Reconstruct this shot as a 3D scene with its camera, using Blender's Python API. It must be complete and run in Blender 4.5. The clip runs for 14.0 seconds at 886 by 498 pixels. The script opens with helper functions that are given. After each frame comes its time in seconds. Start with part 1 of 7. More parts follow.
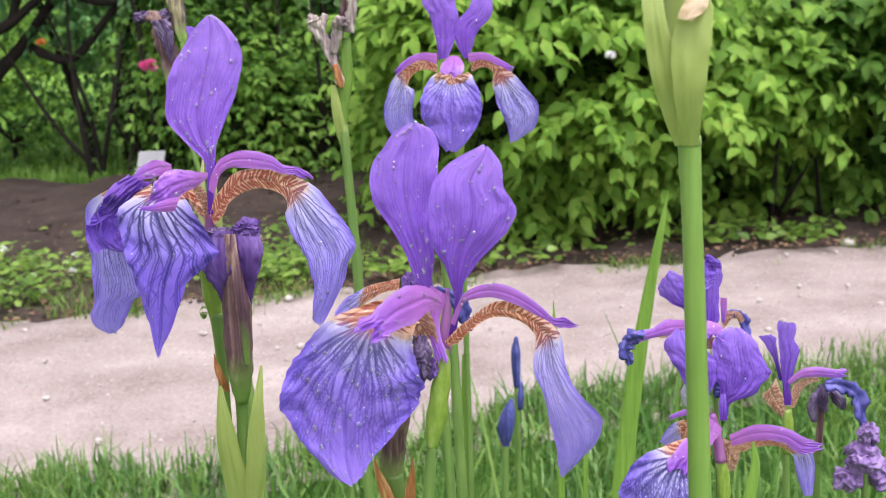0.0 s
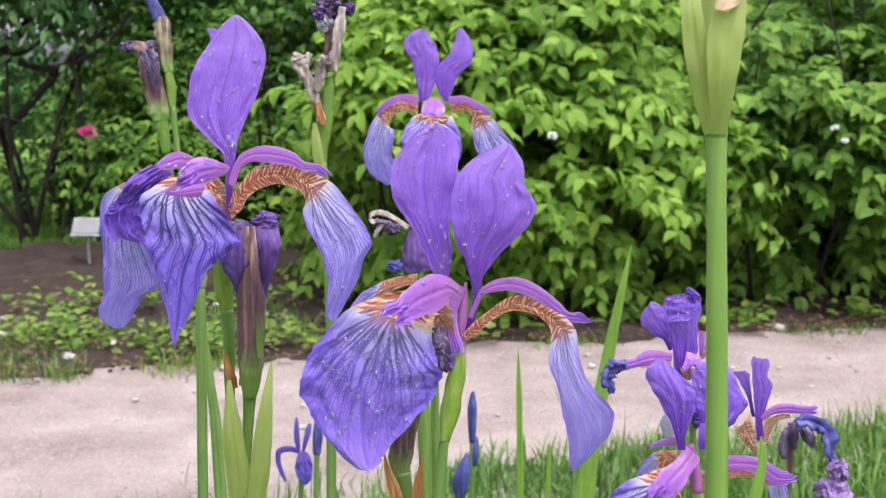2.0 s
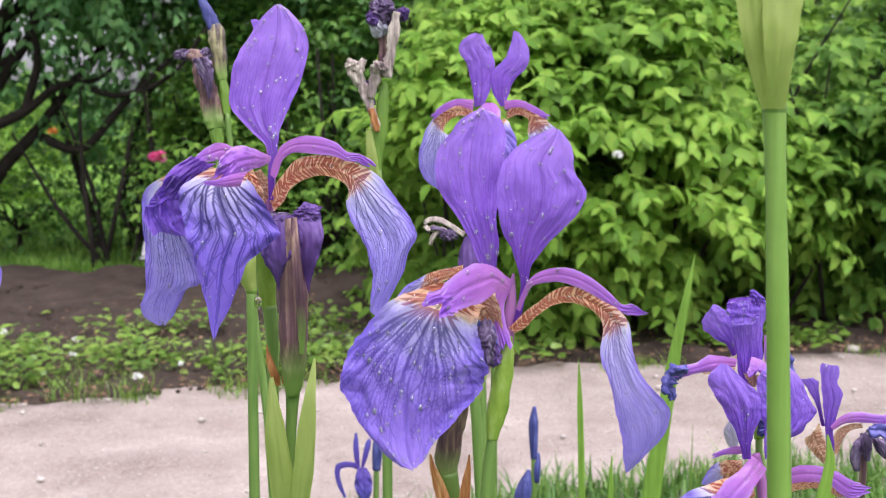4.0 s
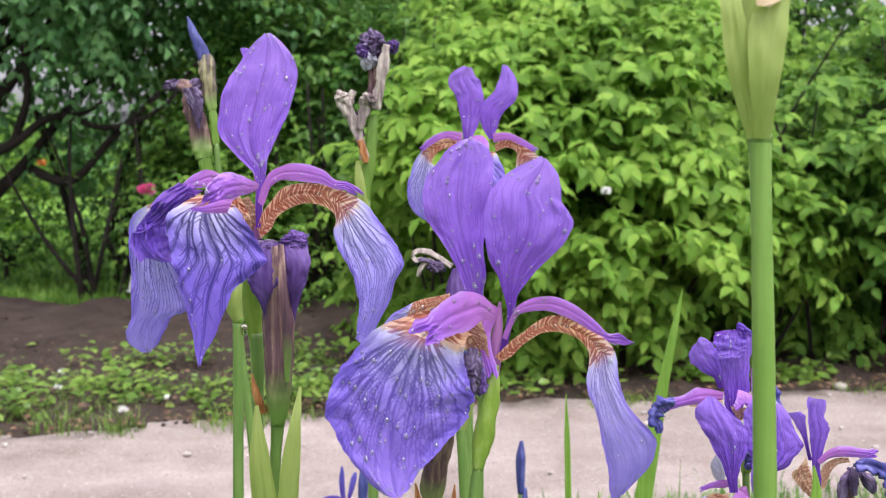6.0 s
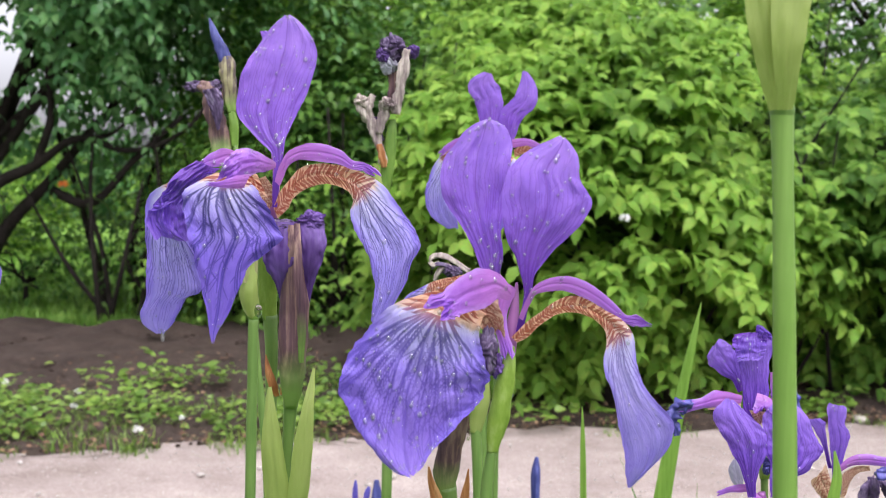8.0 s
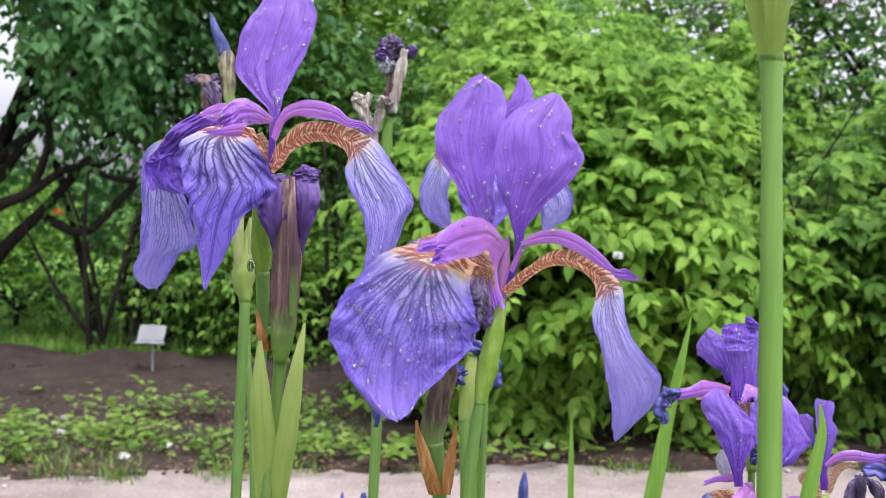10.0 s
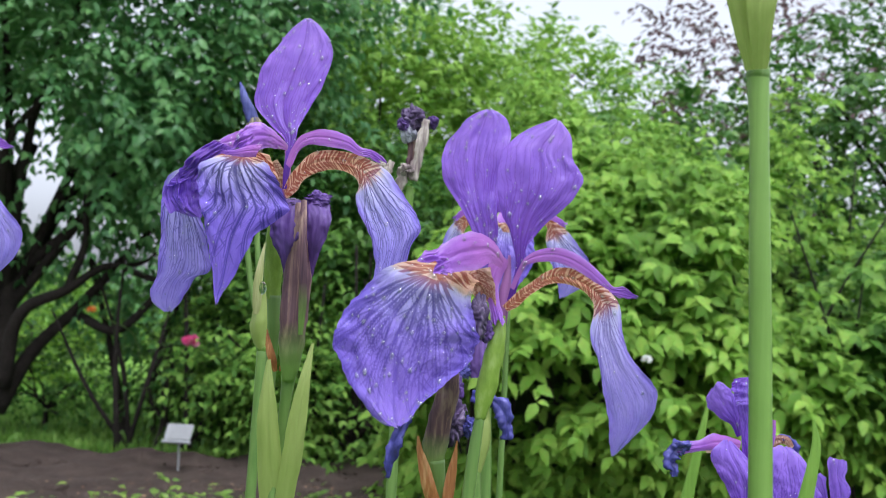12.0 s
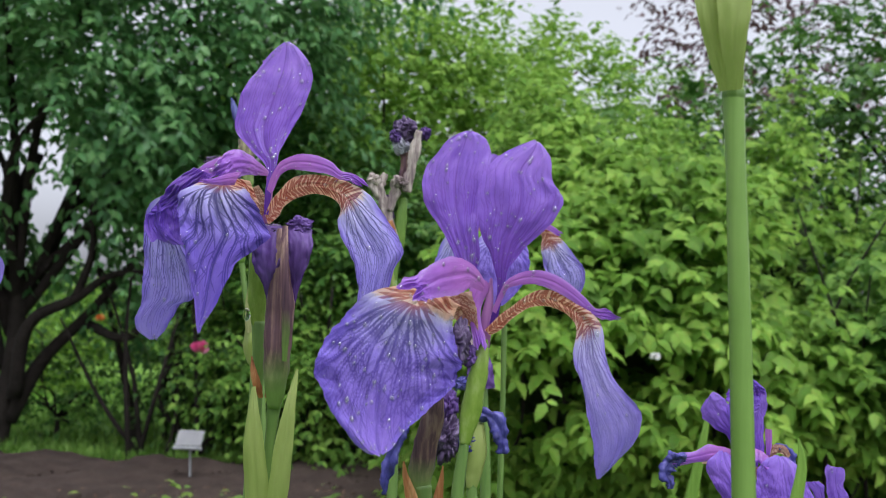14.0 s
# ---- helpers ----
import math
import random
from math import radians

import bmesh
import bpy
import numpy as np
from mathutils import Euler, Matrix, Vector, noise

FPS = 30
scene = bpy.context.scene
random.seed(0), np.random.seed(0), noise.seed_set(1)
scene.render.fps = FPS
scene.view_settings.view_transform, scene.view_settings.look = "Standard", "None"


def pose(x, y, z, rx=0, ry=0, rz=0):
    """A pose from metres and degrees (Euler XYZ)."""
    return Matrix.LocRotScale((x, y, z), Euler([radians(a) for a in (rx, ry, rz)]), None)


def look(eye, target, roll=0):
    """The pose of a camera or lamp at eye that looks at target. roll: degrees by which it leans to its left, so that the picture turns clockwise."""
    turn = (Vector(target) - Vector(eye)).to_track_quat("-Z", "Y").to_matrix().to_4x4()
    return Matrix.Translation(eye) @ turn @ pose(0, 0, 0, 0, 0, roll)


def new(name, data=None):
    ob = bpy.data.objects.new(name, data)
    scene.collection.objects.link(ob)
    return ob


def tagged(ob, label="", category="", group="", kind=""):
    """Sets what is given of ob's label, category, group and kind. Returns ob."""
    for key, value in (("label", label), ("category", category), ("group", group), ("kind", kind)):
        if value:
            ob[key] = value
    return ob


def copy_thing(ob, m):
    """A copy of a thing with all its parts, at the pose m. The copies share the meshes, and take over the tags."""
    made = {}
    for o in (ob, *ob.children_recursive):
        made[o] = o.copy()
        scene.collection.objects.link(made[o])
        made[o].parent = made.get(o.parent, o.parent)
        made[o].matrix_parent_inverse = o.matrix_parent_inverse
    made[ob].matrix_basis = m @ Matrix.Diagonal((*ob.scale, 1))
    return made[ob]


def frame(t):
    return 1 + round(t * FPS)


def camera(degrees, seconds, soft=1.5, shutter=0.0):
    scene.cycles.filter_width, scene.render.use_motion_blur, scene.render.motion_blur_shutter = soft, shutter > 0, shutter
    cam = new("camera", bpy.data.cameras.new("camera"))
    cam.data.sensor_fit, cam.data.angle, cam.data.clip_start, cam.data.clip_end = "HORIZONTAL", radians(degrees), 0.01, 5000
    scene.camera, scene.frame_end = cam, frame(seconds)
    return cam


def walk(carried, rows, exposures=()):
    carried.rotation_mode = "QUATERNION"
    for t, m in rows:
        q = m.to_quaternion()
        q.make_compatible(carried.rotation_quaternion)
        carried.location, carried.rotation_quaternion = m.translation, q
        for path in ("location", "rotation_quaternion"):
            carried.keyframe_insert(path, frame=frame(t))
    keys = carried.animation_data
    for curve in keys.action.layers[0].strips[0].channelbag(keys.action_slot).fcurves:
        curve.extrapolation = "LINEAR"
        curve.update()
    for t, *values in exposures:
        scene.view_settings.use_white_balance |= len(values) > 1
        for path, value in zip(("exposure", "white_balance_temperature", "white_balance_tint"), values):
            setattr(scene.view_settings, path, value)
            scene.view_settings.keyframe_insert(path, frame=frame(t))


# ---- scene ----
cam = camera(43.0, 14.0, soft=0.9)
# seconds, eye, target, roll
PATH = [
    (0, (0.0178, 0.1787, 0.6484), (-0.0667, 2.1274, 0.2063), -2.07),
    (0.5, (0.0042, 0.1698, 0.6397), (-0.0772, 2.1369, 0.2875), -0.45),
    (1, (0.0006, 0.1695, 0.6301), (0.0173, 2.1424, 0.3023), -0.27),
    (1.5, (-0.0045, 0.1678, 0.6297), (0.0236, 2.1430, 0.3169), -0.05),
    (2, (-0.0036, 0.1682, 0.6291), (0.0364, 2.1453, 0.3302), 0.31),
    (2.5, (0.0014, 0.1683, 0.6265), (0.0533, 2.1459, 0.3322), 0.56),
    (3, (-0.0017, 0.1712, 0.6228), (0.0521, 2.1486, 0.3282), 0.77),
    (3.5, (-0.0014, 0.1764, 0.6208), (-0.0002, 2.1570, 0.3432), 0.08),
    (4, (0.0013, 0.1770, 0.6198), (-0.0768, 2.1589, 0.3632), -0.43),
    (6.5, (0.0020, 0.1766, 0.6168), (-0.0389, 2.1678, 0.4342), 0.55),
    (7, (0.0026, 0.1752, 0.6083), (-0.0308, 2.1677, 0.4382), 1.25),
    (7.5, (0.0031, 0.1764, 0.6038), (-0.0406, 2.1701, 0.4514), 1.18),
    (8, (0.0020, 0.1780, 0.6062), (-0.0883, 2.1709, 0.4647), 0.84),
    (10.5, (0.0039, 0.1726, 0.5822), (-0.0745, 2.1710, 0.5581), 2.35),
    (11, (0.0058, 0.1709, 0.5797), (-0.0808, 2.1688, 0.6085), 2.29),
    (11.5, (0.0072, 0.1694, 0.5663), (-0.1169, 2.1638, 0.6476), 3.27),
    (12, (0.0111, 0.1661, 0.5641), (-0.1349, 2.1567, 0.6901), 3.19),
    (12.5, (0.0150, 0.1645, 0.5622), (-0.1436, 2.1526, 0.7115), 2.91),
    (13, (0.0142, 0.1632, 0.5635), (-0.1495, 2.1504, 0.7195), 2.47),
    (13.5, (0.0152, 0.1646, 0.5675), (-0.1446, 2.1531, 0.7104), 2.14),
    (14, (0.0173, 0.1675, 0.5705), (-0.1434, 2.1572, 0.6941), 1.94),
]
walk(cam, [(t, look(eye, target, roll)) for t, eye, target, roll in PATH],
     exposures=[(0, 0.96, 6150, 20), (8.2, 0.91, 6150, 18), (10.6, 0.93, 5900, 17), (12.0, 0.72, 5750, 13), (14.0, 0.39, 5900, 15)])
# the phone is focused on the flowers
cam.data.dof.use_dof = True
cam.data.dof.focus_distance = 0.33
cam.data.dof.aperture_fstop = 44.0

# ---- daylight under a bright overcast sky ----
world = bpy.data.worlds.new("overcast_sky")
scene.world = world
world.use_nodes = True
wn, wl = world.node_tree.nodes, world.node_tree.links
sky = wn.new("ShaderNodeTexSky")
sky.sky_type, sky.sun_disc = "NISHITA", False
sky.sun_elevation, sky.sun_rotation = radians(67), radians(149)
sky.air_density, sky.dust_density = 1.0, 4.0
pale = wn.new("ShaderNodeHueSaturation")
pale.inputs["Saturation"].default_value = 0.06
pale.inputs["Value"].default_value = 1.15
wl.new(sky.outputs["Color"], pale.inputs["Color"])
wl.new(pale.outputs["Color"], wn["Background"].inputs["Color"])
wn["Background"].inputs["Strength"].default_value = 0.15
sun = new("sun", bpy.data.lights.new("sun", "SUN"))
sun.data.energy, sun.data.angle, sun.data.color = 0.85, radians(35), (1.0, 0.97, 0.92)
sun.matrix_world = look((0.9, -1.6, 4.3), (0, 0, 0))

# ---- materials ----


def graph(name, rough=0.5, spec=0.5):
    m = bpy.data.materials.new(name)
    m.use_nodes = True
    b = m.node_tree.nodes["Principled BSDF"]
    b.inputs["Roughness"].default_value = rough
    b.inputs["Specular IOR Level"].default_value = spec
    return m, m.node_tree.nodes, m.node_tree.links, b


def put(nodes, links, kind, values=(), wires=(), **props):
    """A node with its inputs set and wired."""
    n = nodes.new("ShaderNode" + kind)
    for k, v in props.items():
        setattr(n, k, v)
    for k, v in dict(values).items():
        n.inputs[k].default_value = v
    for k, v in dict(wires).items():
        links.new(v, n.inputs[k])
    return n


def ramp(nodes, links, fac, stops):
    r = nodes.new("ShaderNodeValToRGB")
    e = r.color_ramp.elements
    while len(e) < len(stops):
        e.new(0.5)
    for el, (p, c) in zip(e, stops):
        el.position, el.color = p, (*c, 1)
    links.new(fac, r.inputs["Fac"])
    return r.outputs["Color"]


def see_through(nodes, links, bsdf, colour, share):
    """Thin tissue: part of the light passes through."""
    tr = put(nodes, links, "BsdfTranslucent", wires={"Color": colour})
    mix = put(nodes, links, "MixShader", {0: share}, {1: bsdf.outputs[0], 2: tr.outputs[0]})
    links.new(mix.outputs[0], nodes["Material Output"].inputs["Surface"])


def leaf_mat(name, dark, mid, light, rough=0.38, share=0.35, spec=0.45):
    """Foliage: each leaf has its own tone, with patches of lighter young growth."""
    m, n, l, b = graph(name, rough, spec)
    geo = put(n, l, "NewGeometry")
    tc = put(n, l, "TexCoord")
    patch = put(n, l, "TexNoise", {"Scale": 2.2, "Detail": 2.0}, {"Vector": tc.outputs["Object"]})
    add = put(n, l, "Math", {1: 0.55}, {0: geo.outputs["Random Per Island"]}, operation="MULTIPLY")
    tot = put(n, l, "Math", {1: 0.9}, {0: patch.outputs["Fac"], 2: add.outputs[0]}, operation="MULTIPLY_ADD")
    col = ramp(n, l, tot.outputs[0], [(0.25, dark), (0.62, mid), (0.95, light)])
    grain = put(n, l, "TexNoise", {"Scale": 90.0, "Detail": 3.0}, {"Vector": tc.outputs["Object"]})
    tint = put(n, l, "MixRGB", {0: 0.25}, {1: col, 2: grain.outputs["Color"]}, blend_type="OVERLAY")
    l.new(tint.outputs[0], b.inputs["Base Color"])
    bump = put(n, l, "Bump", {"Strength": 0.25, "Distance": 0.002}, {"Height": grain.outputs["Fac"]})
    l.new(bump.outputs[0], b.inputs["Normal"])
    see_through(n, l, b, tint.outputs[0], share)
    return m


def rough_mat(name, stops, scale, fine, bump=0.4, dist=0.01, rough=0.9, spec=0.2):
    """Earth, bark, stone: two scales of tone and relief."""
    m, n, l, b = graph(name, rough, spec)
    tc = put(n, l, "TexCoord")
    a = put(n, l, "TexNoise", {"Scale": scale, "Detail": 6.0, "Roughness": 0.6}, {"Vector": tc.outputs["Object"]})
    f = put(n, l, "TexNoise", {"Scale": fine, "Detail": 4.0, "Roughness": 0.7}, {"Vector": tc.outputs["Object"]})
    s = put(n, l, "Math", {1: 0.45}, {0: f.outputs["Fac"]}, operation="MULTIPLY")
    t = put(n, l, "Math", {1: 0.55}, {0: a.outputs["Fac"], 2: s.outputs[0]}, operation="MULTIPLY_ADD")
    l.new(ramp(n, l, t.outputs[0], stops), b.inputs["Base Color"])
    bp = put(n, l, "Bump", {"Strength": bump, "Distance": dist}, {"Height": t.outputs[0]})
    l.new(bp.outputs[0], b.inputs["Normal"])
    return m


M_HEDGE = leaf_mat("bright_hedge_leaf", (0.075, 0.165, 0.02), (0.17, 0.325, 0.04), (0.31, 0.49, 0.078), rough=0.5, share=0.44, spec=0.16)
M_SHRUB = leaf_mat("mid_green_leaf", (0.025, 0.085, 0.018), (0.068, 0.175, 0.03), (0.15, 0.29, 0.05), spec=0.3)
M_DARKLEAF = leaf_mat("dark_leaf", (0.045, 0.13, 0.045), (0.105, 0.26, 0.08), (0.2, 0.39, 0.13), share=0.48, spec=0.3)
M_PURPLELEAF = leaf_mat("purple_leaf", (0.04, 0.02, 0.025), (0.1, 0.05, 0.06), (0.17, 0.1, 0.1))
M_WEED = leaf_mat("weed_leaf", (0.058, 0.125, 0.016), (0.13, 0.24, 0.032), (0.25, 0.38, 0.065))
M_GRASS = leaf_mat("grass_blade", (0.03, 0.09, 0.015), (0.08, 0.2, 0.03), (0.2, 0.33, 0.07), rough=0.45)
# dark colour that holds the shade within the hedge shrubs
M_INNER = rough_mat("inner_shade_colour", [(0.3, (0.014, 0.025, 0.008)), (0.7, (0.045, 0.075, 0.022))], 9, 50, 0.9, 0.05)
M_BARK = rough_mat("dark_bark", [(0.3, (0.012, 0.01, 0.008)), (0.7, (0.045, 0.036, 0.03))], 14, 90, 1.0, 0.02)
M_PATH = rough_mat("sandy_path", [(0.3, (0.15, 0.115, 0.1)), (0.42, (0.28, 0.225, 0.2)), (0.54, (0.38, 0.315, 0.285)), (0.7, (0.56, 0.48, 0.44))], 4, 150, 1.0, 0.008)
M_SOIL = rough_mat("damp_soil", [(0.3, (0.028, 0.02, 0.016)), (0.55, (0.07, 0.05, 0.04)), (0.75, (0.13, 0.095, 0.075))], 9, 90, 1.0, 0.025)
# lit copy of the turf: the far lawn's open-sky brightness is in its colour
M_MEADOW = rough_mat("lit_turf_ground", [(0.3, (0.1, 0.22, 0.03)), (0.5, (0.17, 0.33, 0.045)), (0.7, (0.27, 0.44, 0.08))], 3, 60, 0.8, 0.03)
# blades to match, lightened the same way for the lit far lawn
M_LAWNBLADE = leaf_mat("lit_lawn_blade", (0.1, 0.22, 0.03), (0.18, 0.36, 0.05), (0.3, 0.48, 0.09), rough=0.5, share=0.45)
M_HEDGE2 = leaf_mat("deep_hedge_leaf", (0.046, 0.12, 0.019), (0.117, 0.247, 0.036), (0.25, 0.42, 0.07), rough=0.5, share=0.42, spec=0.16)
M_TURF = rough_mat("turf_ground", [(0.3, (0.03, 0.08, 0.014)), (0.5, (0.07, 0.16, 0.028)), (0.7, (0.14, 0.25, 0.05))], 6, 80, 0.9, 0.03)
M_STONE = rough_mat("pale_pebble", [(0.3, (0.3, 0.26, 0.23)), (0.7, (0.65, 0.6, 0.55))], 60, 300, 0.4, 0.002, 0.7)

# ---- building helpers ----
rng = np.random.default_rng(7)


def mesh_object(name, verts, faces, material, parent=None, smooth=True):
    me = bpy.data.meshes.new(name)
    me.from_pydata([tuple(v) for v in verts], [], [tuple(f) for f in faces])
    if smooth:
        me.shade_smooth()
    me.materials.append(material)
    ob = new(name, me)
    ob.parent = parent
    return ob


def holder(name, at=(0, 0, 0)):
    ob = new(name)
    ob.empty_display_size = 0.02
    ob.location = at
    return ob


LEAF_V = np.array([(0, 0, 0), (0.3, 0.26, 0.07), (0.3, 0, 0), (0.3, -0.26, 0.07), (0.66, 0.2, 0.02), (0.66, 0, -0.05),
                   (0.66, -0.2, 0.02), (1.0, 0, -0.17)])


def unit(a):
    return a / np.maximum(np.linalg.norm(a, axis=-1, keepdims=True), 1e-9)


def leaf_cloud(name, at, way, face, size, width, material, parent):
    """One mesh of many leaves: places, ways they point, ways they face, lengths."""
    x = unit(way)
    y = unit(np.cross(face, x))
    z = np.cross(x, y)
    v = (at[:, None] + LEAF_V[None, :, :1] * (x * size[:, None])[:, None] + LEAF_V[None, :, 1:2] * (y * (size * width)[:, None])[:, None]
         + LEAF_V[None, :, 2:] * (z * size[:, None])[:, None])
    k = len(LEAF_V)
    tri = [(0, 2, 1), (0, 3, 2), (1, 2, 5), (1, 5, 4), (2, 3, 6), (2, 6, 5), (4, 5, 7), (5, 6, 7)]
    f = (np.array(tri)[None] + (np.arange(len(at)) * k)[:, None, None]).reshape(-1, 3)
    me = bpy.data.meshes.new(name)
    me.vertices.add(len(at) * k)
    me.vertices.foreach_set("co", v.reshape(-1))
    me.loops.add(f.size)
    me.loops.foreach_set("vertex_index", f.reshape(-1).astype(np.int32))
    me.polygons.add(len(f))
    me.polygons.foreach_set("loop_start", (np.arange(len(f)) * 3).astype(np.int32))
    me.update()
    me.shade_smooth()
    me.materials.append(material)
    ob = new(name, me)
    ob.parent = parent
    return tagged(ob, kind="stuff")


def shoots(base, out, length, pairs, leaf, droop=0.5, spread=0.8, hang=0.4):
    """Leaves in opposite pairs along arching shoots. Gives places, ways, faces and sizes."""
    n = len(base)
    s = (np.arange(pairs) + 0.6) / pairs
    s = s[None, :, None]
    L = length[:, None, None]
    d = unit(out)[:, None, :]
    down = np.array([0, 0, -1.0])
    p = base[:, None, :] + d * L * s + down * (L * droop * s ** 2)
    t = unit(d + 2 * droop * s * down)
    side = unit(np.cross(t, np.array([0, 0, 1.0])) + 1e-6)
    twist = rng.uniform(-0.7, 0.7, (n, pairs, 1))
    side = unit(side + twist * np.array([0, 0, 1.0]))
    both = np.stack([side, -side], 2)
    way = both * spread + t[:, :, None] * 0.75 + down * hang + rng.normal(0, 0.22, (n, pairs, 2, 3))
    face = np.array([0, 0, 1.0]) * 0.8 + d[:, :, None] * 0.55 + rng.normal(0, 0.28, (n, pairs, 2, 3))
    size = rng.uniform(*leaf, (n, pairs, 2)) * (1 - 0.35 * np.abs(s - 0.45))
    at = np.repeat(p[:, :, None], 2, 2) + rng.normal(0, 0.004, (n, pairs, 2, 3))
    return at.reshape(-1, 3), way.reshape(-1, 3), face.reshape(-1, 3), size.reshape(-1)


def tube(name, pts, radii, material, parent=None, sides=10, ribs=0.0, steps=6):
    """A smooth round stem along points with changing radius; ribs make it ridged."""
    pts = np.array(pts, float)
    q = curve(np.column_stack([pts, radii]), steps)
    q, r = q[:, :3], np.maximum(q[:, 3], 0.0002)
    t = unit(np.gradient(q, axis=0))
    a = unit(np.cross(t, np.array([0.31, 0.9, 0.12])))
    b = np.cross(t, a)
    ang = np.linspace(0, 2 * np.pi, sides, endpoint=False)
    rr = r[:, None] * (1 + ribs * np.cos(ang * 3)[None])
    if ribs:
        rr *= 1 + np.array([[1.3 * ribs * noise.noise((math.cos(x) * 1.4, math.sin(x) * 1.4, i * 0.22 + pts[0][2] * 50)) + 0.9 * ribs * noise.noise((math.cos(x) * 2.6, math.sin(x) * 2.6, i * 0.6)) for x in ang] for i in range(len(q))])
    v = q[:, None] + (np.cos(ang)[None, :, None] * a[:, None] + np.sin(ang)[None, :, None] * b[:, None]) * rr[..., None]
    m = len(q)
    f = [(i * sides + j, i * sides + (j + 1) % sides, (i + 1) * sides + (j + 1) % sides, (i + 1) * sides + j) for i in range(m - 1) for j in range(sides)]
    f += [tuple(range(sides))[::-1], tuple((m - 1) * sides + j for j in range(sides))]
    return mesh_object(name, v.reshape(-1, 3), f, material, parent)


def curve(p, steps=6):
    """Points of a smooth curve through the given rows, evenly eased whatever their spacing."""
    p = np.array(p, float)
    k = min(3, p.shape[1])
    d = np.maximum(np.linalg.norm(np.diff(p[:, :k], axis=0), axis=1), 1e-6)[:, None]
    g = np.diff(p, axis=0) / d
    m = np.vstack([g[:1], (g[:-1] * d[1:] + g[1:] * d[:-1]) / (d[:-1] + d[1:]), g[-1:]])
    out = []
    for i in range(len(p) - 1):
        for j in range(steps):
            s = j / steps
            h = d[i]
            out.append((2 * s ** 3 - 3 * s ** 2 + 1) * p[i] + (s ** 3 - 2 * s ** 2 + s) * h * m[i] + (3 * s ** 2 - 2 * s ** 3) * p[i + 1] + (s ** 3 - s ** 2) * h * m[i + 1])
    out.append(p[-1])
    return np.array(out)


# ---- ground: one sheet to the horizon, with path, lawn and bed laid on it ----


def sheet(name, left, right, near, far, material, z, cell, rough, edge=0.0, dip=0.0):
    """A flat piece of ground with fine unevenness; near and far are its edges as y of x."""
    nx = max(2, int((right - left) / cell))
    xs = np.linspace(left, right, nx)
    ny = max(2, int(np.mean([far(x) - near(x) for x in xs]) / cell))
    v, f = [], []
    for i, x in enumerate(xs):
        wob = edge * noise.noise((x * 3, 0.3, z)) + 0.4 * edge * noise.noise((x * 11, 5.3, z))
        for j in range(ny):
            s = j / (ny - 1)
            y = near(x) * (1 - s) + far(x) * s + wob
            low = dip * max(0.0, 1 - s * (far(x) - near(x)) / 0.12)
            v.append((x, y, z - low + rough * min(1.0, 0.25 + 4 * s) * noise.noise((x * 6, y * 6, 0)) + 0.5 * rough * noise.noise((x * 21, y * 21, 3))))
    for i in range(nx - 1):
        for j in range(ny - 1):
            a = i * ny + j
            f.append((a, a + ny, a + ny + 1, a + 1))
    return mesh_object(name, v, f, material)


def path_near(x):
    return 1.83 + 0.40 * x - 0.02 * np.maximum(x, 0) ** 2 + 0.03 * np.maximum(-x - 1.2, 0) ** 2


def path_far(x):
    return 2.70 + 0.30 * x - 0.08 * np.clip(x, 0, 2) ** 2 + 0.08 * np.maximum(x - 2, 0)


ground = mesh_object("ground", [(-400, -400, -0.03), (400, -400, -0.03), (400, 400, -0.03), (-400, 400, -0.03)], [(0, 1, 2, 3)], M_TURF)
tagged(ground, "mown green grass ground reaching to the distance", "ground", kind="structure")
lawn = sheet("lawn", -7, 7, lambda x: -4.5, path_near, M_TURF, -0.008, 0.06, 0.012, 0.05)
tagged(lawn, "green lawn under the iris clump", "lawn", kind="structure")
path = sheet("path", -7, 7, lambda x: path_near(x) - 0.12, lambda x: path_far(x) + 0.12, M_PATH, -0.004, 0.035, 0.006)
tagged(path, "pale pinkish sandy garden path, compacted and damp", "path", kind="structure")
bed = sheet("bed", -7, 7, path_far, lambda x: max(4.42 + 0.05 * x, path_far(x) + 1.0), M_SOIL, 0.012, 0.035, 0.034, 0.09, 0.03)
tagged(bed, "dark brown bare soil bed beside the path", "soil", kind="structure")


far_lawn = sheet("far_lawn", -16, 10, lambda x: 5.2, lambda x: 30.0, M_MEADOW, -0.012, 0.4, 0.01)
tagged(far_lawn, "bright green mown lawn beyond the trees", "lawn", kind="structure")


def small_stones(name, n, xr, yr, size, label, material=None, category="stones"):
    v, f = [], []
    ico = bmesh.new()
    bmesh.ops.create_icosphere(ico, subdivisions=1, radius=1)
    iv = np.array([p.co[:] for p in ico.verts])
    fi = [[p.index for p in q.verts] for q in ico.faces]
    ico.free()
    for k in range(n):
        x, y = rng.uniform(*xr), rng.uniform(0, 1)
        y = yr[0](x) * (1 - y) + yr[1](x) * y
        r = rng.uniform(*size) * (1 + 2 * (rng.random() < 0.03))
        q = iv * (r * rng.uniform(0.7, 1.2), r * rng.uniform(0.7, 1.2), r * 0.55) * (1 + 0.15 * rng.normal(size=(len(iv), 1)))
        f += [[a + len(v) for a in t] for t in fi]
        v += [tuple(a) for a in q + (x, y, r * 0.2)]
    ob = mesh_object(name, v, f, material or M_STONE)
    return tagged(ob, label, category, kind="stuff")


small_stones("gravel", 3500, (-1.4, 1.6), (path_near, path_far), (0.001, 0.003), "tiny pale pebbles scattered on the sandy path")
small_stones("stones", 28, (-1.4, 1.6), (lambda x: path_far(x) - 0.05, lambda x: path_far(x) + 0.12), (0.003, 0.008), "whitish stones along the far path edge")

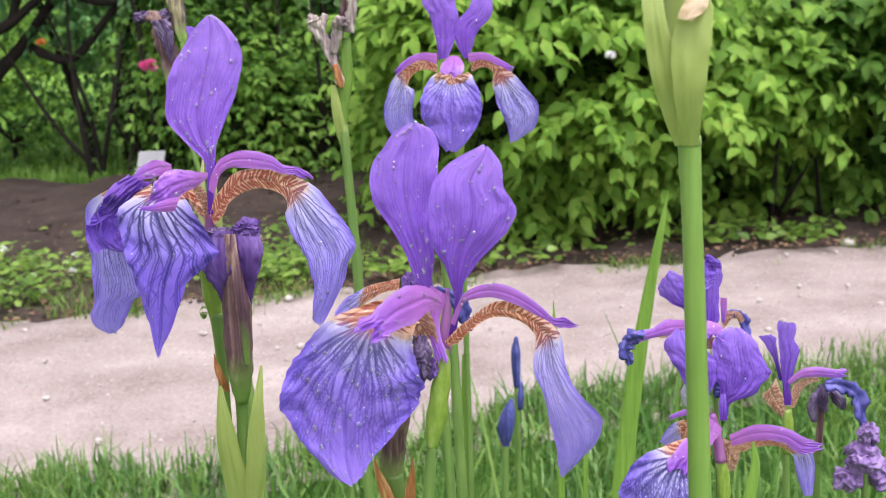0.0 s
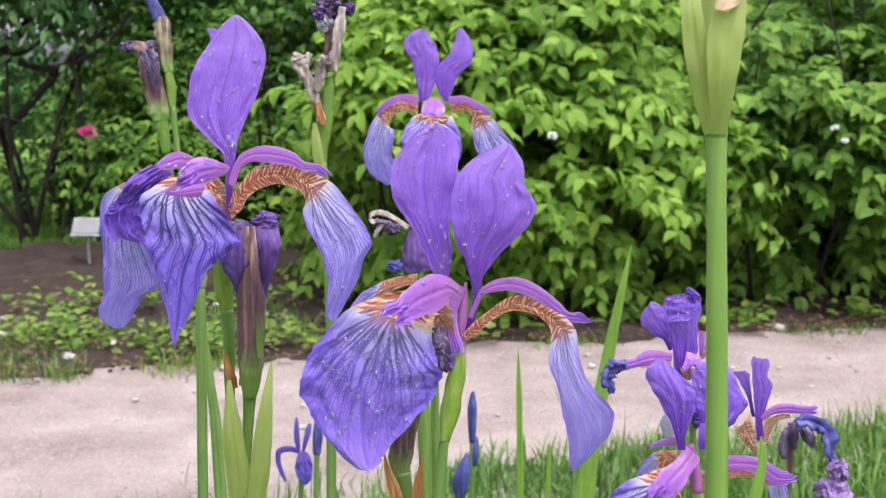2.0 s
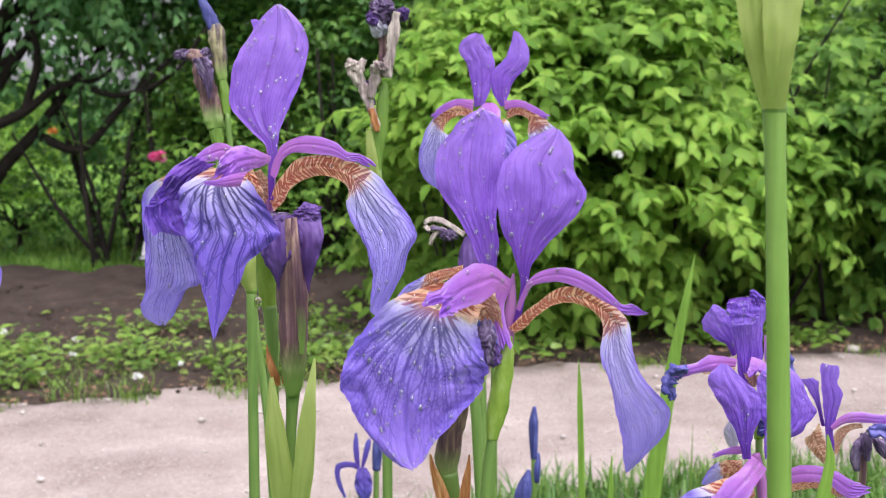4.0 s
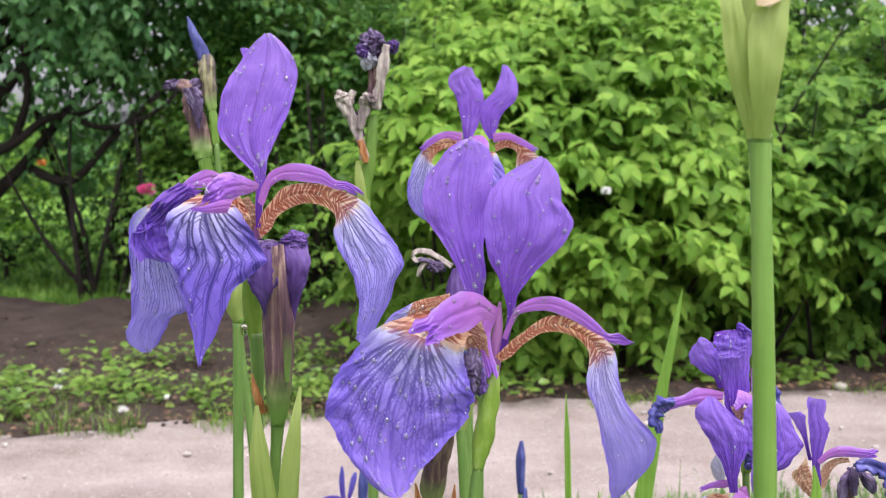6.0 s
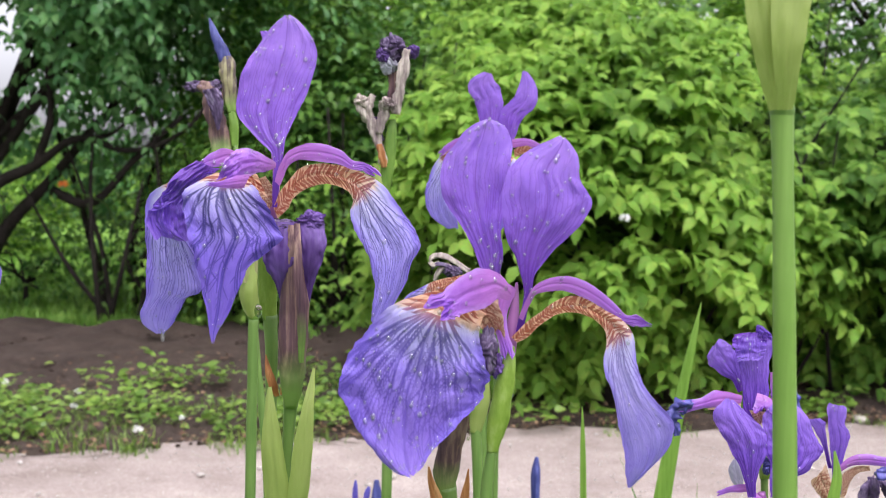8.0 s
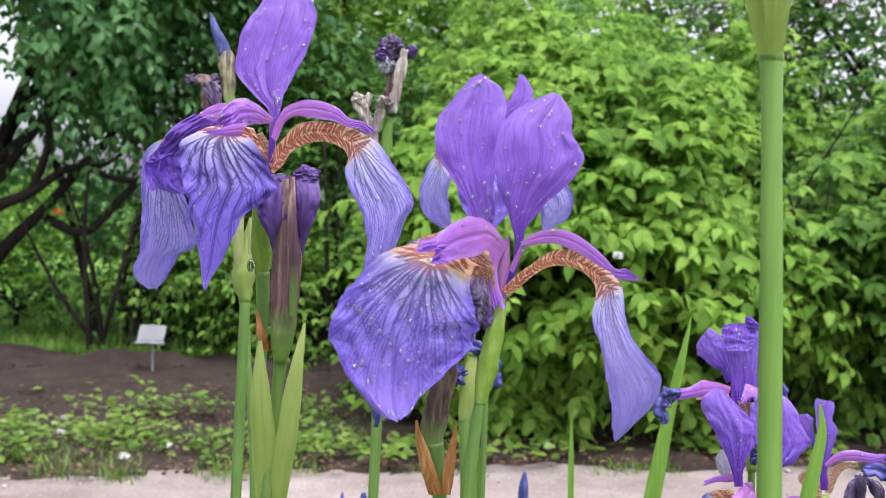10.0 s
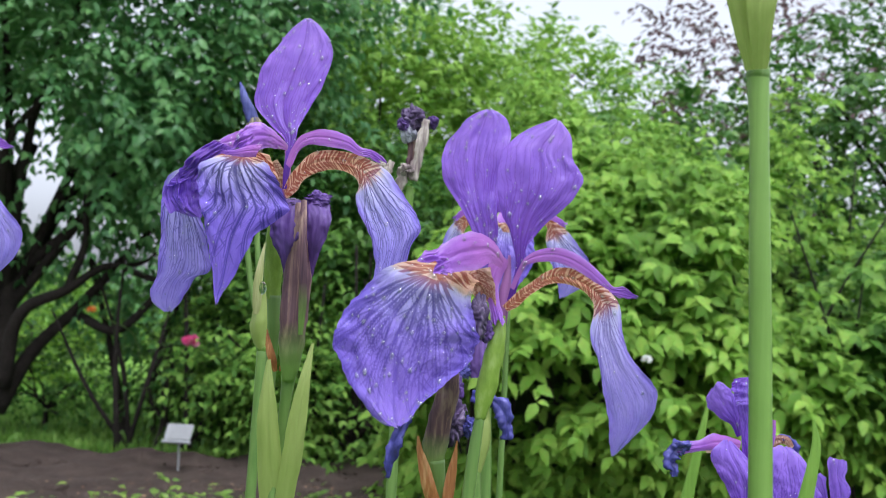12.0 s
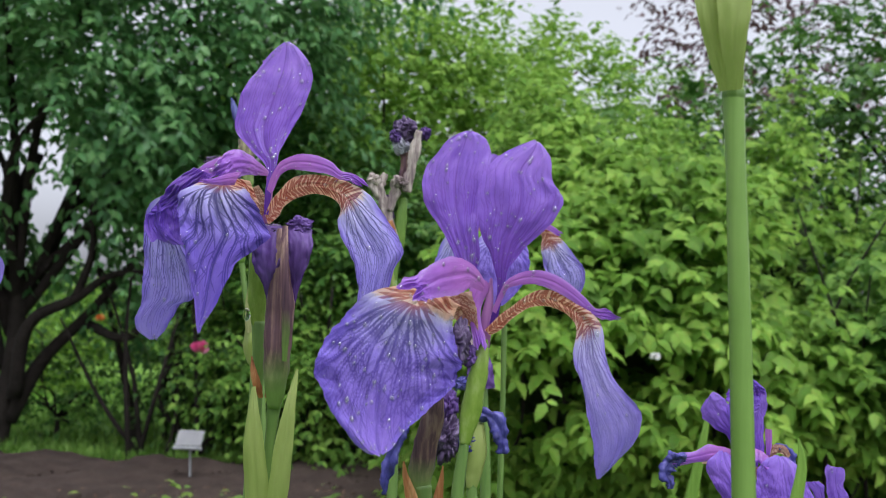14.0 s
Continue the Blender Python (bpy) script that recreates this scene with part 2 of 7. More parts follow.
small_stones("soil_clods", 2600, (-2.3, -0.2), (lambda x: path_far(x) + 0.05, lambda x: 4.4 + 0.05 * x), (0.003, 0.012), "crumbly brown clods on the bare soil", M_SOIL, "soil")

# ---- hedge and shrubs beyond the path ----


def twigs(parent, n, start, reach, r0, material, name="stem"):
    for k in range(n):
        a = np.array(start()) if callable(start) else np.array(start, float)
        b = a + reach()
        mid = (a + b) / 2 + rng.normal(0, 0.06, 3)
        tube(name, [a, mid, b], [r0, r0 * 0.75, r0 * 0.35], material, parent, sides=6, steps=4)


def hedge_shrub(x0, x1, yf, height, n, leaf, material, label, depth=0.45, seed=0.0, under=1.9):
    """A sprawling leafy shrub seen from its front: arching shoots over an added sheet coloured dark as shade."""
    h = holder("shrub", ((x0 + x1) / 2, yf, 0))
    off = np.array(h.location)
    xs, zs = rng.uniform(x0, x1, n), rng.uniform(0.0, 1, n) ** 0.9
    top = height * (1 + 0.16 * np.sin(xs * 5.1 + seed) + 0.08 * np.sin(xs * 13 + seed))
    edge = np.minimum((xs - x0), (x1 - xs)) / 0.45
    edge = np.clip(edge, 0, 1)
    z = 0.04 + zs * top * (0.3 + 0.7 * edge ** 0.7)
    lump = np.array([noise.noise((x * 2.3, q * 2.6, seed)) + 0.5 * noise.noise((x * 6, q * 7, seed)) for x, q in zip(xs, z)])
    y = yf + 0.07 * xs + depth * (np.maximum(z / height - 0.55, 0) ** 1.6 * 2.6 + np.maximum(0.55 - z / height, 0) ** 1.5 * under) + 0.16 * lump + (1 - edge) ** 2 * 0.3 + rng.random(n) ** 2 * 0.35
    # dark hollows between the tiers of shoots
    hollow = np.array([noise.noise((x * 2.1, q * 4.2 + 0.5 * x, seed + 3)) + 0.45 * noise.noise((x * 5.5, q * 9, seed + 7)) for x, q in zip(xs, z)])
    inside = hollow < -0.04 - 0.25 * np.clip(z / height - 0.5, 0, 1)
    y = np.where(inside, y + 0.3, y)
    dense = ~inside | (rng.random(n) < 0.3)
    base, zs, n = (np.stack([xs, y, z], -1) - off)[dense], zs[dense], int(dense.sum())
    out = np.stack([rng.normal(0, 0.5, n), -0.9 + 0.2 * rng.normal(size=n), 0.25 + 0.55 * zs + 0.25 * rng.normal(size=n)], -1)
    at, way, face, size = shoots(base, out, rng.uniform(0.1, 0.26, n), 5, leaf, droop=0.45)
    keep = (at[:, 2] > 0.015) & (at[:, 1] + off[1] > path_far(at[:, 0] + off[0]) - 0.06)
    leaf_cloud("crown", at[keep], way[keep], face[keep], size[keep], 1.05, material, h)
    # added sheet behind the leaves; its dark colour stands in for the shade inside
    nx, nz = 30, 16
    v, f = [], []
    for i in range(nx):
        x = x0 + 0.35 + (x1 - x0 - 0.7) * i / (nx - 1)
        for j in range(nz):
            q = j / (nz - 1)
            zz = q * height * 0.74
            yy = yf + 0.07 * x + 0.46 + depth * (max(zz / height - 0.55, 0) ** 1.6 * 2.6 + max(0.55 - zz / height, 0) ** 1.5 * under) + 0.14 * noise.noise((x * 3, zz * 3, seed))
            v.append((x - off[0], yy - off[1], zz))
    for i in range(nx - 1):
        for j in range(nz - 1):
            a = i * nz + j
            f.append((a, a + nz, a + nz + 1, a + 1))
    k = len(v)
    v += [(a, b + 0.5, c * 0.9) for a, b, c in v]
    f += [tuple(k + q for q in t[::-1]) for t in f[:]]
    mesh_object("inner_shade_sheet", v, f, M_INNER, h)
    twigs(h, 14, lambda: (rng.uniform(x0, x1) - off[0], 0.3 + rng.uniform(0, 0.2), 0.0),
          lambda: np.array([rng.normal(0, 0.15), rng.uniform(-0.25, 0.1), height * rng.uniform(0.5, 0.95)]), 0.006, M_BARK)
    return tagged(h, label, "shrub", "hedge shrubs")


def crown_tree(name, base, centre, radii, n, leaf, material, label, trunk=0.05, limbs=7, pairs=4, length=(0.15, 0.35), hollow=0.35, category="tree", lean=0.5, thin=(), bare=None):
    """A trunk that forks into limbs, under a crown of leafy shoots with gaps."""
    h = holder(name, base)
    c, r = np.array(centre, float) - base, np.array(radii, float)
    d = unit(rng.normal(size=(n, 3)))
    rad = hollow + (1 - hollow) * rng.random(n) ** 0.6
    lump = np.array([noise.noise(tuple(q * 2.2 + c)) for q in d])
    p = c + d * r * (rad * (1 + 0.35 * lump))[:, None]
    gap = np.array([noise.noise(tuple(q * 2.6)) for q in p])
    p, d = p[gap > -0.33], d[gap > -0.33]
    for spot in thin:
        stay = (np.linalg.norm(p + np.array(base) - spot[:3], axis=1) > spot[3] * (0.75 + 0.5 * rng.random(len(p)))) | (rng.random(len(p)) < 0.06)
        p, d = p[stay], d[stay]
    # clears low shoots only on the camera's side, so the limbs show
    if bare:
        stay = (p[:, 2] > bare[0] + 0.1 * np.sin(p[:, 0] * 9)) | (p[:, 1] + base[1] > bare[1]) | (rng.random(len(p)) < 0.05)
        p, d = p[stay], d[stay]
    out = d + np.array([0, 0, 0.35]) + rng.normal(0, 0.35, p.shape)
    at, way, face, size = shoots(p, out, rng.uniform(*length, len(p)), pairs, leaf, droop=0.4)
    keep = at[:, 2] > 0.02
    leaf_cloud("crown", at[keep], way[keep], face[keep], size[keep], 1.0, material, h)
    fork = c * np.array([0.35, 0.35, 0.4])
    if trunk > 0:
        tube("trunk", [(0, 0, -0.05), fork * (0.5, 0.5, 0.5) + rng.normal(0, trunk, 3) * (1, 1, 0), fork], [trunk * 1.3, trunk, trunk * 0.8], M_BARK, h, steps=5)
        for k in range(limbs):
            e = c + unit(rng.normal(size=3) * (1, 1, 0.6)) * r * 0.75
            m = fork * 0.5 + e * 0.5 + rng.normal(0, 0.12, 3) * lean
            tube("limb", [fork * rng.uniform(0.6, 1.0), m, e], [trunk * 0.6, trunk * 0.42, trunk * 0.12], M_BARK, h, sides=7, steps=5)
    return tagged(h, label, category)


hedge_shrub(-0.36, 0.95, 2.88, 1.0, 3000, (0.034, 0.066), M_HEDGE, "bright yellow-green leafy shrub overhanging the sandy path", depth=0.85, seed=1.0, under=1.2)
hedge_shrub(0.75, 2.4, 2.93, 0.98, 3300, (0.034, 0.064), M_HEDGE2, "dense green hedge shrub with arching leafy shoots", depth=0.95, seed=4.0, under=1.2)
hedge_shrub(-0.35, 1.35, 3.75, 1.32, 2500, (0.032, 0.056), M_HEDGE, "taller yellow-green shrub behind the hedge front", seed=8.0)
hedge_shrub(1.2, 3.2, 3.5, 1.45, 2100, (0.03, 0.055), M_HEDGE2, "deep green finer-leaved shrub at the end of the hedge", seed=12.0)
crown_tree("shrub", (-0.5, 4.9, 0), (-0.45, 5.0, 0.7), (0.8, 0.45, 0.5), 1700, (0.035, 0.06), M_SHRUB, "tall multi-stemmed green shrub behind the bed", 0.02, 11, category="shrub")
# crown gaps laid along the camera's sight lines so the sky shows: slope sideways, slope up, radius
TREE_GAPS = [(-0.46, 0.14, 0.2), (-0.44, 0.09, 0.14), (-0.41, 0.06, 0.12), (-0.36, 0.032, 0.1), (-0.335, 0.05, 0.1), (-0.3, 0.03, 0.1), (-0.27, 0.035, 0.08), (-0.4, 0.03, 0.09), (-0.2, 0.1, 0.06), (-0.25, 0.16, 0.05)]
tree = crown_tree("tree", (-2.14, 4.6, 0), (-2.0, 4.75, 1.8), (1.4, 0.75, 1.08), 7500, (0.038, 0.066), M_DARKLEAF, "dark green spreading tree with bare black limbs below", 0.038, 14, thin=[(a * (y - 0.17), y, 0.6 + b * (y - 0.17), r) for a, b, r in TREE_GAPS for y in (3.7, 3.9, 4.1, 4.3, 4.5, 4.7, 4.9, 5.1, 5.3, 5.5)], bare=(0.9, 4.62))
# the crooked low limbs of the dark tree
for pts, r in (([(0.06, 0, 0.1), (0.19, 0, 0.35), (0.37, 0, 0.54), (0.5, 0.05, 0.72), (0.68, 0.1, 0.95)], 0.034),
               ([(0.37, 0, 0.5), (0.54, -0.05, 0.45), (0.72, -0.05, 0.62), (0.9, 0, 0.8)], 0.022),
               ([(0.5, 0.3, -0.05), (0.44, 0.3, 0.2), (0.39, 0.3, 0.4), (0.3, 0.2, 0.8)], 0.02),
               ([(0.6, 0.35, -0.05), (0.6, 0.3, 0.3), (0.75, 0.25, 0.7)], 0.014),
               ([(0.0, 0, 0.3), (-0.06, 0, 0.7), (0.1, 0.05, 1.2)], 0.04),
               ([(0.1, -0.05, 0.2), (0.2, -0.12, 0.52), (0.36, -0.12, 0.6), (0.5, -0.1, 0.7), (0.62, -0.05, 0.72), (0.8, 0, 0.95)], 0.03),
               ([(0.36, -0.12, 0.6), (0.42, -0.12, 0.78), (0.4, -0.08, 1.0), (0.5, 0, 1.25)], 0.018),
               ([(0.55, -0.1, 0.71), (0.72, -0.1, 0.66), (0.92, -0.05, 0.74), (1.05, 0, 0.92)], 0.014)):
    tube("limb", pts, [r * (1 - 0.17 * i) for i in range(len(pts))], M_BARK, tree, sides=8)
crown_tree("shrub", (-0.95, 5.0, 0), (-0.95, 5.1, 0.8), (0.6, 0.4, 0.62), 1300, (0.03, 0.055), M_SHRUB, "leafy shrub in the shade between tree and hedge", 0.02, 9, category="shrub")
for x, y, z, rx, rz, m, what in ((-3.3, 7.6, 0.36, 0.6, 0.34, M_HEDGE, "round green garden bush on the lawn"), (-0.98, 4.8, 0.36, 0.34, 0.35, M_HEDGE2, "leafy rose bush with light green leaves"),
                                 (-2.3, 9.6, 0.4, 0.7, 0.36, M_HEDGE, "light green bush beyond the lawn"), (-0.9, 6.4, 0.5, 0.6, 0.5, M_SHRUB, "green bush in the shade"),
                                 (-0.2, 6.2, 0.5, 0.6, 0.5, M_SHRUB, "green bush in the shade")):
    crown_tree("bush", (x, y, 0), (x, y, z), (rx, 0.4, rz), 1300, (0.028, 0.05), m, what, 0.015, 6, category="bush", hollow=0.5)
crown_tree("tree", (-0.3, 8.2, 0), (-0.35, 8.4, 1.72), (1.5, 0.8, 1.1), 2300, (0.06, 0.1), M_HEDGE, "light green tree farther back against the sky", 0.05, 11, length=(0.2, 0.45))
crown_tree("tree", (2.2, 9.0, 0), (1.9, 9.2, 2.5), (1.2, 1.0, 1.0), 420, (0.06, 0.1), M_PURPLELEAF, "purple-leaved tree with open twigs against the sky", 0.05, 16, length=(0.3, 0.7), hollow=0.15)
crown_tree("tree", (2.6, 6.2, 0), (2.45, 6.2, 1.5), (1.25, 0.7, 1.15), 2500, (0.045, 0.075), M_SHRUB, "green tree behind the end of the hedge", 0.05, 11)
crown_tree("tree", (1.2, 6.6, 0), (1.1, 6.6, 1.2), (0.9, 0.6, 0.8), 1000, (0.05, 0.08), M_SHRUB, "young green tree behind the hedge", 0.035, 9, length=(0.2, 0.45))
crown_tree("tree", (-6.6, 10.5, 0), (-6.4, 10.5, 3.0), (1.8, 1.2, 1.1), 1500, (0.06, 0.11), M_DARKLEAF, "dark tree far behind the lawn", 0.07, 9, length=(0.2, 0.45))
crown_tree("tree", (-0.8, 6.3, 0), (-0.85, 6.3, 1.5), (0.95, 0.6, 0.72), 2600, (0.045, 0.075), M_HEDGE, "tall light green shrub tree behind the bed", 0.03, 12, length=(0.2, 0.45))
for x, y, rx, rz in ((-0.86, 4.45, 0.2, 0.2), (-0.6, 4.4, 0.3, 0.2)):
    crown_tree("bush", (x, y, 0), (x, y, rz * 1.05), (rx, 0.18, rz), 300, (0.028, 0.05), M_HEDGE2, "low dark green bush at the back of the soil bed", 0.012, 12, category="bush", hollow=0.4)
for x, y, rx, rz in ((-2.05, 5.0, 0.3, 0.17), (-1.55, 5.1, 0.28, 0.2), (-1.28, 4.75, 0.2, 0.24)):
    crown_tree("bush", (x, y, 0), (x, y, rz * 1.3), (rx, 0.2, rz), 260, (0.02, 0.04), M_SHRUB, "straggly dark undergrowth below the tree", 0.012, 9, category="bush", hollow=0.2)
thicket = holder("shrub", (-1.2, 4.5, 0))
twigs(thicket, 34, lambda: (rng.uniform(-0.35, 0.75), rng.uniform(-0.08, 0.35), -0.02), lambda: np.array([rng.normal(0, 0.16), rng.normal(0, 0.1), rng.uniform(0.35, 0.85)]), 0.012, M_BARK)
tagged(thicket, "bare dark stems of an old shrub in the shade", "shrub")
for i in range(9):
    x = -7.5 + 1.9 * i
    crown_tree("far_bush", (x, 13.0, 0), (x, 13.0, 0.8 if i > 2 else 0.45), (1.3, 0.7, 0.7 + 0.25 * math.sin(i * 2.3) if i > 2 else 0.35), 420, (0.09, 0.16), M_SHRUB if i % 2 else M_DARKLEAF, "far green thicket closing the garden", 0.03, 5, length=(0.3, 0.6), category="bush", hollow=0.5)

# ---- iris tissue ----


VENATION = {}


def petal_mat(name, ground, veins, mains=9, bold=1.0, strength=0.8, share=0.4, edge=None, rough=0.36, haft_net=False, all_haft=False, tall=1.5, wrinkle=0.35, edge_in=0.6, rib=0.0):
    """A petal: its veins are drawn by vein_field; the ground colour changes outwards."""
    VENATION[name] = (mains, bold, rib, all_haft)
    m, n, l, b = graph(name, rough, 0.45)

    def calc(op, x, y=None, z=None):
        vals = {i: q for i, q in enumerate((x, y, z)) if isinstance(q, (int, float))}
        wires = {i: q for i, q in enumerate((x, y, z)) if q is not None and i not in vals}
        return put(n, l, "Math", vals, wires, operation=op).outputs[0]

    def span(x, lo, hi, a=0.0, c=1.0):
        return put(n, l, "MapRange", {1: lo, 2: hi, 3: a, 4: c}, {0: x}, interpolation_type="SMOOTHSTEP").outputs[0]

    tc = put(n, l, "TexCoord")
    uv = tc.outputs["UV"]
    own = put(n, l, "ObjectInfo").outputs["Random"]
    sep = put(n, l, "SeparateXYZ", wires={0: uv})
    bend = put(n, l, "TexNoise", {"Scale": 4.0, "Detail": 3.0, "Roughness": 0.55}, {"Vector": uv, "W": calc("MULTIPLY", own, 30.0)}, noise_dimensions="4D")
    jog = put(n, l, "TexNoise", {"Scale": 17.0, "Detail": 2.0}, {"Vector": uv})
    x = calc("MULTIPLY_ADD", sep.outputs[0], 2.0, -1.0)
    fan = put(n, l, "SeparateXYZ", wires={0: put(n, l, "UVMap", uv_map="fan").outputs[0]})
    gx, y = fan.outputs[0], calc("MAXIMUM", fan.outputs[1], 0.02)
    both = put(n, l, "Attribute", attribute_name="vein").outputs["Fac"]
    low = span(calc("MULTIPLY_ADD", calc("ABSOLUTE", x), -0.02, sep.outputs[1]), *((1.5, 1.6) if all_haft else (0.33, 0.4)), 1.0, 0.0)
    # ground: by the height in the haft, by the reach of the fan beyond it
    rr = calc("SQRT", calc("ADD", calc("MULTIPLY", calc("MULTIPLY", gx, gx), 0.8), calc("MULTIPLY", y, y)))
    out = calc("MULTIPLY_ADD", rr, 0.62 / tall, 0.36)
    q = put(n, l, "MixRGB", {}, {0: low, 1: out, 2: calc("MINIMUM", sep.outputs[1], 0.4)}).outputs[0] if haft_net else sep.outputs[1]
    q = calc("MULTIPLY_ADD", calc("SUBTRACT", bend.outputs["Fac"], 0.5), 0.16, q)
    q = calc("MULTIPLY_ADD", calc("SUBTRACT", jog.outputs["Fac"], 0.5), 0.08, q)
    col = ramp(n, l, q, ground)
    if edge:
        far = span(calc("MULTIPLY_ADD", calc("SUBTRACT", jog.outputs["Fac"], 0.5), 0.3, calc("ABSOLUTE", x)), edge_in, 0.98, 0.0, 0.85)
        up = span(sep.outputs[1], 0.36, 0.48)
        col = put(n, l, "MixRGB", {2: (*edge, 1)}, {0: calc("MULTIPLY", far, up), 1: col}).outputs[0]
    mask = calc("MULTIPLY", both, strength)
    mix = put(n, l, "MixRGB", {}, {0: mask, 1: col, 2: ramp(n, l, sep.outputs[1], veins)})
    mott = put(n, l, "TexNoise", {"Scale": 260.0, "Detail": 3.0}, {"Vector": tc.outputs["Object"]})
    fin = put(n, l, "MixRGB", {0: 0.22}, {1: mix.outputs[0], 2: mott.outputs["Fac"]}, blend_type="OVERLAY")
    blotch = put(n, l, "TexNoise", {"Scale": 70.0, "Detail": 4.0, "Roughness": 0.65}, {"Vector": tc.outputs["Object"]})
    bf = span(blotch.outputs["Fac"], 0.42, 0.72, 0.0, 0.34)
    dk = put(n, l, "MixRGB", {0: 1.0, 2: (0.62, 0.52, 0.88, 1)}, {1: fin.outputs[0]}, blend_type="MULTIPLY")
    fin = put(n, l, "MixRGB", {}, {0: bf, 1: fin.outputs[0], 2: dk.outputs[0]})
    l.new(fin.outputs[0], b.inputs["Base Color"])
    hh = calc("MULTIPLY_ADD", mott.outputs["Fac"], 0.5, calc("MULTIPLY", both, -0.8))
    bp = put(n, l, "Bump", {"Strength": 0.38 * strength ** 2, "Distance": 0.0004}, {"Height": hh})
    fold = put(n, l, "CombineXYZ", wires={0: calc("MULTIPLY", x, 3.2), 1: calc("MULTIPLY", sep.outputs[1], 5.0), 2: calc("MULTIPLY", own, 20.0)})
    crease = put(n, l, "TexNoise", {"Scale": 2.2, "Detail": 4.0, "Roughness": 0.55, "Distortion": 0.7}, {"Vector": fold.outputs[0]})
    bp = put(n, l, "Bump", {"Strength": wrinkle, "Distance": 0.004}, {"Height": crease.outputs["Fac"], "Normal": bp.outputs[0]})
    l.new(bp.outputs[0], b.inputs["Normal"])
    b.inputs["Sheen Weight"].default_value = 0.15
    see_through(n, l, b, fin.outputs[0], share)
    return m


def streak_mat(name, stops, along=(420, 420, 26), rough=0.45, share=0.0, spots=0.3, spec=0.4, foot=None):
    """Stalk, sheath and bract tissue with fibres along the height."""
    m, n, l, b = graph(name, rough, spec)
    tc = put(n, l, "TexCoord")
    mp = put(n, l, "Mapping", {"Scale": along}, {"Vector": tc.outputs["Object"]})
    f = put(n, l, "TexNoise", {"Scale": 1.0, "Detail": 4.0, "Roughness": 0.6}, {"Vector": mp.outputs[0]})
    g = put(n, l, "TexNoise", {"Scale": 55.0, "Detail": 3.0}, {"Vector": tc.outputs["Object"]})
    s = put(n, l, "Math", {1: spots}, {0: g.outputs["Fac"]}, operation="MULTIPLY")
    t = put(n, l, "Math", {1: 1 - spots}, {0: f.outputs["Fac"], 2: s.outputs[0]}, operation="MULTIPLY_ADD")
    col = ramp(n, l, t.outputs[0], stops)
    if foot:
        gz = put(n, l, "SeparateXYZ", wires={0: tc.outputs["Generated"]})
        zz = put(n, l, "Math", {1: 0.35}, {0: g.outputs["Fac"], 2: gz.outputs[2]}, operation="MULTIPLY_ADD")
        k = put(n, l, "MapRange", {1: 0.25, 2: 0.5, 3: 1.0, 4: 0.0}, {0: zz.outputs[0]})
        col = put(n, l, "MixRGB", {2: (*foot, 1)}, {0: k.outputs[0], 1: col}).outputs[0]
    l.new(col, b.inputs["Base Color"])
    bp = put(n, l, "Bump", {"Strength": 0.3, "Distance": 0.0006}, {"Height": f.outputs["Fac"]})
    l.new(bp.outputs[0], b.inputs["Normal"])
    if share:
        see_through(n, l, b, col, share)
    return m


DEEP = (0.03, 0.016, 0.2)
HAFT = [(0.0, (0.74, 0.43, 0.27)), (0.28, (0.78, 0.45, 0.26)), (0.37, (0.78, 0.57, 0.46))]
HAFT_VEIN = [(0.0, (0.34, 0.04, 0.012)), (0.34, (0.34, 0.04, 0.02))]
M_STANDARD = petal_mat("violet_standard", [(0.0, (0.13, 0.026, 0.37)), (0.3, (0.205, 0.07, 0.54)), (0.7, (0.305, 0.142, 0.68)), (1.0, (0.37, 0.19, 0.73))],
                       [(0, (0.09, 0.012, 0.26)), (1, (0.2, 0.06, 0.46))], mains=9, bold=0.85, strength=0.62, tall=2.6, wrinkle=0.16, share=0.42, rib=1.0, rough=0.33)
M_FALL = petal_mat("pale_veined_fall", HAFT + [(0.42, (0.63, 0.59, 0.88)), (0.54, (0.47, 0.42, 0.85)), (0.75, (0.39, 0.32, 0.82)), (1.0, (0.33, 0.25, 0.78))],
                   HAFT_VEIN + [(0.42, (0.03, 0.015, 0.2)), (0.7, (0.05, 0.028, 0.3)), (1.0, (0.13, 0.08, 0.5))], mains=8, bold=0.9, tall=4.4, strength=0.9, edge=(0.27, 0.18, 0.74), haft_net=True, rib=0.5)
M_FALL_SOFT = petal_mat("soft_veined_fall", HAFT + [(0.42, (0.64, 0.6, 0.86)), (0.54, (0.5, 0.44, 0.84)), (0.75, (0.4, 0.32, 0.8)), (1.0, (0.33, 0.25, 0.77))],
                        HAFT_VEIN + [(0.42, (0.2, 0.14, 0.46)), (0.6, (0.2, 0.14, 0.55)), (1.0, (0.25, 0.17, 0.66))], mains=10, bold=0.8, tall=4.4, strength=0.88, edge=(0.29, 0.2, 0.74), haft_net=True, rib=0.4)
M_FALL_DEEP = petal_mat("deep_veined_fall", HAFT + [(0.41, (0.64, 0.59, 0.84)), (0.5, (0.47, 0.41, 0.82)), (0.59, (0.32, 0.22, 0.74)), (0.75, (0.27, 0.16, 0.68)), (1.0, (0.25, 0.14, 0.65))],
                        HAFT_VEIN + [(0.42, DEEP), (0.62, (0.075, 0.035, 0.36)), (1.0, (0.15, 0.08, 0.52))], mains=15, bold=0.95, tall=2.5, edge=(0.22, 0.135, 0.69), strength=0.85, haft_net=True, rib=0.6)
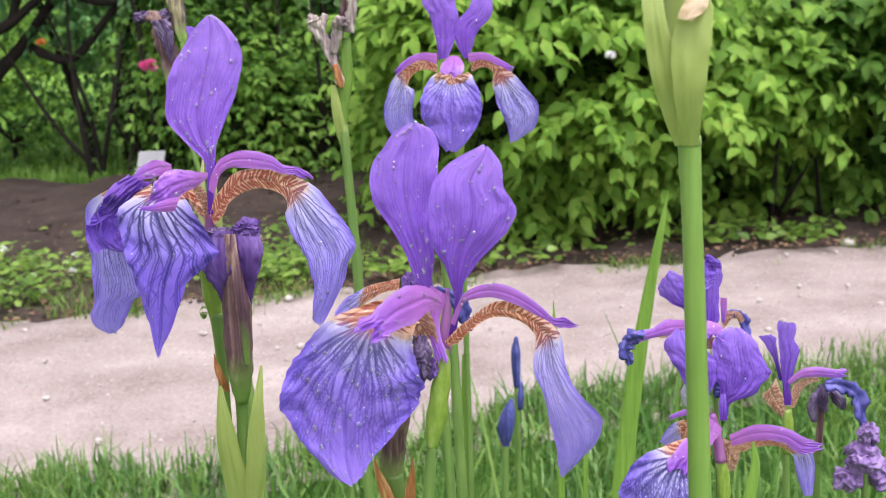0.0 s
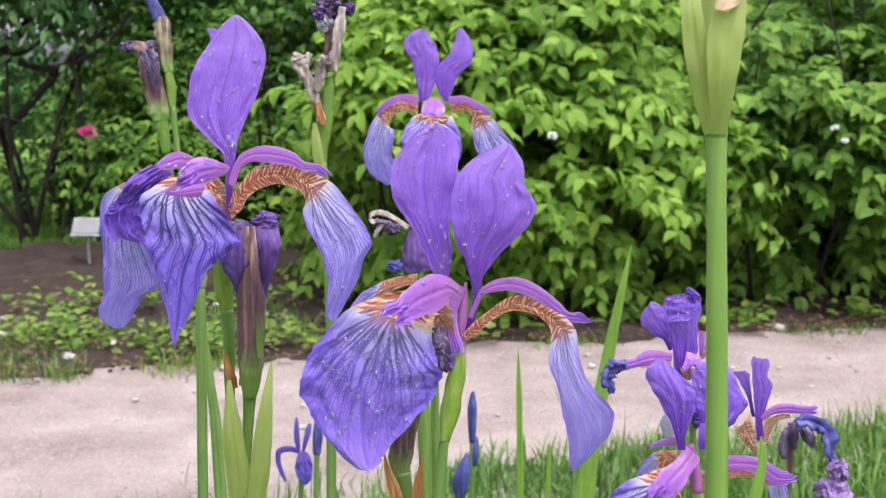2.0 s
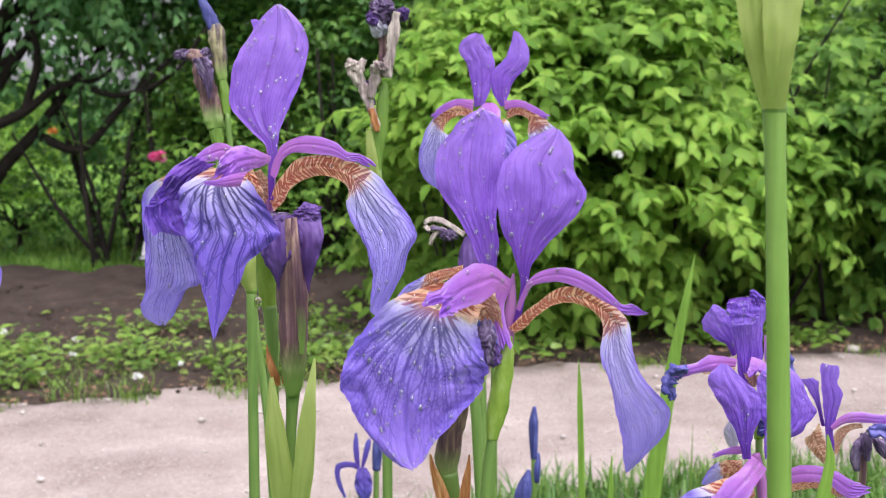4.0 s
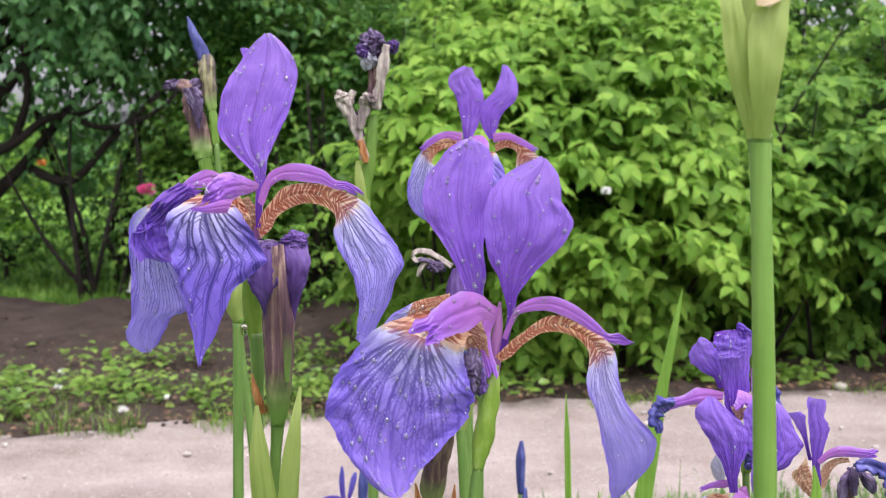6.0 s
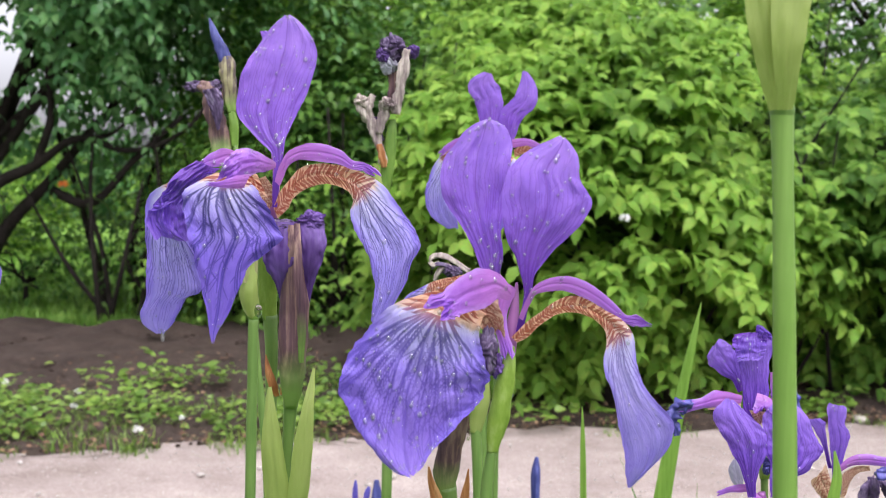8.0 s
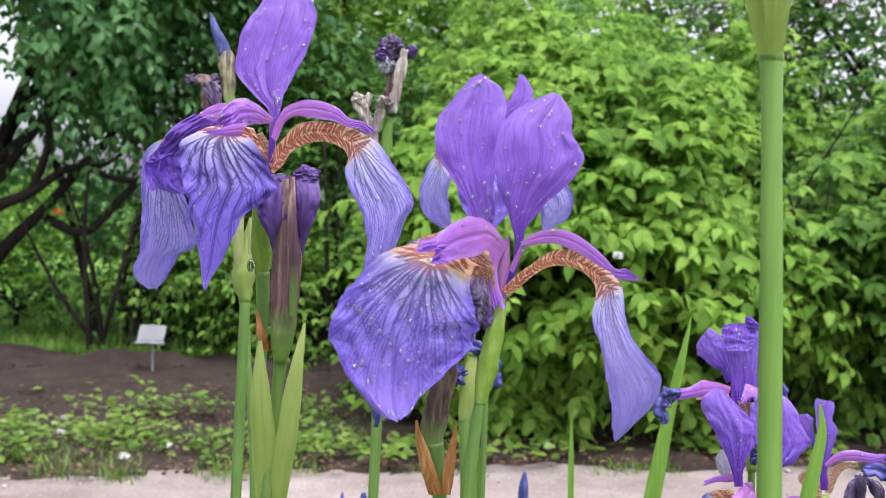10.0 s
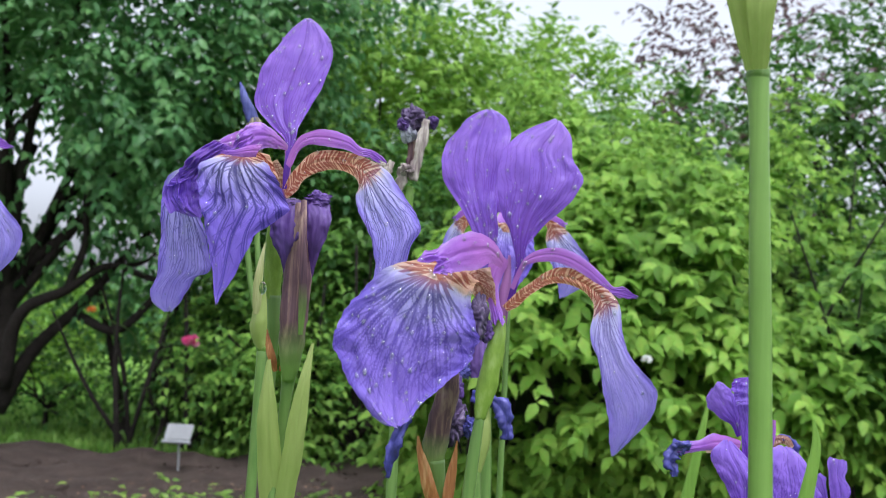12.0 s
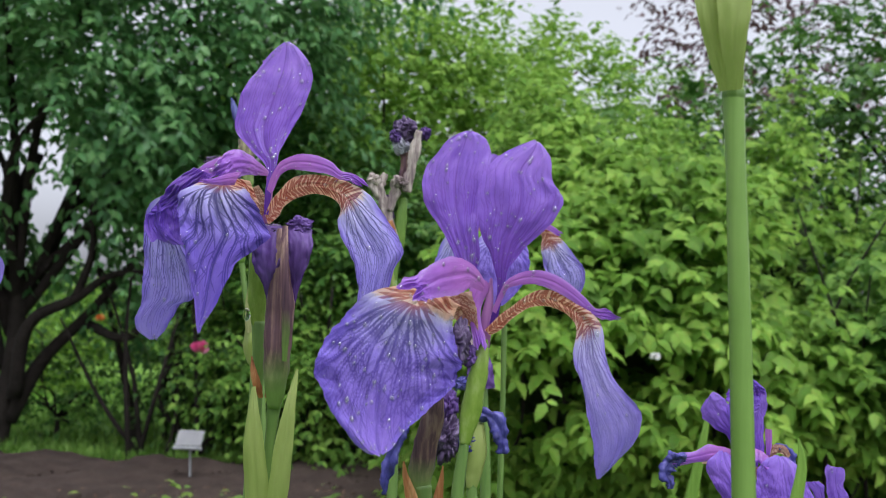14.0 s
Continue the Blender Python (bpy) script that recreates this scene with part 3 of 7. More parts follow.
M_FALL_SIGNAL = petal_mat("white_signal_fall", HAFT + [(0.4, (0.66, 0.63, 0.9)), (0.49, (0.54, 0.49, 0.88)), (0.6, (0.34, 0.26, 0.77)), (0.73, (0.22, 0.13, 0.66)), (1.0, (0.2, 0.115, 0.63))],
                          HAFT_VEIN + [(0.42, (0.02, 0.012, 0.14)), (0.66, (0.035, 0.018, 0.24)), (1.0, (0.09, 0.05, 0.45))], mains=11, bold=1.3, tall=3.2, edge_in=0.3, edge=(0.19, 0.11, 0.6), strength=0.97, haft_net=True, rib=0.95)
M_STANDARD_DEEP = petal_mat("deep_violet_standard", [(0.0, (0.15, 0.035, 0.4)), (0.4, (0.22, 0.09, 0.6)), (1.0, (0.34, 0.18, 0.74))],
                            [(0, (0.05, 0.01, 0.18)), (1, (0.05, 0.018, 0.25))], mains=8, strength=0.65, tall=2.6, wrinkle=0.18, rough=0.25, rib=0.8)
M_BLUEPETAL = petal_mat("small_blue_petal", [(0.0, (0.12, 0.06, 0.4)), (1.0, (0.12, 0.1, 0.5))], [(0, (0.04, 0.02, 0.2)), (1, (0.05, 0.03, 0.25))], mains=6, strength=0.5)
M_FOLD = petal_mat("folded_violet_petal", [(0.0, (0.3, 0.12, 0.62)), (0.5, (0.21, 0.085, 0.6)), (1.0, (0.25, 0.12, 0.66))], [(0, (0.08, 0.02, 0.28)), (1, (0.08, 0.03, 0.34))], mains=8, strength=0.6, tall=2.6, wrinkle=0.5, rib=0.3)
M_HAFT = petal_mat("tan_haft", [(0.0, (0.66, 0.42, 0.27)), (1.0, (0.76, 0.54, 0.38))], [(0, (0.27, 0.05, 0.02)), (1, (0.28, 0.05, 0.03))], strength=0.85, haft_net=True, all_haft=True)
M_STYLE = petal_mat("magenta_style_arm", [(0.0, (0.47, 0.16, 0.52)), (0.45, (0.44, 0.15, 0.58)), (1.0, (0.33, 0.12, 0.62))], [(0, (0.22, 0.03, 0.3)), (1, (0.16, 0.03, 0.4))], mains=7, bold=0.7, strength=0.1, edge=(0.5, 0.25, 0.7), tall=2.0, rough=0.24, wrinkle=0.09, rib=0.3)
M_COLUMN = streak_mat("pink_column", [(0.3, (0.3, 0.085, 0.34)), (0.7, (0.52, 0.23, 0.5))], share=0.3)
M_OVARY = streak_mat("green_ovary", [(0.3, (0.17, 0.28, 0.035)), (0.52, (0.28, 0.41, 0.065)), (0.72, (0.46, 0.55, 0.2))], along=(420, 420, 160), share=0.25, rough=0.3)
M_STEM = streak_mat("green_stalk", [(0.3, (0.1, 0.19, 0.04)), (0.7, (0.2, 0.31, 0.08))], share=0.12, rough=0.4)
M_STEMCLOSE = streak_mat("smooth_green_stalk", [(0.3, (0.16, 0.29, 0.05)), (0.7, (0.26, 0.41, 0.095))], along=(300, 300, 12), share=0.15, rough=0.38)
M_SPATHE = streak_mat("yellow_green_spathe", [(0.3, (0.3, 0.38, 0.09)), (0.65, (0.4, 0.47, 0.14)), (0.85, (0.5, 0.56, 0.23))], along=(420, 420, 9), spots=0.55, share=0.3, rough=0.4)
M_DRYFLAP = streak_mat("cream_dry_flap", [(0.3, (0.3, 0.33, 0.1)), (0.55, (0.5, 0.48, 0.24)), (0.8, (0.68, 0.6, 0.42))], along=(520, 520, 14), share=0.35, rough=0.6)
M_POD = streak_mat("green_pod", [(0.3, (0.08, 0.17, 0.02)), (0.7, (0.22, 0.36, 0.06))], share=0.15)
M_BROWNSHEATH = streak_mat("brown_papery_sheath", [(0.3, (0.03, 0.012, 0.028)), (0.48, (0.105, 0.05, 0.06)), (0.6, (0.25, 0.155, 0.12)), (0.78, (0.42, 0.34, 0.22))], along=(620, 620, 14), rough=0.6, foot=(0.17, 0.27, 0.06))
M_DRYBRACT = streak_mat("orange_dry_bract", [(0.3, (0.22, 0.07, 0.03)), (0.5, (0.45, 0.18, 0.06)), (0.62, (0.6, 0.33, 0.14)), (0.8, (0.72, 0.55, 0.36))], along=(700, 700, 60), share=0.3, rough=0.6)
M_BEIGE = streak_mat("beige_dry_petal", [(0.3, (0.09, 0.055, 0.07)), (0.46, (0.27, 0.21, 0.2)), (0.58, (0.5, 0.43, 0.37)), (0.8, (0.7, 0.64, 0.57))], along=(520, 520, 40), rough=0.7)
M_WILT = streak_mat("withered_dark_purple", [(0.3, (0.014, 0.007, 0.022)), (0.48, (0.075, 0.042, 0.11)), (0.7, (0.32, 0.25, 0.39))], along=(300, 300, 160), rough=0.55)
M_WILTPURPLE = streak_mat("limp_purple", [(0.3, (0.045, 0.016, 0.1)), (0.5, (0.11, 0.05, 0.22)), (0.75, (0.22, 0.12, 0.42))], along=(260, 260, 60), rough=0.5, share=0.2)
M_WILTBLUE = streak_mat("shrivelled_blue", [(0.3, (0.01, 0.01, 0.05)), (0.5, (0.06, 0.055, 0.25)), (0.75, (0.22, 0.2, 0.55))], along=(260, 260, 150), rough=0.35)
M_WILTPALE = streak_mat("limp_pale_lilac", [(0.3, (0.33, 0.3, 0.42)), (0.7, (0.62, 0.6, 0.68))], along=(260, 260, 60), share=0.35)
M_MAUVE = streak_mat("crumpled_mauve", [(0.3, (0.07, 0.035, 0.12)), (0.5, (0.22, 0.13, 0.32)), (0.68, (0.36, 0.26, 0.46)), (0.85, (0.52, 0.42, 0.6))], along=(330, 330, 130), rough=0.6)
M_BLUEBUD = streak_mat("dark_blue_bud", [(0.3, (0.012, 0.012, 0.06)), (0.5, (0.045, 0.05, 0.2)), (0.62, (0.12, 0.13, 0.36)), (0.8, (0.3, 0.32, 0.5))], along=(420, 420, 26), rough=0.45)
M_BUDBASE = streak_mat("mottled_bud_sheath", [(0.3, (0.03, 0.015, 0.035)), (0.45, (0.1, 0.07, 0.07)), (0.58, (0.3, 0.26, 0.14)), (0.8, (0.42, 0.42, 0.2))], along=(520, 520, 30), rough=0.5, foot=(0.2, 0.3, 0.07))
M_TIP = streak_mat("peach_sheath_tip", [(0.3, (0.5, 0.36, 0.2)), (0.7, (0.68, 0.52, 0.36))], along=(300, 300, 20), share=0.3)
M_BLADE = streak_mat("iris_leaf_blade", [(0.3, (0.14, 0.28, 0.035)), (0.7, (0.28, 0.46, 0.08))], along=(500, 500, 5), share=0.4, rough=0.4)
M_DROP, dn, dl, db = graph("water")
film = put(dn, dl, "BsdfTransparent", {"Color": (1, 1, 1, 1)})
shine = put(dn, dl, "BsdfGlossy", {"Roughness": 0.12})
facing = put(dn, dl, "Fresnel", {"IOR": 2.0})
# white share paints in the brightness of sky light caught by the drops
glint_white = put(dn, dl, "BsdfDiffuse", {"Color": (0.9, 0.9, 0.95, 1)})
clear = put(dn, dl, "MixShader", {0: 0.08}, {1: film.outputs[0], 2: glint_white.outputs[0]})
both = put(dn, dl, "MixShader", {}, {0: facing.outputs[0], 1: clear.outputs[0], 2: shine.outputs[0]})
dl.new(both.outputs[0], dn["Material Output"].inputs["Surface"])

M_WATER, dn, dl, db = graph("clear_water", 0.0, 0.5)
db.inputs["Transmission Weight"].default_value, db.inputs["IOR"].default_value = 1.0, 1.33
db.inputs["Base Color"].default_value = (1, 1, 1, 1)

ICO = bmesh.new()
bmesh.ops.create_icosphere(ICO, subdivisions=2, radius=1)
ICO_V = np.array([p.co[:] for p in ICO.verts])
ICO_F = np.array([[p.index for p in q.verts] for q in ICO.faces])
ICO.free()


def finer(a, k):
    """Rows eased in between by a smooth curve, k steps to each."""
    p = np.concatenate([2 * a[:1] - a[1:2], a, 2 * a[-1:] - a[-2:-1]])
    g = (np.arange(k) / k).reshape((1, k) + (1,) * (a.ndim - 1))
    p0, p1, p2, p3 = (p[i:len(p) - 3 + i, None] for i in range(4))
    out = 0.5 * (2 * p1 + (p2 - p0) * g + (2 * p0 - 5 * p1 + 4 * p2 - p3) * g ** 2 + (3 * p1 - p0 - 3 * p2 + p3) * g ** 3)
    return np.concatenate([out.reshape((-1,) + a.shape[1:]), a[-1:]])


def vein_field(run, half, u, start, kind, seed):
    """How much of a vein lies at each point of a petal: main veins leave the foot, fork twice and are joined
    by cross veins near the margin; on the haft, curved strokes run from the midline to the edges. Lengths in
    units of the petal's greatest half width."""
    mains, bold, rib, all_haft = kind
    r = np.random.default_rng(seed * 7 + 3)
    field = np.zeros((len(run), len(u)))
    total = run[-1]

    def lay(pos, thick, power):
        on = ~np.isnan(pos)
        if on.sum() < 3:
            return
        q, h, y = pos[on], half[on], run[on]
        slope = np.gradient(q * h, y + np.arange(len(y)) * 1e-9)
        gap = np.abs(u[None] - q[:, None]) * (h / np.sqrt(1 + slope ** 2))[:, None]
        th = np.broadcast_to(thick, pos.shape)[on][:, None]
        pw = np.broadcast_to(power, pos.shape)[on][:, None]
        g = np.clip((1.25 - gap / np.maximum(th, 1e-4)) * 1.7, 0, 1)
        field[on] = np.maximum(field[on], pw * g * g * (3 - 2 * g))

    def wander(size):
        ph, fr = r.uniform(0, 6.28, 3), np.array([2.3, 5.1, 9.7]) * r.uniform(0.8, 1.2, 3)
        return size * sum(np.sin(run * f + p) / (1 + i) for i, (f, p) in enumerate(zip(fr, ph)))

    if start > 0 or all_haft:
        end = total if all_haft else start
        y = 0.0
        while y < end:
            for side in (-1, 1):
                wide = np.interp(y, run, half)
                rise = wide * r.uniform(0.3, 0.9) + 0.02
                y0 = y + r.uniform(-0.02, 0.02)
                g = (run - y0) / rise
                pos = side * (np.clip(g, 0, 1) ** r.uniform(0.6, 1.0)) * r.uniform(0.75, 1.0) + wander(0.2)
                pos = np.where((g >= 0) & (g <= 1) & (run <= end * 1.02 + 0.04), pos, np.nan)
                lay(pos, min(0.032, 0.2 * wide), r.uniform(0.8, 1.0))
            y += r.uniform(0.055, 0.09)
        if all_haft:
            return field
    t = (run - start) / (total - start)
    tall = total - start
    fade = np.clip(1.2 - 0.55 * t, 0.3, 1)
    swell = 0.55 + 0.5 * np.clip(t * 3, 0, 1)
    lean, follow = (1.08, 0.25) if start > 0 and tall < 3.6 else (0.5, 0.7)
    lines = []
    for k in range(mains):
        c = (k + 0.5) / mains * 2 - 1
        c = c * 0.9 + r.uniform(-0.3, 0.3) / mains
        # a fan from the foot, that bends over to follow the margin
        far = np.maximum(run - start, 0) + 0.1
        fan = np.tan(c * lean) * far / np.maximum(half, 0.15) * (1 - 0.12 * far / (tall + 0.1))
        base = fan * (1 - follow) + follow * c * swell * (1 + 0.45 * np.clip(t, 0, 1)) + wander(0.03)
        reach = r.uniform(0.75, 1.0)
        pos = np.where((t >= -0.01) & (t <= reach), base, np.nan)
        lay(pos, bold * 0.019 * np.clip(1.1 - 0.7 * t, 0.35, 1.1), fade * r.uniform(0.88, 1.0))
        lines.append(pos)
        gapc = 1.0 / mains
        for side in (-1, 1):
            t1 = r.uniform(0.04, 0.3)
            d = side * gapc * r.uniform(0.5, 0.95)
            off = d * np.clip((t - t1) / 0.35, 0, 1) ** 0.75 * (1 + 0.8 * np.clip(t - t1, 0, 1))
            kid = np.where((t >= t1) & (t <= r.uniform(0.7, 1.0)), base + off + wander(0.022), np.nan)
            lay(kid, bold * 0.0135 * np.clip(1.1 - 0.6 * t, 0.4, 1.1), fade * r.uniform(0.6, 0.85))
            lines.append(kid)
    # short side spurs that leave the veins at an angle
    for pos in lines:
        for _ in range(4 if follow > 0.5 else 5):
            y2 = start + tall * r.uniform(0.06, 0.8)
            g = (run - y2) / r.uniform(0.1, 0.3)
            spur = pos + r.choice([-1, 1]) * (run - y2) * r.uniform(0.45, 0.9) / np.maximum(half, 0.15) + wander(0.012)
            lay(np.where((g >= 0) & (g <= 1), spur, np.nan), bold * 0.0125 * np.clip(1.1 - 0.6 * g, 0.4, 1), 0.75 * fade)
    for _ in range(mains * (8 if follow > 0.5 else 7)):
        a = lines[r.integers(len(lines))]
        t3 = r.uniform(0.15, 0.95)
        g = (t - t3) * tall / r.uniform(0.06, 0.2)
        link = a + r.choice([-1, 1]) * g * r.uniform(0.4, 1.0) / mains
        lay(np.where((g >= 0) & (g <= 1), link, np.nan), bold * 0.009, 0.5)
    if rib:
        lay(np.where(t >= 0, wander(0.01), np.nan), 0.13 * np.clip(1 - 0.95 * t, 0.06, 1), rib * 0.55 * np.clip(1 - 0.7 * t, 0.2, 1))
        lay(np.where(t >= 0, wander(0.006), np.nan), 0.028 * np.clip(1 - 0.7 * t, 0.2, 1), rib)
    return field


def petal(name, rows, material, parent, haft=0.0, cup=0.15, ruffle=0.05, drops=0, seed=0, exact=False):
    """A petal or leaf along rows of centre x y z, half width (cm) and turn of its width (degrees)."""
    rows = np.array(rows, float)
    across = 22
    q = curve(rows, 8)
    c, w, a = q[:, :3] * 0.01, np.maximum(q[:, 3], 0.02) * 0.01, np.radians(q[:, 4])
    s = np.stack([np.cos(a), 0 * a, np.sin(a)], -1)
    t = unit(np.gradient(c, axis=0) + 1e-9)
    if not exact:
        s = unit(s - t * (s * t).sum(1, keepdims=True) * 0.5)
    nrm = unit(np.cross(s, t))
    nrm *= np.where(nrm[:, 1:2] > 0, -1, 1)
    nrm = unit(nrm + np.array([0, -0.25, 0]))
    u = np.linspace(-1, 1, across + 1)
    m = len(q)
    lv = np.concatenate([[0], np.cumsum(np.linalg.norm(np.diff(c, axis=0), axis=1))])
    lv /= lv[-1]
    if haft:
        k = lv[min(int(haft * 8), m - 1)]
        vv = np.where(lv < k, lv / k * 0.36, 0.36 + (lv - k) / (1 - k) * 0.64)
    else:
        vv = lv
    v = np.zeros((m, across + 1, 3))
    for i in range(m):
        for j, x in enumerate(u):
            bulge = cup * (1 - x * x) - 0.07 * np.exp(-(x * 6) ** 2)
            wave = noise.noise((seed * 3.7 + x * 1.6, lv[i] * 5.0, seed)) * 0.3 * abs(x) + 0.1 * noise.noise((seed * 1.7 + x * 1.2, lv[i] * 3.0, 9)) + noise.noise((seed + x * 4, lv[i] * 16, 2)) * ruffle * (0.25 + x * x)
            if material is M_STANDARD:
                wave *= 0.6
            wave += 0.05 * noise.noise((seed + x * 3.1, lv[i] * 7 - x * 2, 6)) + 0.025 * noise.noise((seed + x * 9, lv[i] * 9, 4))
            rim = 1 + (0.07 * noise.noise((lv[i] * 11, seed * 1.3 + (5 if x > 0 else 0), 0.5)) + (0.008 if material is M_STANDARD else 0.03) * noise.noise((lv[i] * 45, seed + (5 if x > 0 else 0), 0.5))) * abs(x)
            if material is M_STYLE or material is M_STANDARD_DEEP and exact:
                wave *= 0.3 if material is M_STYLE and ruffle < 0.2 else 0.5
            if material is M_STYLE and lv[i] > 0.78:
                rim *= 1 + (lv[i] - 0.78) * 2.2 * (0.5 + noise.noise((lv[i] * 30, seed + x * 2, 1.5)))
                wave += (lv[i] - 0.78) * 3.2 * noise.noise((x * 5, lv[i] * 12, seed))
            if material in (M_STANDARD_DEEP, M_FOLD):
                wave += (0.1 if exact and material is M_STANDARD_DEEP else 0.5) * (0.4 - abs(noise.noise((seed + x * 2.0, lv[i] * 3.5, 7)))) + (0.04 if exact and material is M_STANDARD_DEEP else 0.22) * noise.noise((seed + x * 4, lv[i] * 7, 8))
            lobe = 0.1 * noise.noise((x * 2.6, seed * 1.9, 3)) * max(0.0, lv[i] - 0.6) * 2.5
            if material in (M_STANDARD_DEEP, M_FOLD):
                rim *= 1 + 0.16 * abs(x) * noise.noise((lv[i] * 9, seed * 2.3 + (5 if x > 0 else 0), 1.5))
                lobe += (0.06 if exact else 0.28) * noise.noise((x * 1.8, seed * 1.1, 5)) * max(0.0, lv[i] - 0.55) * 2.2
            if material is M_STYLE:
                lobe = max(0.0, lv[i] - 0.72) * 3.2 * (0.75 - abs(abs(x) - 0.6) * 1.6)
            v[i, j] = c[i] + s[i] * (w[i] * x * rim) + nrm[i] * (w[i] * (bulge + wave)) + t[i] * (w.max() * lobe)
    run = np.concatenate([[0], np.cumsum(np.linalg.norm(np.diff(c, axis=0), axis=1))])
    top = w.max()
    begin = run[min(int(haft * 8), m - 1)] / top if haft else 0.0
    run = run / top
    grid, half = v, w / top
    kind = VENATION.get(material.name)
    if kind:
        near = parent.location.y < 0.5 and len(rows) > 4
        more, wider = (4, 5) if near else (2, 3)
        if len(rows) < 9 and near:
            more = 6
        grid = finer(finer(v, more).swapaxes(0, 1), wider).swapaxes(0, 1)
        run, half, vv, u = finer(run, more), finer(half, more), finer(vv, more), np.linspace(-1, 1, across * wider + 1)
    rws, k = grid.shape[:2]
    q0 = (np.arange(rws - 1)[:, None] * k + np.arange(k - 1)[None]).reshape(-1)
    quads = np.stack([q0, q0 + 1, q0 + k + 1, q0 + k], -1).astype(np.int32)
    me = bpy.data.meshes.new(name)
    me.vertices.add(rws * k)
    me.vertices.foreach_set("co", grid.reshape(-1))
    me.loops.add(quads.size)
    me.loops.foreach_set("vertex_index", quads.reshape(-1))
    me.polygons.add(len(quads))
    me.polygons.foreach_set("loop_start", (np.arange(len(quads)) * 4).astype(np.int32))
    me.update()
    me.shade_smooth()
    me.materials.append(material)
    ob = new(name, me)
    ob.parent = parent
    idx = quads.reshape(-1)
    uvs = np.stack([np.tile((u + 1) / 2, rws), np.repeat(vv, k)], -1)
    me.uv_layers.new(name="UVMap").data.foreach_set("uv", uvs[idx].reshape(-1))
    flat = np.stack([np.outer(half, u).reshape(-1), np.repeat(run - begin + (0.08 if haft else 0.5), k)], -1)
    me.uv_layers.new(name="fan").data.foreach_set("uv", flat[idx].reshape(-1))
    if kind:
        field = vein_field(run, np.maximum(half, 0.01), u, begin, kind, seed)
        me.attributes.new("vein", "FLOAT", "POINT").data.foreach_set("value", field.reshape(-1).astype(np.float32))
    if drops:
        r = np.random.default_rng(seed + 100)
        dv, df = [], []
        for n in range(int(drops * 2.4)):
            i, j = r.integers(int(m * 0.12), m - 2), r.integers(1, across)
            p = v[i, j] * 0.5 + v[i + 1, j + 1 if j < across else j] * 0.5
            rad = 0.00012 + 0.00046 * r.random() ** 3.2
            e = ICO_V * np.array([rad, rad, rad * 1.25]) * (1 + 0.1 * ICO_V[:, 2:])
            side = nrm[i]
            e = e - side * (e @ side)[:, None] * 0.55 + p + side * rad * 0.1
            up = (ICO_V @ side)[ICO_F].min(1) > -0.25
            df.append(ICO_F[up] + len(dv) * len(ICO_V))
            dv.append(e)
        d = mesh_object("dew", np.concatenate(dv), np.concatenate(df), M_DROP, ob)
        tagged(d, kind="stuff")
    return ob


def stalk(name, pts, radii, material, parent, ribs=0.0):
    return tube(name, np.array(pts) * 0.01, np.array(radii) * 0.01, material, parent, sides=18 if ribs else 14, ribs=ribs, steps=7)


def crumple(name, at, size, material, parent, seed=0, wrinkle=0.45):
    """A shrivelled knot of dead petal: curled, twisted ribbons; without wrinkle, a smooth drop."""
    at, size = np.array(at) * 0.01, np.array(size) * 0.01
    if not wrinkle:
        return mesh_object(name, ICO_V * size * (1 - 0.25 * ICO_V[:, 2:]) + at, ICO_F[ICO_V[ICO_F][:, :, 1].min(1) < 0.1], material, parent)
    r = np.random.default_rng(seed)
    m, n = 44, 60
    el = np.linspace(-1.55, 1.55, m)[:, None]
    az = np.linspace(0, 2 * np.pi, n, endpoint=False)[None]
    d = np.stack([np.cos(el) * np.cos(az), np.cos(el) * np.sin(az), np.sin(el) + 0 * az], -1).reshape(-1, 3)
    o = r.uniform(0, 40, 3)
    rad = np.zeros(len(d))
    for i, q in enumerate(d):
        bend = noise.noise(tuple(q * 1.3 + o)) * 1.4
        fold = 1 - abs(math.sin((4.2 if wrinkle > 0.4 else 2.7) * (q[2] * 1.1 + q[0] * 0.7 + bend) + 2.0 * noise.noise(tuple(q * 2.1 - o))))
        fine = 1 - abs(noise.noise(tuple(q * 4.5 + o)) * 2)
        rad[i] = 0.62 + 0.3 * noise.noise(tuple(q * 1.6 - o)) + wrinkle * (0.75 * fold ** 0.7 - 0.2) + (0.16 if wrinkle > 0.4 else 0.07) * fine
    v = [tuple(p) for p in d * rad[:, None] * size * 1.15 + at]
    fs = [(i * n + j, i * n + (j + 1) % n, (i + 1) * n + (j + 1) % n, (i + 1) * n + j) for i in range(m - 1) for j in range(n)]
    # curled tatters that stand out of the knot
    for k in range(2 if wrinkle < 0.4 else 5):
        way = unit(r.normal(size=3))
        side = unit(np.cross(way, r.normal(size=3)))
        up = np.cross(way, side)
        base = len(v)
        for i in range(9):
            g = i / 8
            c = way * (0.5 + 0.75 * math.sin(g * 2.0)) + up * (0.5 * (1 - math.cos(g * 2.6)) - 0.1)
            wd = 0.26 * (1 - g ** 2 * 0.7)
            for u in (-1, -0.4, 0.3, 1):
                v.append(tuple((c + side * wd * u + up * 0.12 * u * u + 0.06 * r.normal(size=3)) * size * 0.85 + at))
        fs += [(base + i * 4 + j, base + i * 4 + j + 1, base + i * 4 + j + 5, base + i * 4 + j + 4) for i in range(8) for j in range(3)]
    return mesh_object(name, v, fs, material, parent)


# ---- irises, buds and withered flowers ----

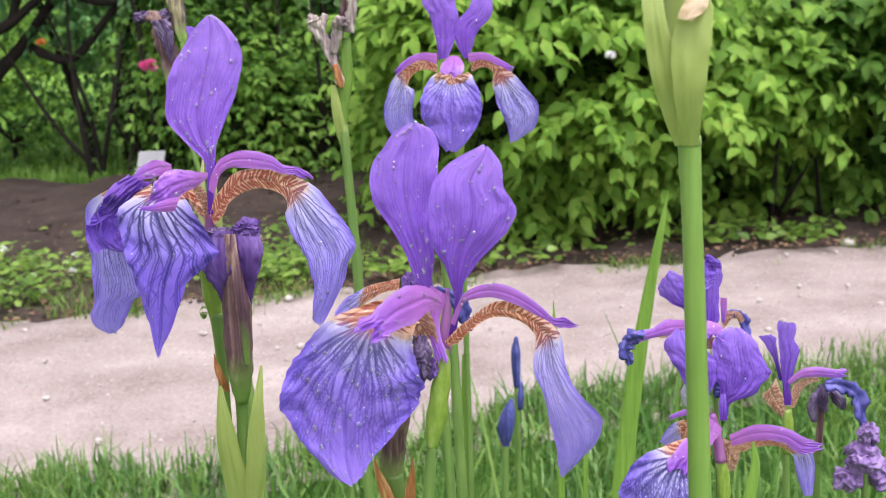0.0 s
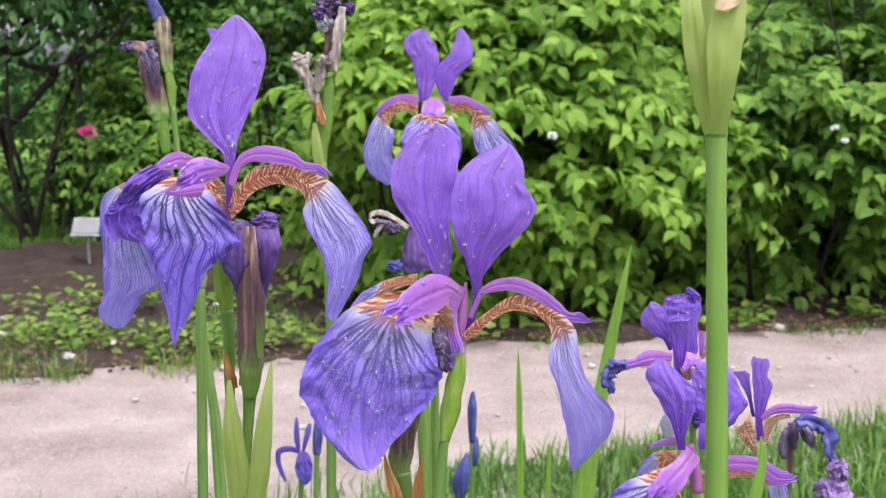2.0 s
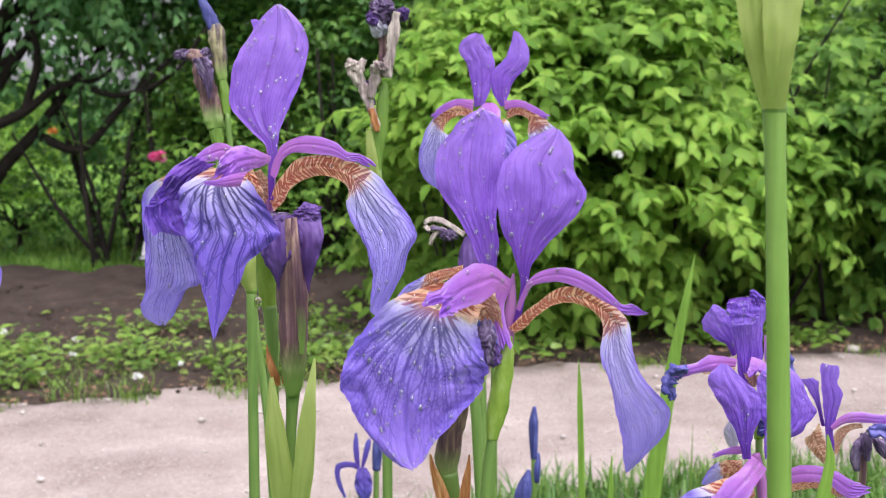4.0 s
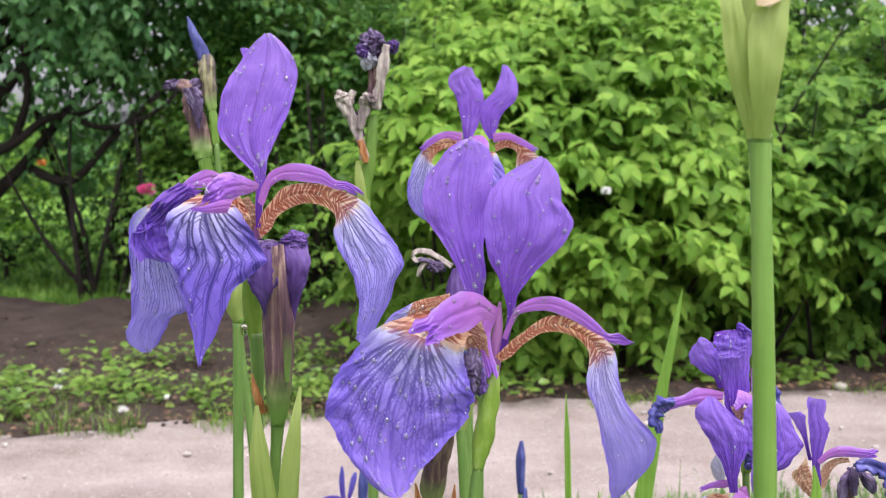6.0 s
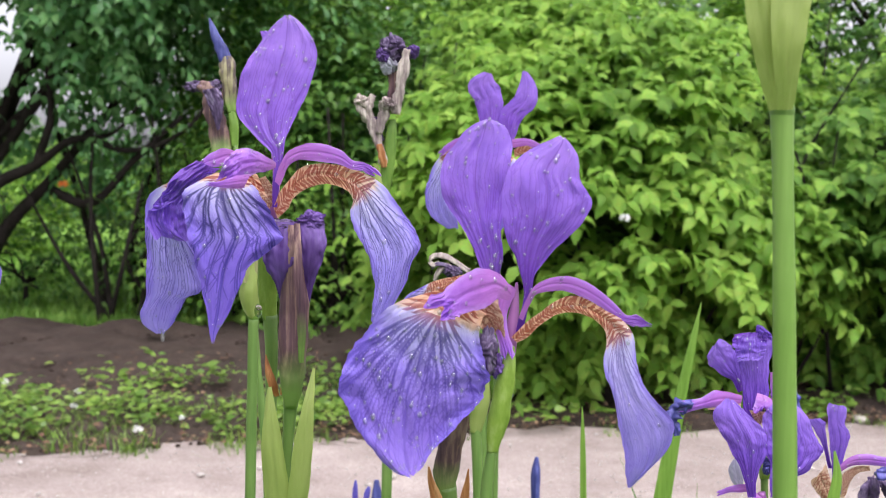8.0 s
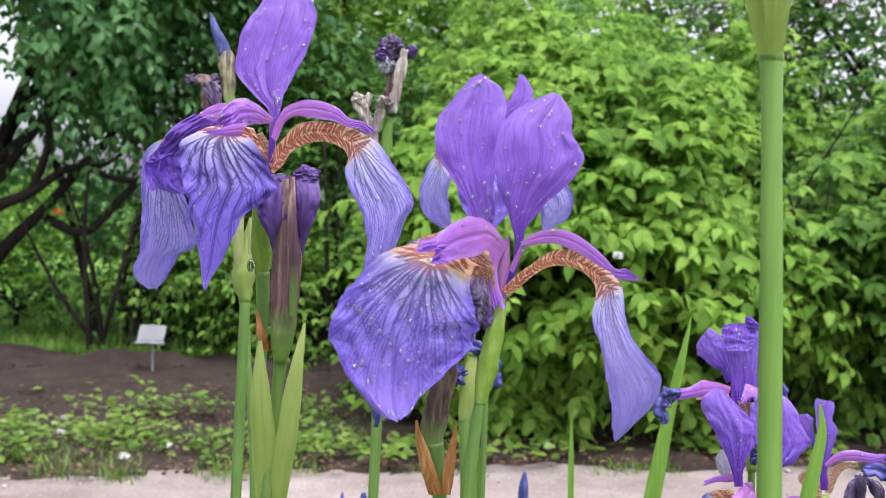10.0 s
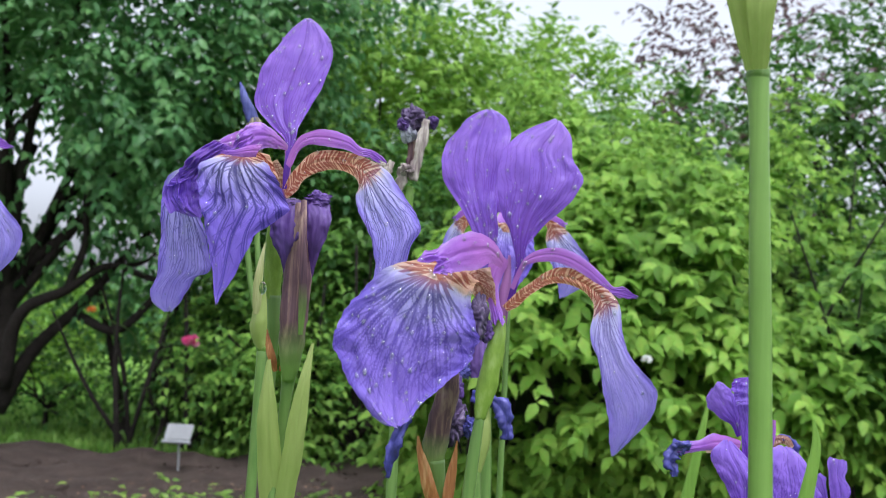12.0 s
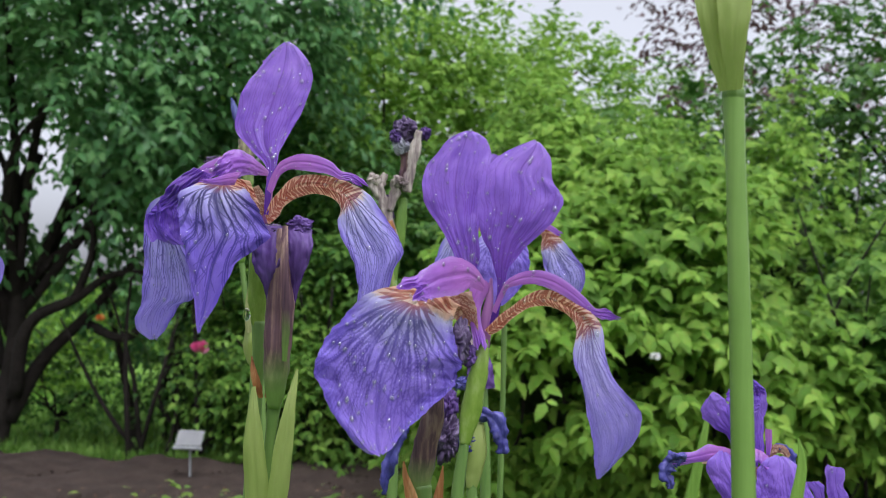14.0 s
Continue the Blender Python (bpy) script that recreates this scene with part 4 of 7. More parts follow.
iris_a = holder("iris", (0.0060, 0.4330, 0.5643))
petal("standard", [(-0.19, 0.40, 1.22, 0.09, 1), (-0.36, 0.56, 1.54, 0.15, 1), (-0.45, 0.72, 1.81, 0.21, 1), (-0.48, 0.88, 2.06, 0.29, 1), (-0.54, 1.03, 2.34, 0.35, 1), (-0.64, 1.13, 2.65, 0.41, 3), (-0.74, 1.24, 3.00, 0.53, 1), (-0.82, 1.35, 3.33, 0.69, 4), (-0.87, 1.43, 3.67, 0.80, 6), (-0.88, 1.48, 4.01, 0.84, 9), (-0.85, 1.53, 4.39, 0.83, 9), (-0.80, 1.59, 4.69, 0.77, 9), (-0.71, 1.62, 4.95, 0.63, 8), (-0.65, 1.65, 5.18, 0.46, 5), (-0.59, 1.67, 5.33, 0.21, 1), (-0.58, 1.70, 5.39, 0.05, 1)], M_STANDARD, iris_a, cup=0.12, drops=46, exact=True, seed=1)
petal("standard", [(0.18, 0.10, 0.38, 0.07, 0), (0.28, 0.08, 0.83, 0.08, 0), (0.36, 0.05, 1.21, 0.07, 1), (0.39, 0.03, 1.44, 0.09, 1), (0.38, 0.01, 1.82, 0.16, 1), (0.40, 0.00, 2.11, 0.30, -14), (0.45, 0.00, 2.43, 0.50, -6), (0.57, 0.00, 2.74, 0.73, -2), (0.70, 0.00, 3.05, 0.92, -1), (0.77, 0.02, 3.34, 1.01, -0), (0.79, 0.07, 3.60, 1.03, -2), (0.78, 0.12, 3.85, 0.96, -9), (0.74, 0.16, 4.10, 0.83, -13), (0.81, 0.21, 4.31, 0.72, -15), (0.94, 0.26, 4.51, 0.59, -14), (1.05, 0.31, 4.69, 0.43, -13), (1.12, 0.35, 4.85, 0.21, -14), (1.13, 0.40, 4.97, 0.05, -12)], M_STANDARD, iris_a, cup=0.1, drops=40, exact=True, seed=2)
petal("fall", [(-0.57, 0.00, 1.04, 0.42, -61), (-1.01, -0.19, 1.19, 0.56, -30), (-1.33, -0.37, 1.14, 0.75, -18), (-1.59, -0.56, 0.94, 0.96, -17), (-1.79, -0.71, 0.62, 1.18, -14), (-1.90, -0.77, 0.31, 1.37, -12), (-1.98, -0.82, 0.00, 1.51, -10), (-2.04, -0.87, -0.29, 1.59, -5), (-2.13, -0.94, -0.63, 1.57, -4), (-2.21, -1.02, -0.97, 1.46, -3), (-2.27, -1.10, -1.29, 1.25, -1), (-2.29, -1.18, -1.63, 0.99, 1), (-2.28, -1.30, -1.94, 0.72, 4), (-2.24, -1.43, -2.18, 0.49, 5), (-2.16, -1.57, -2.36, 0.28, 4), (-2.09, -1.70, -2.43, 0.08, 3)], M_FALL_DEEP, iris_a, cup=0.03, haft=3.2, drops=110, exact=True, seed=3)
petal("fall", [(0.10, 0.00, 0.33, 0.09, 135), (0.30, -0.01, 0.48, 0.13, 141), (0.50, -0.02, 0.69, 0.13, 142), (0.74, -0.03, 0.88, 0.12, 121), (0.98, -0.04, 1.06, 0.14, 116), (1.30, -0.06, 1.17, 0.19, 109), (1.68, -0.12, 1.14, 0.22, 102), (2.04, -0.17, 0.95, 0.19, 79), (2.32, -0.22, 0.72, 0.24, 50), (2.44, -0.27, 0.47, 0.32, 31), (2.44, -0.33, 0.15, 0.41, 30), (2.49, -0.39, -0.20, 0.39, 26), (2.61, -0.46, -0.54, 0.35, 25), (2.74, -0.52, -0.89, 0.40, 28), (2.91, -0.58, -1.24, 0.51, 27), (3.08, -0.57, -1.60, 0.60, 29), (3.16, -0.53, -1.96, 0.63, 34), (3.08, -0.48, -2.38, 0.49, 31), (2.93, -0.44, -2.66, 0.27, 33), (2.77, -0.40, -2.90, 0.04, 25)], M_FALL_SOFT, iris_a, cup=0.1, haft=9.0, drops=12, exact=True, seed=4)
petal("fall", [(-1.05, 0.90, 1.60, 0.14, -98), (-1.41, 0.98, 1.51, 0.15, -105), (-1.80, 1.06, 1.35, 0.22, -106), (-2.20, 1.10, 1.12, 0.27, -108), (-2.47, 1.10, 0.91, 0.26, -95), (-2.70, 1.10, 0.67, 0.19, -90)], M_FALL, iris_a, cup=0.15, haft=2.6, drops=10, exact=True, seed=5)
petal("haft", [(-0.63, -0.20, 1.23, 0.34, 10), (-0.52, -0.20, 0.87, 0.35, 3), (-0.33, -0.10, 0.44, 0.25, -22)], M_HAFT, iris_a, cup=-0.3, exact=True, seed=6)
petal("style_arm", [(0.00, -0.30, 1.39, 0.13, -104), (-0.17, -0.53, 1.56, 0.23, -94), (-0.35, -0.77, 1.66, 0.32, -82), (-0.66, -1.00, 1.60, 0.44, -79), (-0.99, -1.23, 1.50, 0.40, -76), (-1.27, -1.46, 1.33, 0.32, -61), (-1.50, -1.69, 1.21, 0.26, -35)], M_STYLE, iris_a, cup=0.12, drops=10, exact=True, seed=7)
petal("style_arm", [(0.24, 0.00, 0.81, 0.06, -34), (0.41, -0.04, 1.23, 0.07, -45), (0.55, -0.08, 1.48, 0.11, -89), (0.82, -0.12, 1.61, 0.16, -104), (1.18, -0.16, 1.66, 0.17, -102), (1.60, -0.20, 1.56, 0.19, -95), (1.98, -0.20, 1.35, 0.16, -103), (2.31, -0.20, 1.10, 0.13, -107), (2.56, -0.20, 0.90, 0.09, -115), (2.82, -0.20, 0.85, 0.11, -99), (3.08, -0.20, 0.78, 0.03, -107)], M_STYLE, iris_a, cup=0.12, drops=7, exact=True, seed=8)
petal("style_arm", [(-0.06, 0.26, 1.58, 0.24, -46), (-0.24, 0.07, 0.88, 0.17, -18), (-0.04, -0.15, 0.04, 0.12, -12)], M_STYLE, iris_a, cup=0.5, seed=9)
stalk("column", [(0.14, 0.30, 1.62), (0.11, 0.30, 1.1), (0.05, 0.30, 0.54), (0.02, 0.30, -0.04)], [0.03, 0.1, 0.15, 0.13], M_COLUMN, iris_a)
stalk("ovary", [(0.03, 0.10, 0.17), (-0.02, 0.10, -0.24), (-0.15, 0.10, -0.97), (-0.29, 0.10, -1.78), (-0.36, 0.10, -2.31)], [0.09, 0.165, 0.225, 0.2, 0.125], M_OVARY, iris_a, ribs=0.13)
stalk("stem", [(-0.36, 0.10, -2.26), (-0.43, 0.10, -2.84), (-0.55, 0.10, -4.23), (-0.75, 0.10, -56.43)], [0.115, 0.14, 0.15, 0.165], M_STEM, iris_a)
crumple("withered_petal", (-0.52, -0.30, 0.09), (0.24, 0.22, 0.5), M_WILT, iris_a, seed=3)
crumple("withered_petal", (-0.32, -0.10, -0.24), (0.2, 0.2, 0.28), M_WILTPURPLE, iris_a, seed=4, wrinkle=0.36)
tagged(iris_a, "violet-blue iris in full bloom with raindrops on its petals", "iris", "iris flowers")

sheath_a = holder("withered_iris", (-0.0089, 0.4450, 0.5317))
stalk("sheath", [(0.36, -0.40, 2.25), (0.33, -0.30, 1.95), (0.28, -0.20, 1.5), (0.14, -0.10, 0.85), (0.02, 0.00, 0.11), (0.05, 0.00, -0.37)], [0.1, 0.2, 0.255, 0.285, 0.29, 0.19], M_BROWNSHEATH, sheath_a, ribs=0.1)
stalk("stem", [(0.05, 0.00, -0.21), (0.15, 0.00, -0.86), (0.24, 0.00, -1.51), (0.30, 0.00, -53.17)], [0.244, 0.204, 0.173, 0.190], M_STEM, sheath_a)
petal("dry_bract", [(-0.36, -0.50, 0.41, 0.02, -1), (-0.31, -0.50, 0.11, 0.07, 7), (-0.19, -0.50, -0.27, 0.13, 10), (-0.04, -0.50, -0.77, 0.17, -1), (0.17, -0.30, -1.39, 0.18, -1)], M_DRYBRACT, sheath_a, cup=0.3, seed=4)
petal("dry_bract", [(0.58, -0.30, 0.33, 0.01, -1), (0.55, -0.30, 0.01, 0.06, 18), (0.50, -0.30, -0.35, 0.11, 12), (0.45, -0.30, -0.83, 0.14, 10), (0.41, -0.30, -1.39, 0.11, -1)], M_DRYBRACT, sheath_a, cup=0.3, seed=5)
tagged(sheath_a, "withered iris stalk with brown papery sheath and orange bracts", "iris", "withered irises")

iris_b = holder("iris", (-0.0553, 0.4620, 0.5927))
petal("standard", [(0.26, -0.60, 0.34, 0.06, 1), (0.27, -0.49, 0.97, 0.09, 1), (0.29, -0.39, 1.41, 0.10, 1), (0.24, -0.27, 1.83, 0.21, 19), (0.08, -0.13, 2.09, 0.39, 4), (-0.04, 0.01, 2.43, 0.61, 1), (-0.09, 0.14, 2.74, 0.79, 1), (-0.03, 0.25, 3.07, 0.89, 2), (0.05, 0.36, 3.42, 0.92, 1), (0.17, 0.44, 3.85, 0.92, -1), (0.26, 0.51, 4.22, 0.87, 2), (0.30, 0.59, 4.53, 0.71, 3), (0.32, 0.63, 4.83, 0.50, 1), (0.32, 0.66, 5.08, 0.27, 1), (0.30, 0.70, 5.23, 0.08, 1)], M_STANDARD, iris_b, cup=0.12, drops=60, exact=True, seed=11)
petal("standard", [(-0.27, 1.55, 4.38, 0.17, -65), (-0.43, 1.76, 4.82, 0.14, 10), (-0.54, 1.77, 4.97, 0.08, -15)], M_STANDARD, iris_b, cup=0.1, seed=12)
petal("fall", [(0.28, -0.60, 0.20, 0.15, 110), (0.47, -0.55, 0.50, 0.23, 118), (0.65, -0.51, 0.80, 0.22, 107), (0.92, -0.46, 1.05, 0.27, 104), (1.29, -0.41, 1.18, 0.27, 109), (1.74, -0.42, 1.16, 0.27, 99), (2.13, -0.44, 1.03, 0.32, 86), (2.37, -0.46, 0.83, 0.39, 62), (2.52, -0.49, 0.61, 0.53, 41), (2.75, -0.54, 0.23, 0.62, 31), (2.99, -0.61, -0.15, 0.64, 28), (3.22, -0.68, -0.55, 0.68, 26), (3.31, -0.75, -0.89, 0.70, 31), (3.25, -0.81, -1.31, 0.56, 37), (3.17, -0.83, -1.74, 0.51, 38), (3.04, -0.85, -2.09, 0.36, 33), (2.93, -0.88, -2.43, 0.16, 21), (2.93, -0.90, -2.55, 0.04, 21)], M_FALL, iris_b, cup=0.1, haft=7.4, drops=14, exact=True, seed=13)
petal("fall", [(0.03, -1.00, 0.86, 0.34, -64), (-0.35, -1.20, 1.03, 0.32, -37), (-0.69, -1.40, 1.04, 0.52, -7), (-0.76, -1.60, 0.86, 0.75, -3), (-0.76, -1.80, 0.68, 0.92, -3), (-0.69, -1.90, 0.43, 1.03, -3), (-0.58, -2.00, 0.14, 1.10, -1), (-0.44, -2.10, -0.15, 1.15, -0), (-0.37, -2.20, -0.34, 1.12, 2), (-0.45, -2.25, -0.60, 0.92, 2), (-0.54, -2.30, -0.88, 0.73, 7), (-0.60, -2.35, -1.11, 0.58, 11), (-0.65, -2.40, -1.49, 0.48, 8), (-0.67, -2.45, -1.84, 0.35, 8), (-0.72, -2.50, -2.23, 0.21, 0), (-0.79, -2.55, -2.56, 0.09, 0), (-0.79, -2.60, -2.77, 0.03, 0)], M_FALL_SIGNAL, iris_b, cup=0.04, haft=2.4, drops=20, exact=True, seed=14)
petal("fall", [(-2.30, 0.00, 0.83, 0.27, -24), (-2.57, 0.04, 0.44, 0.48, -34), (-2.68, 0.07, 0.06, 0.61, -37), (-2.66, 0.11, -0.33, 0.68, -30), (-2.60, 0.15, -0.78, 0.67, -16), (-2.56, 0.18, -1.20, 0.69, -11), (-2.52, 0.22, -1.58, 0.73, -11), (-2.60, 0.25, -1.95, 0.69, -1), (-2.81, 0.29, -2.21, 0.57, 10), (-2.95, 0.33, -2.56, 0.49, 0), (-2.99, 0.36, -2.85, 0.37, 0), (-2.94, 0.40, -3.05, 0.12, 5)], M_FALL, iris_b, cup=0.05, haft=0.4, drops=16, exact=True, seed=15)
petal("folded_petal", [(-1.30, -1.00, 1.40, 0.32, -19), (-1.70, -0.91, 1.13, 0.46, 3), (-1.99, -0.83, 0.85, 0.43, 10), (-2.25, -0.74, 0.51, 0.43, 13), (-2.33, -0.70, 0.17, 0.44, 9), (-2.30, -0.70, -0.17, 0.41, 7), (-2.17, -0.70, -0.42, 0.31, 5), (-2.01, -0.70, -0.53, 0.17, 1)], M_FOLD, iris_b, cup=0.5, ruffle=0.3, drops=6, exact=True, seed=16)
petal("folded_petal", [(-1.41, -0.77, 1.10, 0.14, -111), (-1.83, -0.94, 0.91, 0.15, -109), (-2.25, -1.05, 0.60, 0.20, -105), (-2.59, -1.05, 0.35, 0.21, -134), (-2.61, -1.06, -0.02, 0.23, -168), (-2.41, -1.08, -0.40, 0.23, -170)], M_FOLD, iris_b, cup=-0.5, ruffle=0.35, seed=161)
petal("folded_petal", [(-1.89, -0.45, 1.18, 0.09, -53), (-2.06, -0.61, 0.91, 0.16, -61), (-2.04, -0.83, 0.56, 0.17, -30), (-1.99, -0.94, 0.15, 0.12, -22)], M_FOLD, iris_b, cup=0.4, ruffle=0.2, seed=162)
petal("style_arm", [(0.33, -0.90, 1.39, 0.07, -97), (0.26, -1.60, 1.41, 0.17, -93), (0.10, -2.10, 1.45, 0.27, -91), (-0.08, -2.40, 1.42, 0.35, -89), (-0.23, -2.50, 1.35, 0.36, -81), (-0.36, -2.60, 1.19, 0.27, -71), (-0.50, -2.60, 1.08, 0.12, -68)], M_STYLE, iris_b, cup=0.35, ruffle=0.25, drops=8, exact=True, seed=17)
petal("style_crest", [(0.05, -2.75, 1.01, 0.18, -116), (-0.24, -2.75, 0.98, 0.15, -101), (-0.55, -2.75, 0.93, 0.08, -91), (-0.82, -2.75, 0.93, 0.03, -79)], M_STYLE, iris_b, cup=0.3, ruffle=0.2, exact=True, seed=171)
petal("style_arm", [(-0.61, -0.70, 1.58, 0.08, -91), (-0.89, -0.75, 1.60, 0.20, -72), (-1.19, -0.80, 1.51, 0.19, -72), (-1.41, -0.90, 1.42, 0.11, -69), (-1.54, -1.00, 1.29, 0.05, -65)], M_STYLE, iris_b, cup=0.12, drops=4, exact=True, seed=18)
petal("haft", [(-0.18, -0.55, 1.03, 0.21, 28), (0.01, -0.49, 0.61, 0.25, 55), (0.15, -0.36, 0.20, 0.11, 44)], M_HAFT, iris_b, cup=-0.3, seed=19)
petal("haft", [(-1.30, -0.80, 1.18, 0.20, 17), (-1.34, -0.91, 0.91, 0.24, 9), (-0.98, -1.17, 0.77, 0.22, 10)], M_HAFT, iris_b, cup=-0.2, seed=20)
petal("style_arm", [(0.34, -0.70, 0.93, 0.08, -41), (0.46, -0.70, 1.27, 0.16, -73), (0.60, -0.70, 1.54, 0.18, -87), (0.87, -0.70, 1.70, 0.18, -98), (1.23, -0.70, 1.73, 0.22, -96), (1.58, -0.68, 1.69, 0.21, -97), (1.93, -0.63, 1.59, 0.17, -98), (2.19, -0.59, 1.42, 0.11, -102), (2.45, -0.54, 1.38, 0.11, -103), (2.73, -0.50, 1.22, 0.10, -179)], M_STYLE, iris_b, cup=0.12, drops=8, exact=True, seed=21)
stalk("column", [(0.06, 0.23, 1.64), (0.17, 0.01, 1.09), (0.18, -0.24, 0.39), (0.09, -0.23, -0.33)], [0.064, 0.085, 0.127, 0.158], M_COLUMN, iris_b)
stalk("ovary", [(0.10, -0.16, 0.01), (0.03, -0.12, -0.34), (-0.04, 0.01, -1.08), (-0.05, 0.10, -1.93), (0.01, 0.10, -2.56)], [0.095, 0.180, 0.233, 0.223, 0.170], M_OVARY, iris_b, ribs=0.12)
stalk("stem", [(0.01, 0.10, -2.46), (0.05, 0.10, -3.19), (0.02, 0.24, -4.30), (0.02, 0.40, -5.88), (0.02, 0.55, -8.05), (0.07, 0.49, -59.24)], [0.191, 0.170, 0.149, 0.107, 0.107, 0.118], M_STEM, iris_b)
petal("spathe", [(0.21, -0.92, -4.12, 0.05, 18), (0.24, -0.98, -4.70, 0.15, -1), (0.28, -0.90, -5.66, 0.27, -1), (0.34, -0.73, -6.64, 0.32, -1), (0.37, -0.49, -7.68, 0.28, -1), (0.35, -0.15, -8.95, 0.19, -1)], M_SPATHE, iris_b, cup=0.3, ruffle=0.0, seed=22)
petal("spathe", [(1.31, -0.86, -3.64, 0.03, -1), (1.21, -1.05, -4.53, 0.14, -1), (1.09, -1.01, -5.47, 0.23, -1), (0.95, -0.84, -6.62, 0.26, -1), (0.78, -0.60, -7.65, 0.24, -1), (0.56, -0.15, -8.96, 0.20, -1)], M_SPATHE, iris_b, cup=0.3, ruffle=0.0, seed=23)
petal("dry_bract", [(0.05, -0.62, -3.36, 0.01, -1), (0.09, -0.67, -3.56, 0.05, -1), (0.16, -0.71, -3.84, 0.10, 5), (0.25, -0.69, -4.12, 0.11, 16), (0.32, -0.55, -4.43, 0.06, 9)], M_DRYBRACT, iris_b, cup=0.3, seed=24)
petal("dry_bract", [(0.56, -0.36, -3.39, 0.01, -1), (0.50, -0.36, -3.67, 0.03, -1), (0.45, -0.35, -4.05, 0.05, -1), (0.41, -0.33, -4.43, 0.05, -1)], M_DRYBRACT, iris_b, cup=0.3, seed=25)
crumple("raindrop", (-0.18, -0.45, -2.24), (0.10, 0.14, 0.18), M_WATER, iris_b, seed=1, wrinkle=0.0)
tagged(iris_b, "violet-blue iris bloom with drooping veined falls and a hanging raindrop", "iris", "iris flowers")

wilt_b = holder("withered_iris", (-0.0467, 0.4550, 0.5889))
petal("withered_petal", [(-0.27, -0.30, 0.35, 0.34, 9), (-0.34, -0.55, -0.18, 0.43, 3), (-0.33, -0.60, -0.68, 0.35, 2), (-0.30, -0.50, -1.14, 0.17, 4), (-0.31, -0.35, -1.58, 0.06, 14)], M_WILTPURPLE, wilt_b, cup=0.35, ruffle=0.25, seed=31)
petal("withered_petal", [(0.32, -0.30, 0.40, 0.33, -1), (0.44, -0.50, -0.10, 0.36, -1), (0.39, -0.50, -0.66, 0.25, -8), (0.36, -0.40, -1.11, 0.12, -8), (0.31, -0.30, -1.61, 0.04, -1)], M_WILTPURPLE, wilt_b, cup=0.35, ruffle=0.25, seed=32)
crumple("withered_tip", (0.36, -0.20, 0.40), (0.35, 0.29, 0.23), M_WILTPURPLE, wilt_b, seed=5)
crumple("withered_tip", (-0.38, -0.20, 0.25), (0.35, 0.27, 0.19), M_WILT, wilt_b, seed=6)
stalk("sheath", [(-0.04, -0.40, 0.30), (-0.04, -0.50, -0.24), (-0.03, -0.40, -1.00), (-0.03, -0.30, -1.91), (-0.06, -0.30, -2.81), (-0.09, -0.20, -3.44), (-0.16, 0.00, -4.27)], [0.119, 0.178, 0.283, 0.344, 0.344, 0.300, 0.151], M_BROWNSHEATH, wilt_b, ribs=0.1)
petal("sheath_flap", [(0.11, -0.75, 0.37, 0.07, -1), (0.17, -0.95, -0.33, 0.10, -1), (0.22, -1.00, -1.19, 0.11, -1), (0.26, -0.90, -2.09, 0.11, -1), (0.20, -0.60, -3.05, 0.06, -1)], M_BROWNSHEATH, wilt_b, cup=0.3, seed=33)
stalk("stem", [(-0.13, 0.10, -3.52), (-0.19, 0.10, -4.45), (-0.30, 0.20, -5.74), (-0.41, 0.20, -7.33), (-0.48, 0.20, -58.89)], [0.258, 0.167, 0.137, 0.137, 0.150], M_STEM, wilt_b)
tagged(wilt_b, "withered purple iris bud in a brown papery sheath", "iris", "withered irises")

iris_c = holder("iris", (0.0026, 0.7150, 0.6068))
petal("standard", [(-0.48, 0.30, 1.15, 0.23, 24), (-0.36, 0.80, 2.24, 0.49, -5), (-0.44, 1.00, 3.35, 0.68, -3), (-0.72, 1.00, 4.12, 0.66, -0), (-0.50, 0.90, 4.60, 0.19, -5)], M_STANDARD, iris_c, cup=0.25, ruffle=0.12, drops=10, seed=41)
petal("standard", [(0.63, 0.30, 1.14, 0.10, -0), (0.56, 0.60, 1.82, 0.40, -5), (0.67, 0.80, 2.54, 0.54, -8), (1.35, 0.90, 3.37, 0.57, -0), (1.41, 1.00, 4.20, 0.36, -12), (1.29, 1.00, 4.70, 0.13, -22)], M_STANDARD, iris_c, cup=0.25, ruffle=0.12, drops=14, seed=42)
petal("fall", [(-0.05, -0.30, 0.29, 0.35, -1), (-0.03, -0.90, 0.45, 0.78, -1), (-0.10, -1.50, -0.21, 1.26, -1), (-0.11, -1.90, -1.13, 1.40, -1), (-0.11, -2.10, -2.06, 1.01, -1), (-0.17, -2.20, -2.90, 0.26, -5)], M_FALL_DEEP, iris_c, cup=0.15, haft=1.3, drops=8, seed=43)
petal("fall", [(-0.77, 0.00, 0.73, 0.18, 101), (-1.28, -0.10, 0.95, 0.25, 105), (-1.98, -0.10, 0.78, 0.28, 103), (-2.40, -0.10, 0.27, 0.40, 109), (-2.50, -0.10, -0.21, 0.60, 183), (-2.67, -0.10, -1.21, 0.68, 179), (-2.51, 0.00, -2.09, 0.63, 189), (-2.05, 0.10, -2.89, 0.26, 167)], M_FALL, iris_c, cup=0.15, haft=3.0, drops=8, seed=44)
petal("fall", [(0.83, 0.00, 0.72, 0.18, 78), (1.34, -0.10, 0.96, 0.22, 108), (2.00, -0.10, 0.75, 0.29, 69), (2.31, -0.10, 0.12, 0.56, 29), (2.81, -0.10, -0.78, 0.82, 4), (3.15, -0.10, -1.48, 0.87, 13), (3.12, 0.00, -2.25, 0.61, 13), (2.79, 0.10, -2.85, 0.19, 33)], M_FALL, iris_c, cup=0.15, haft=3.0, drops=8, seed=45)
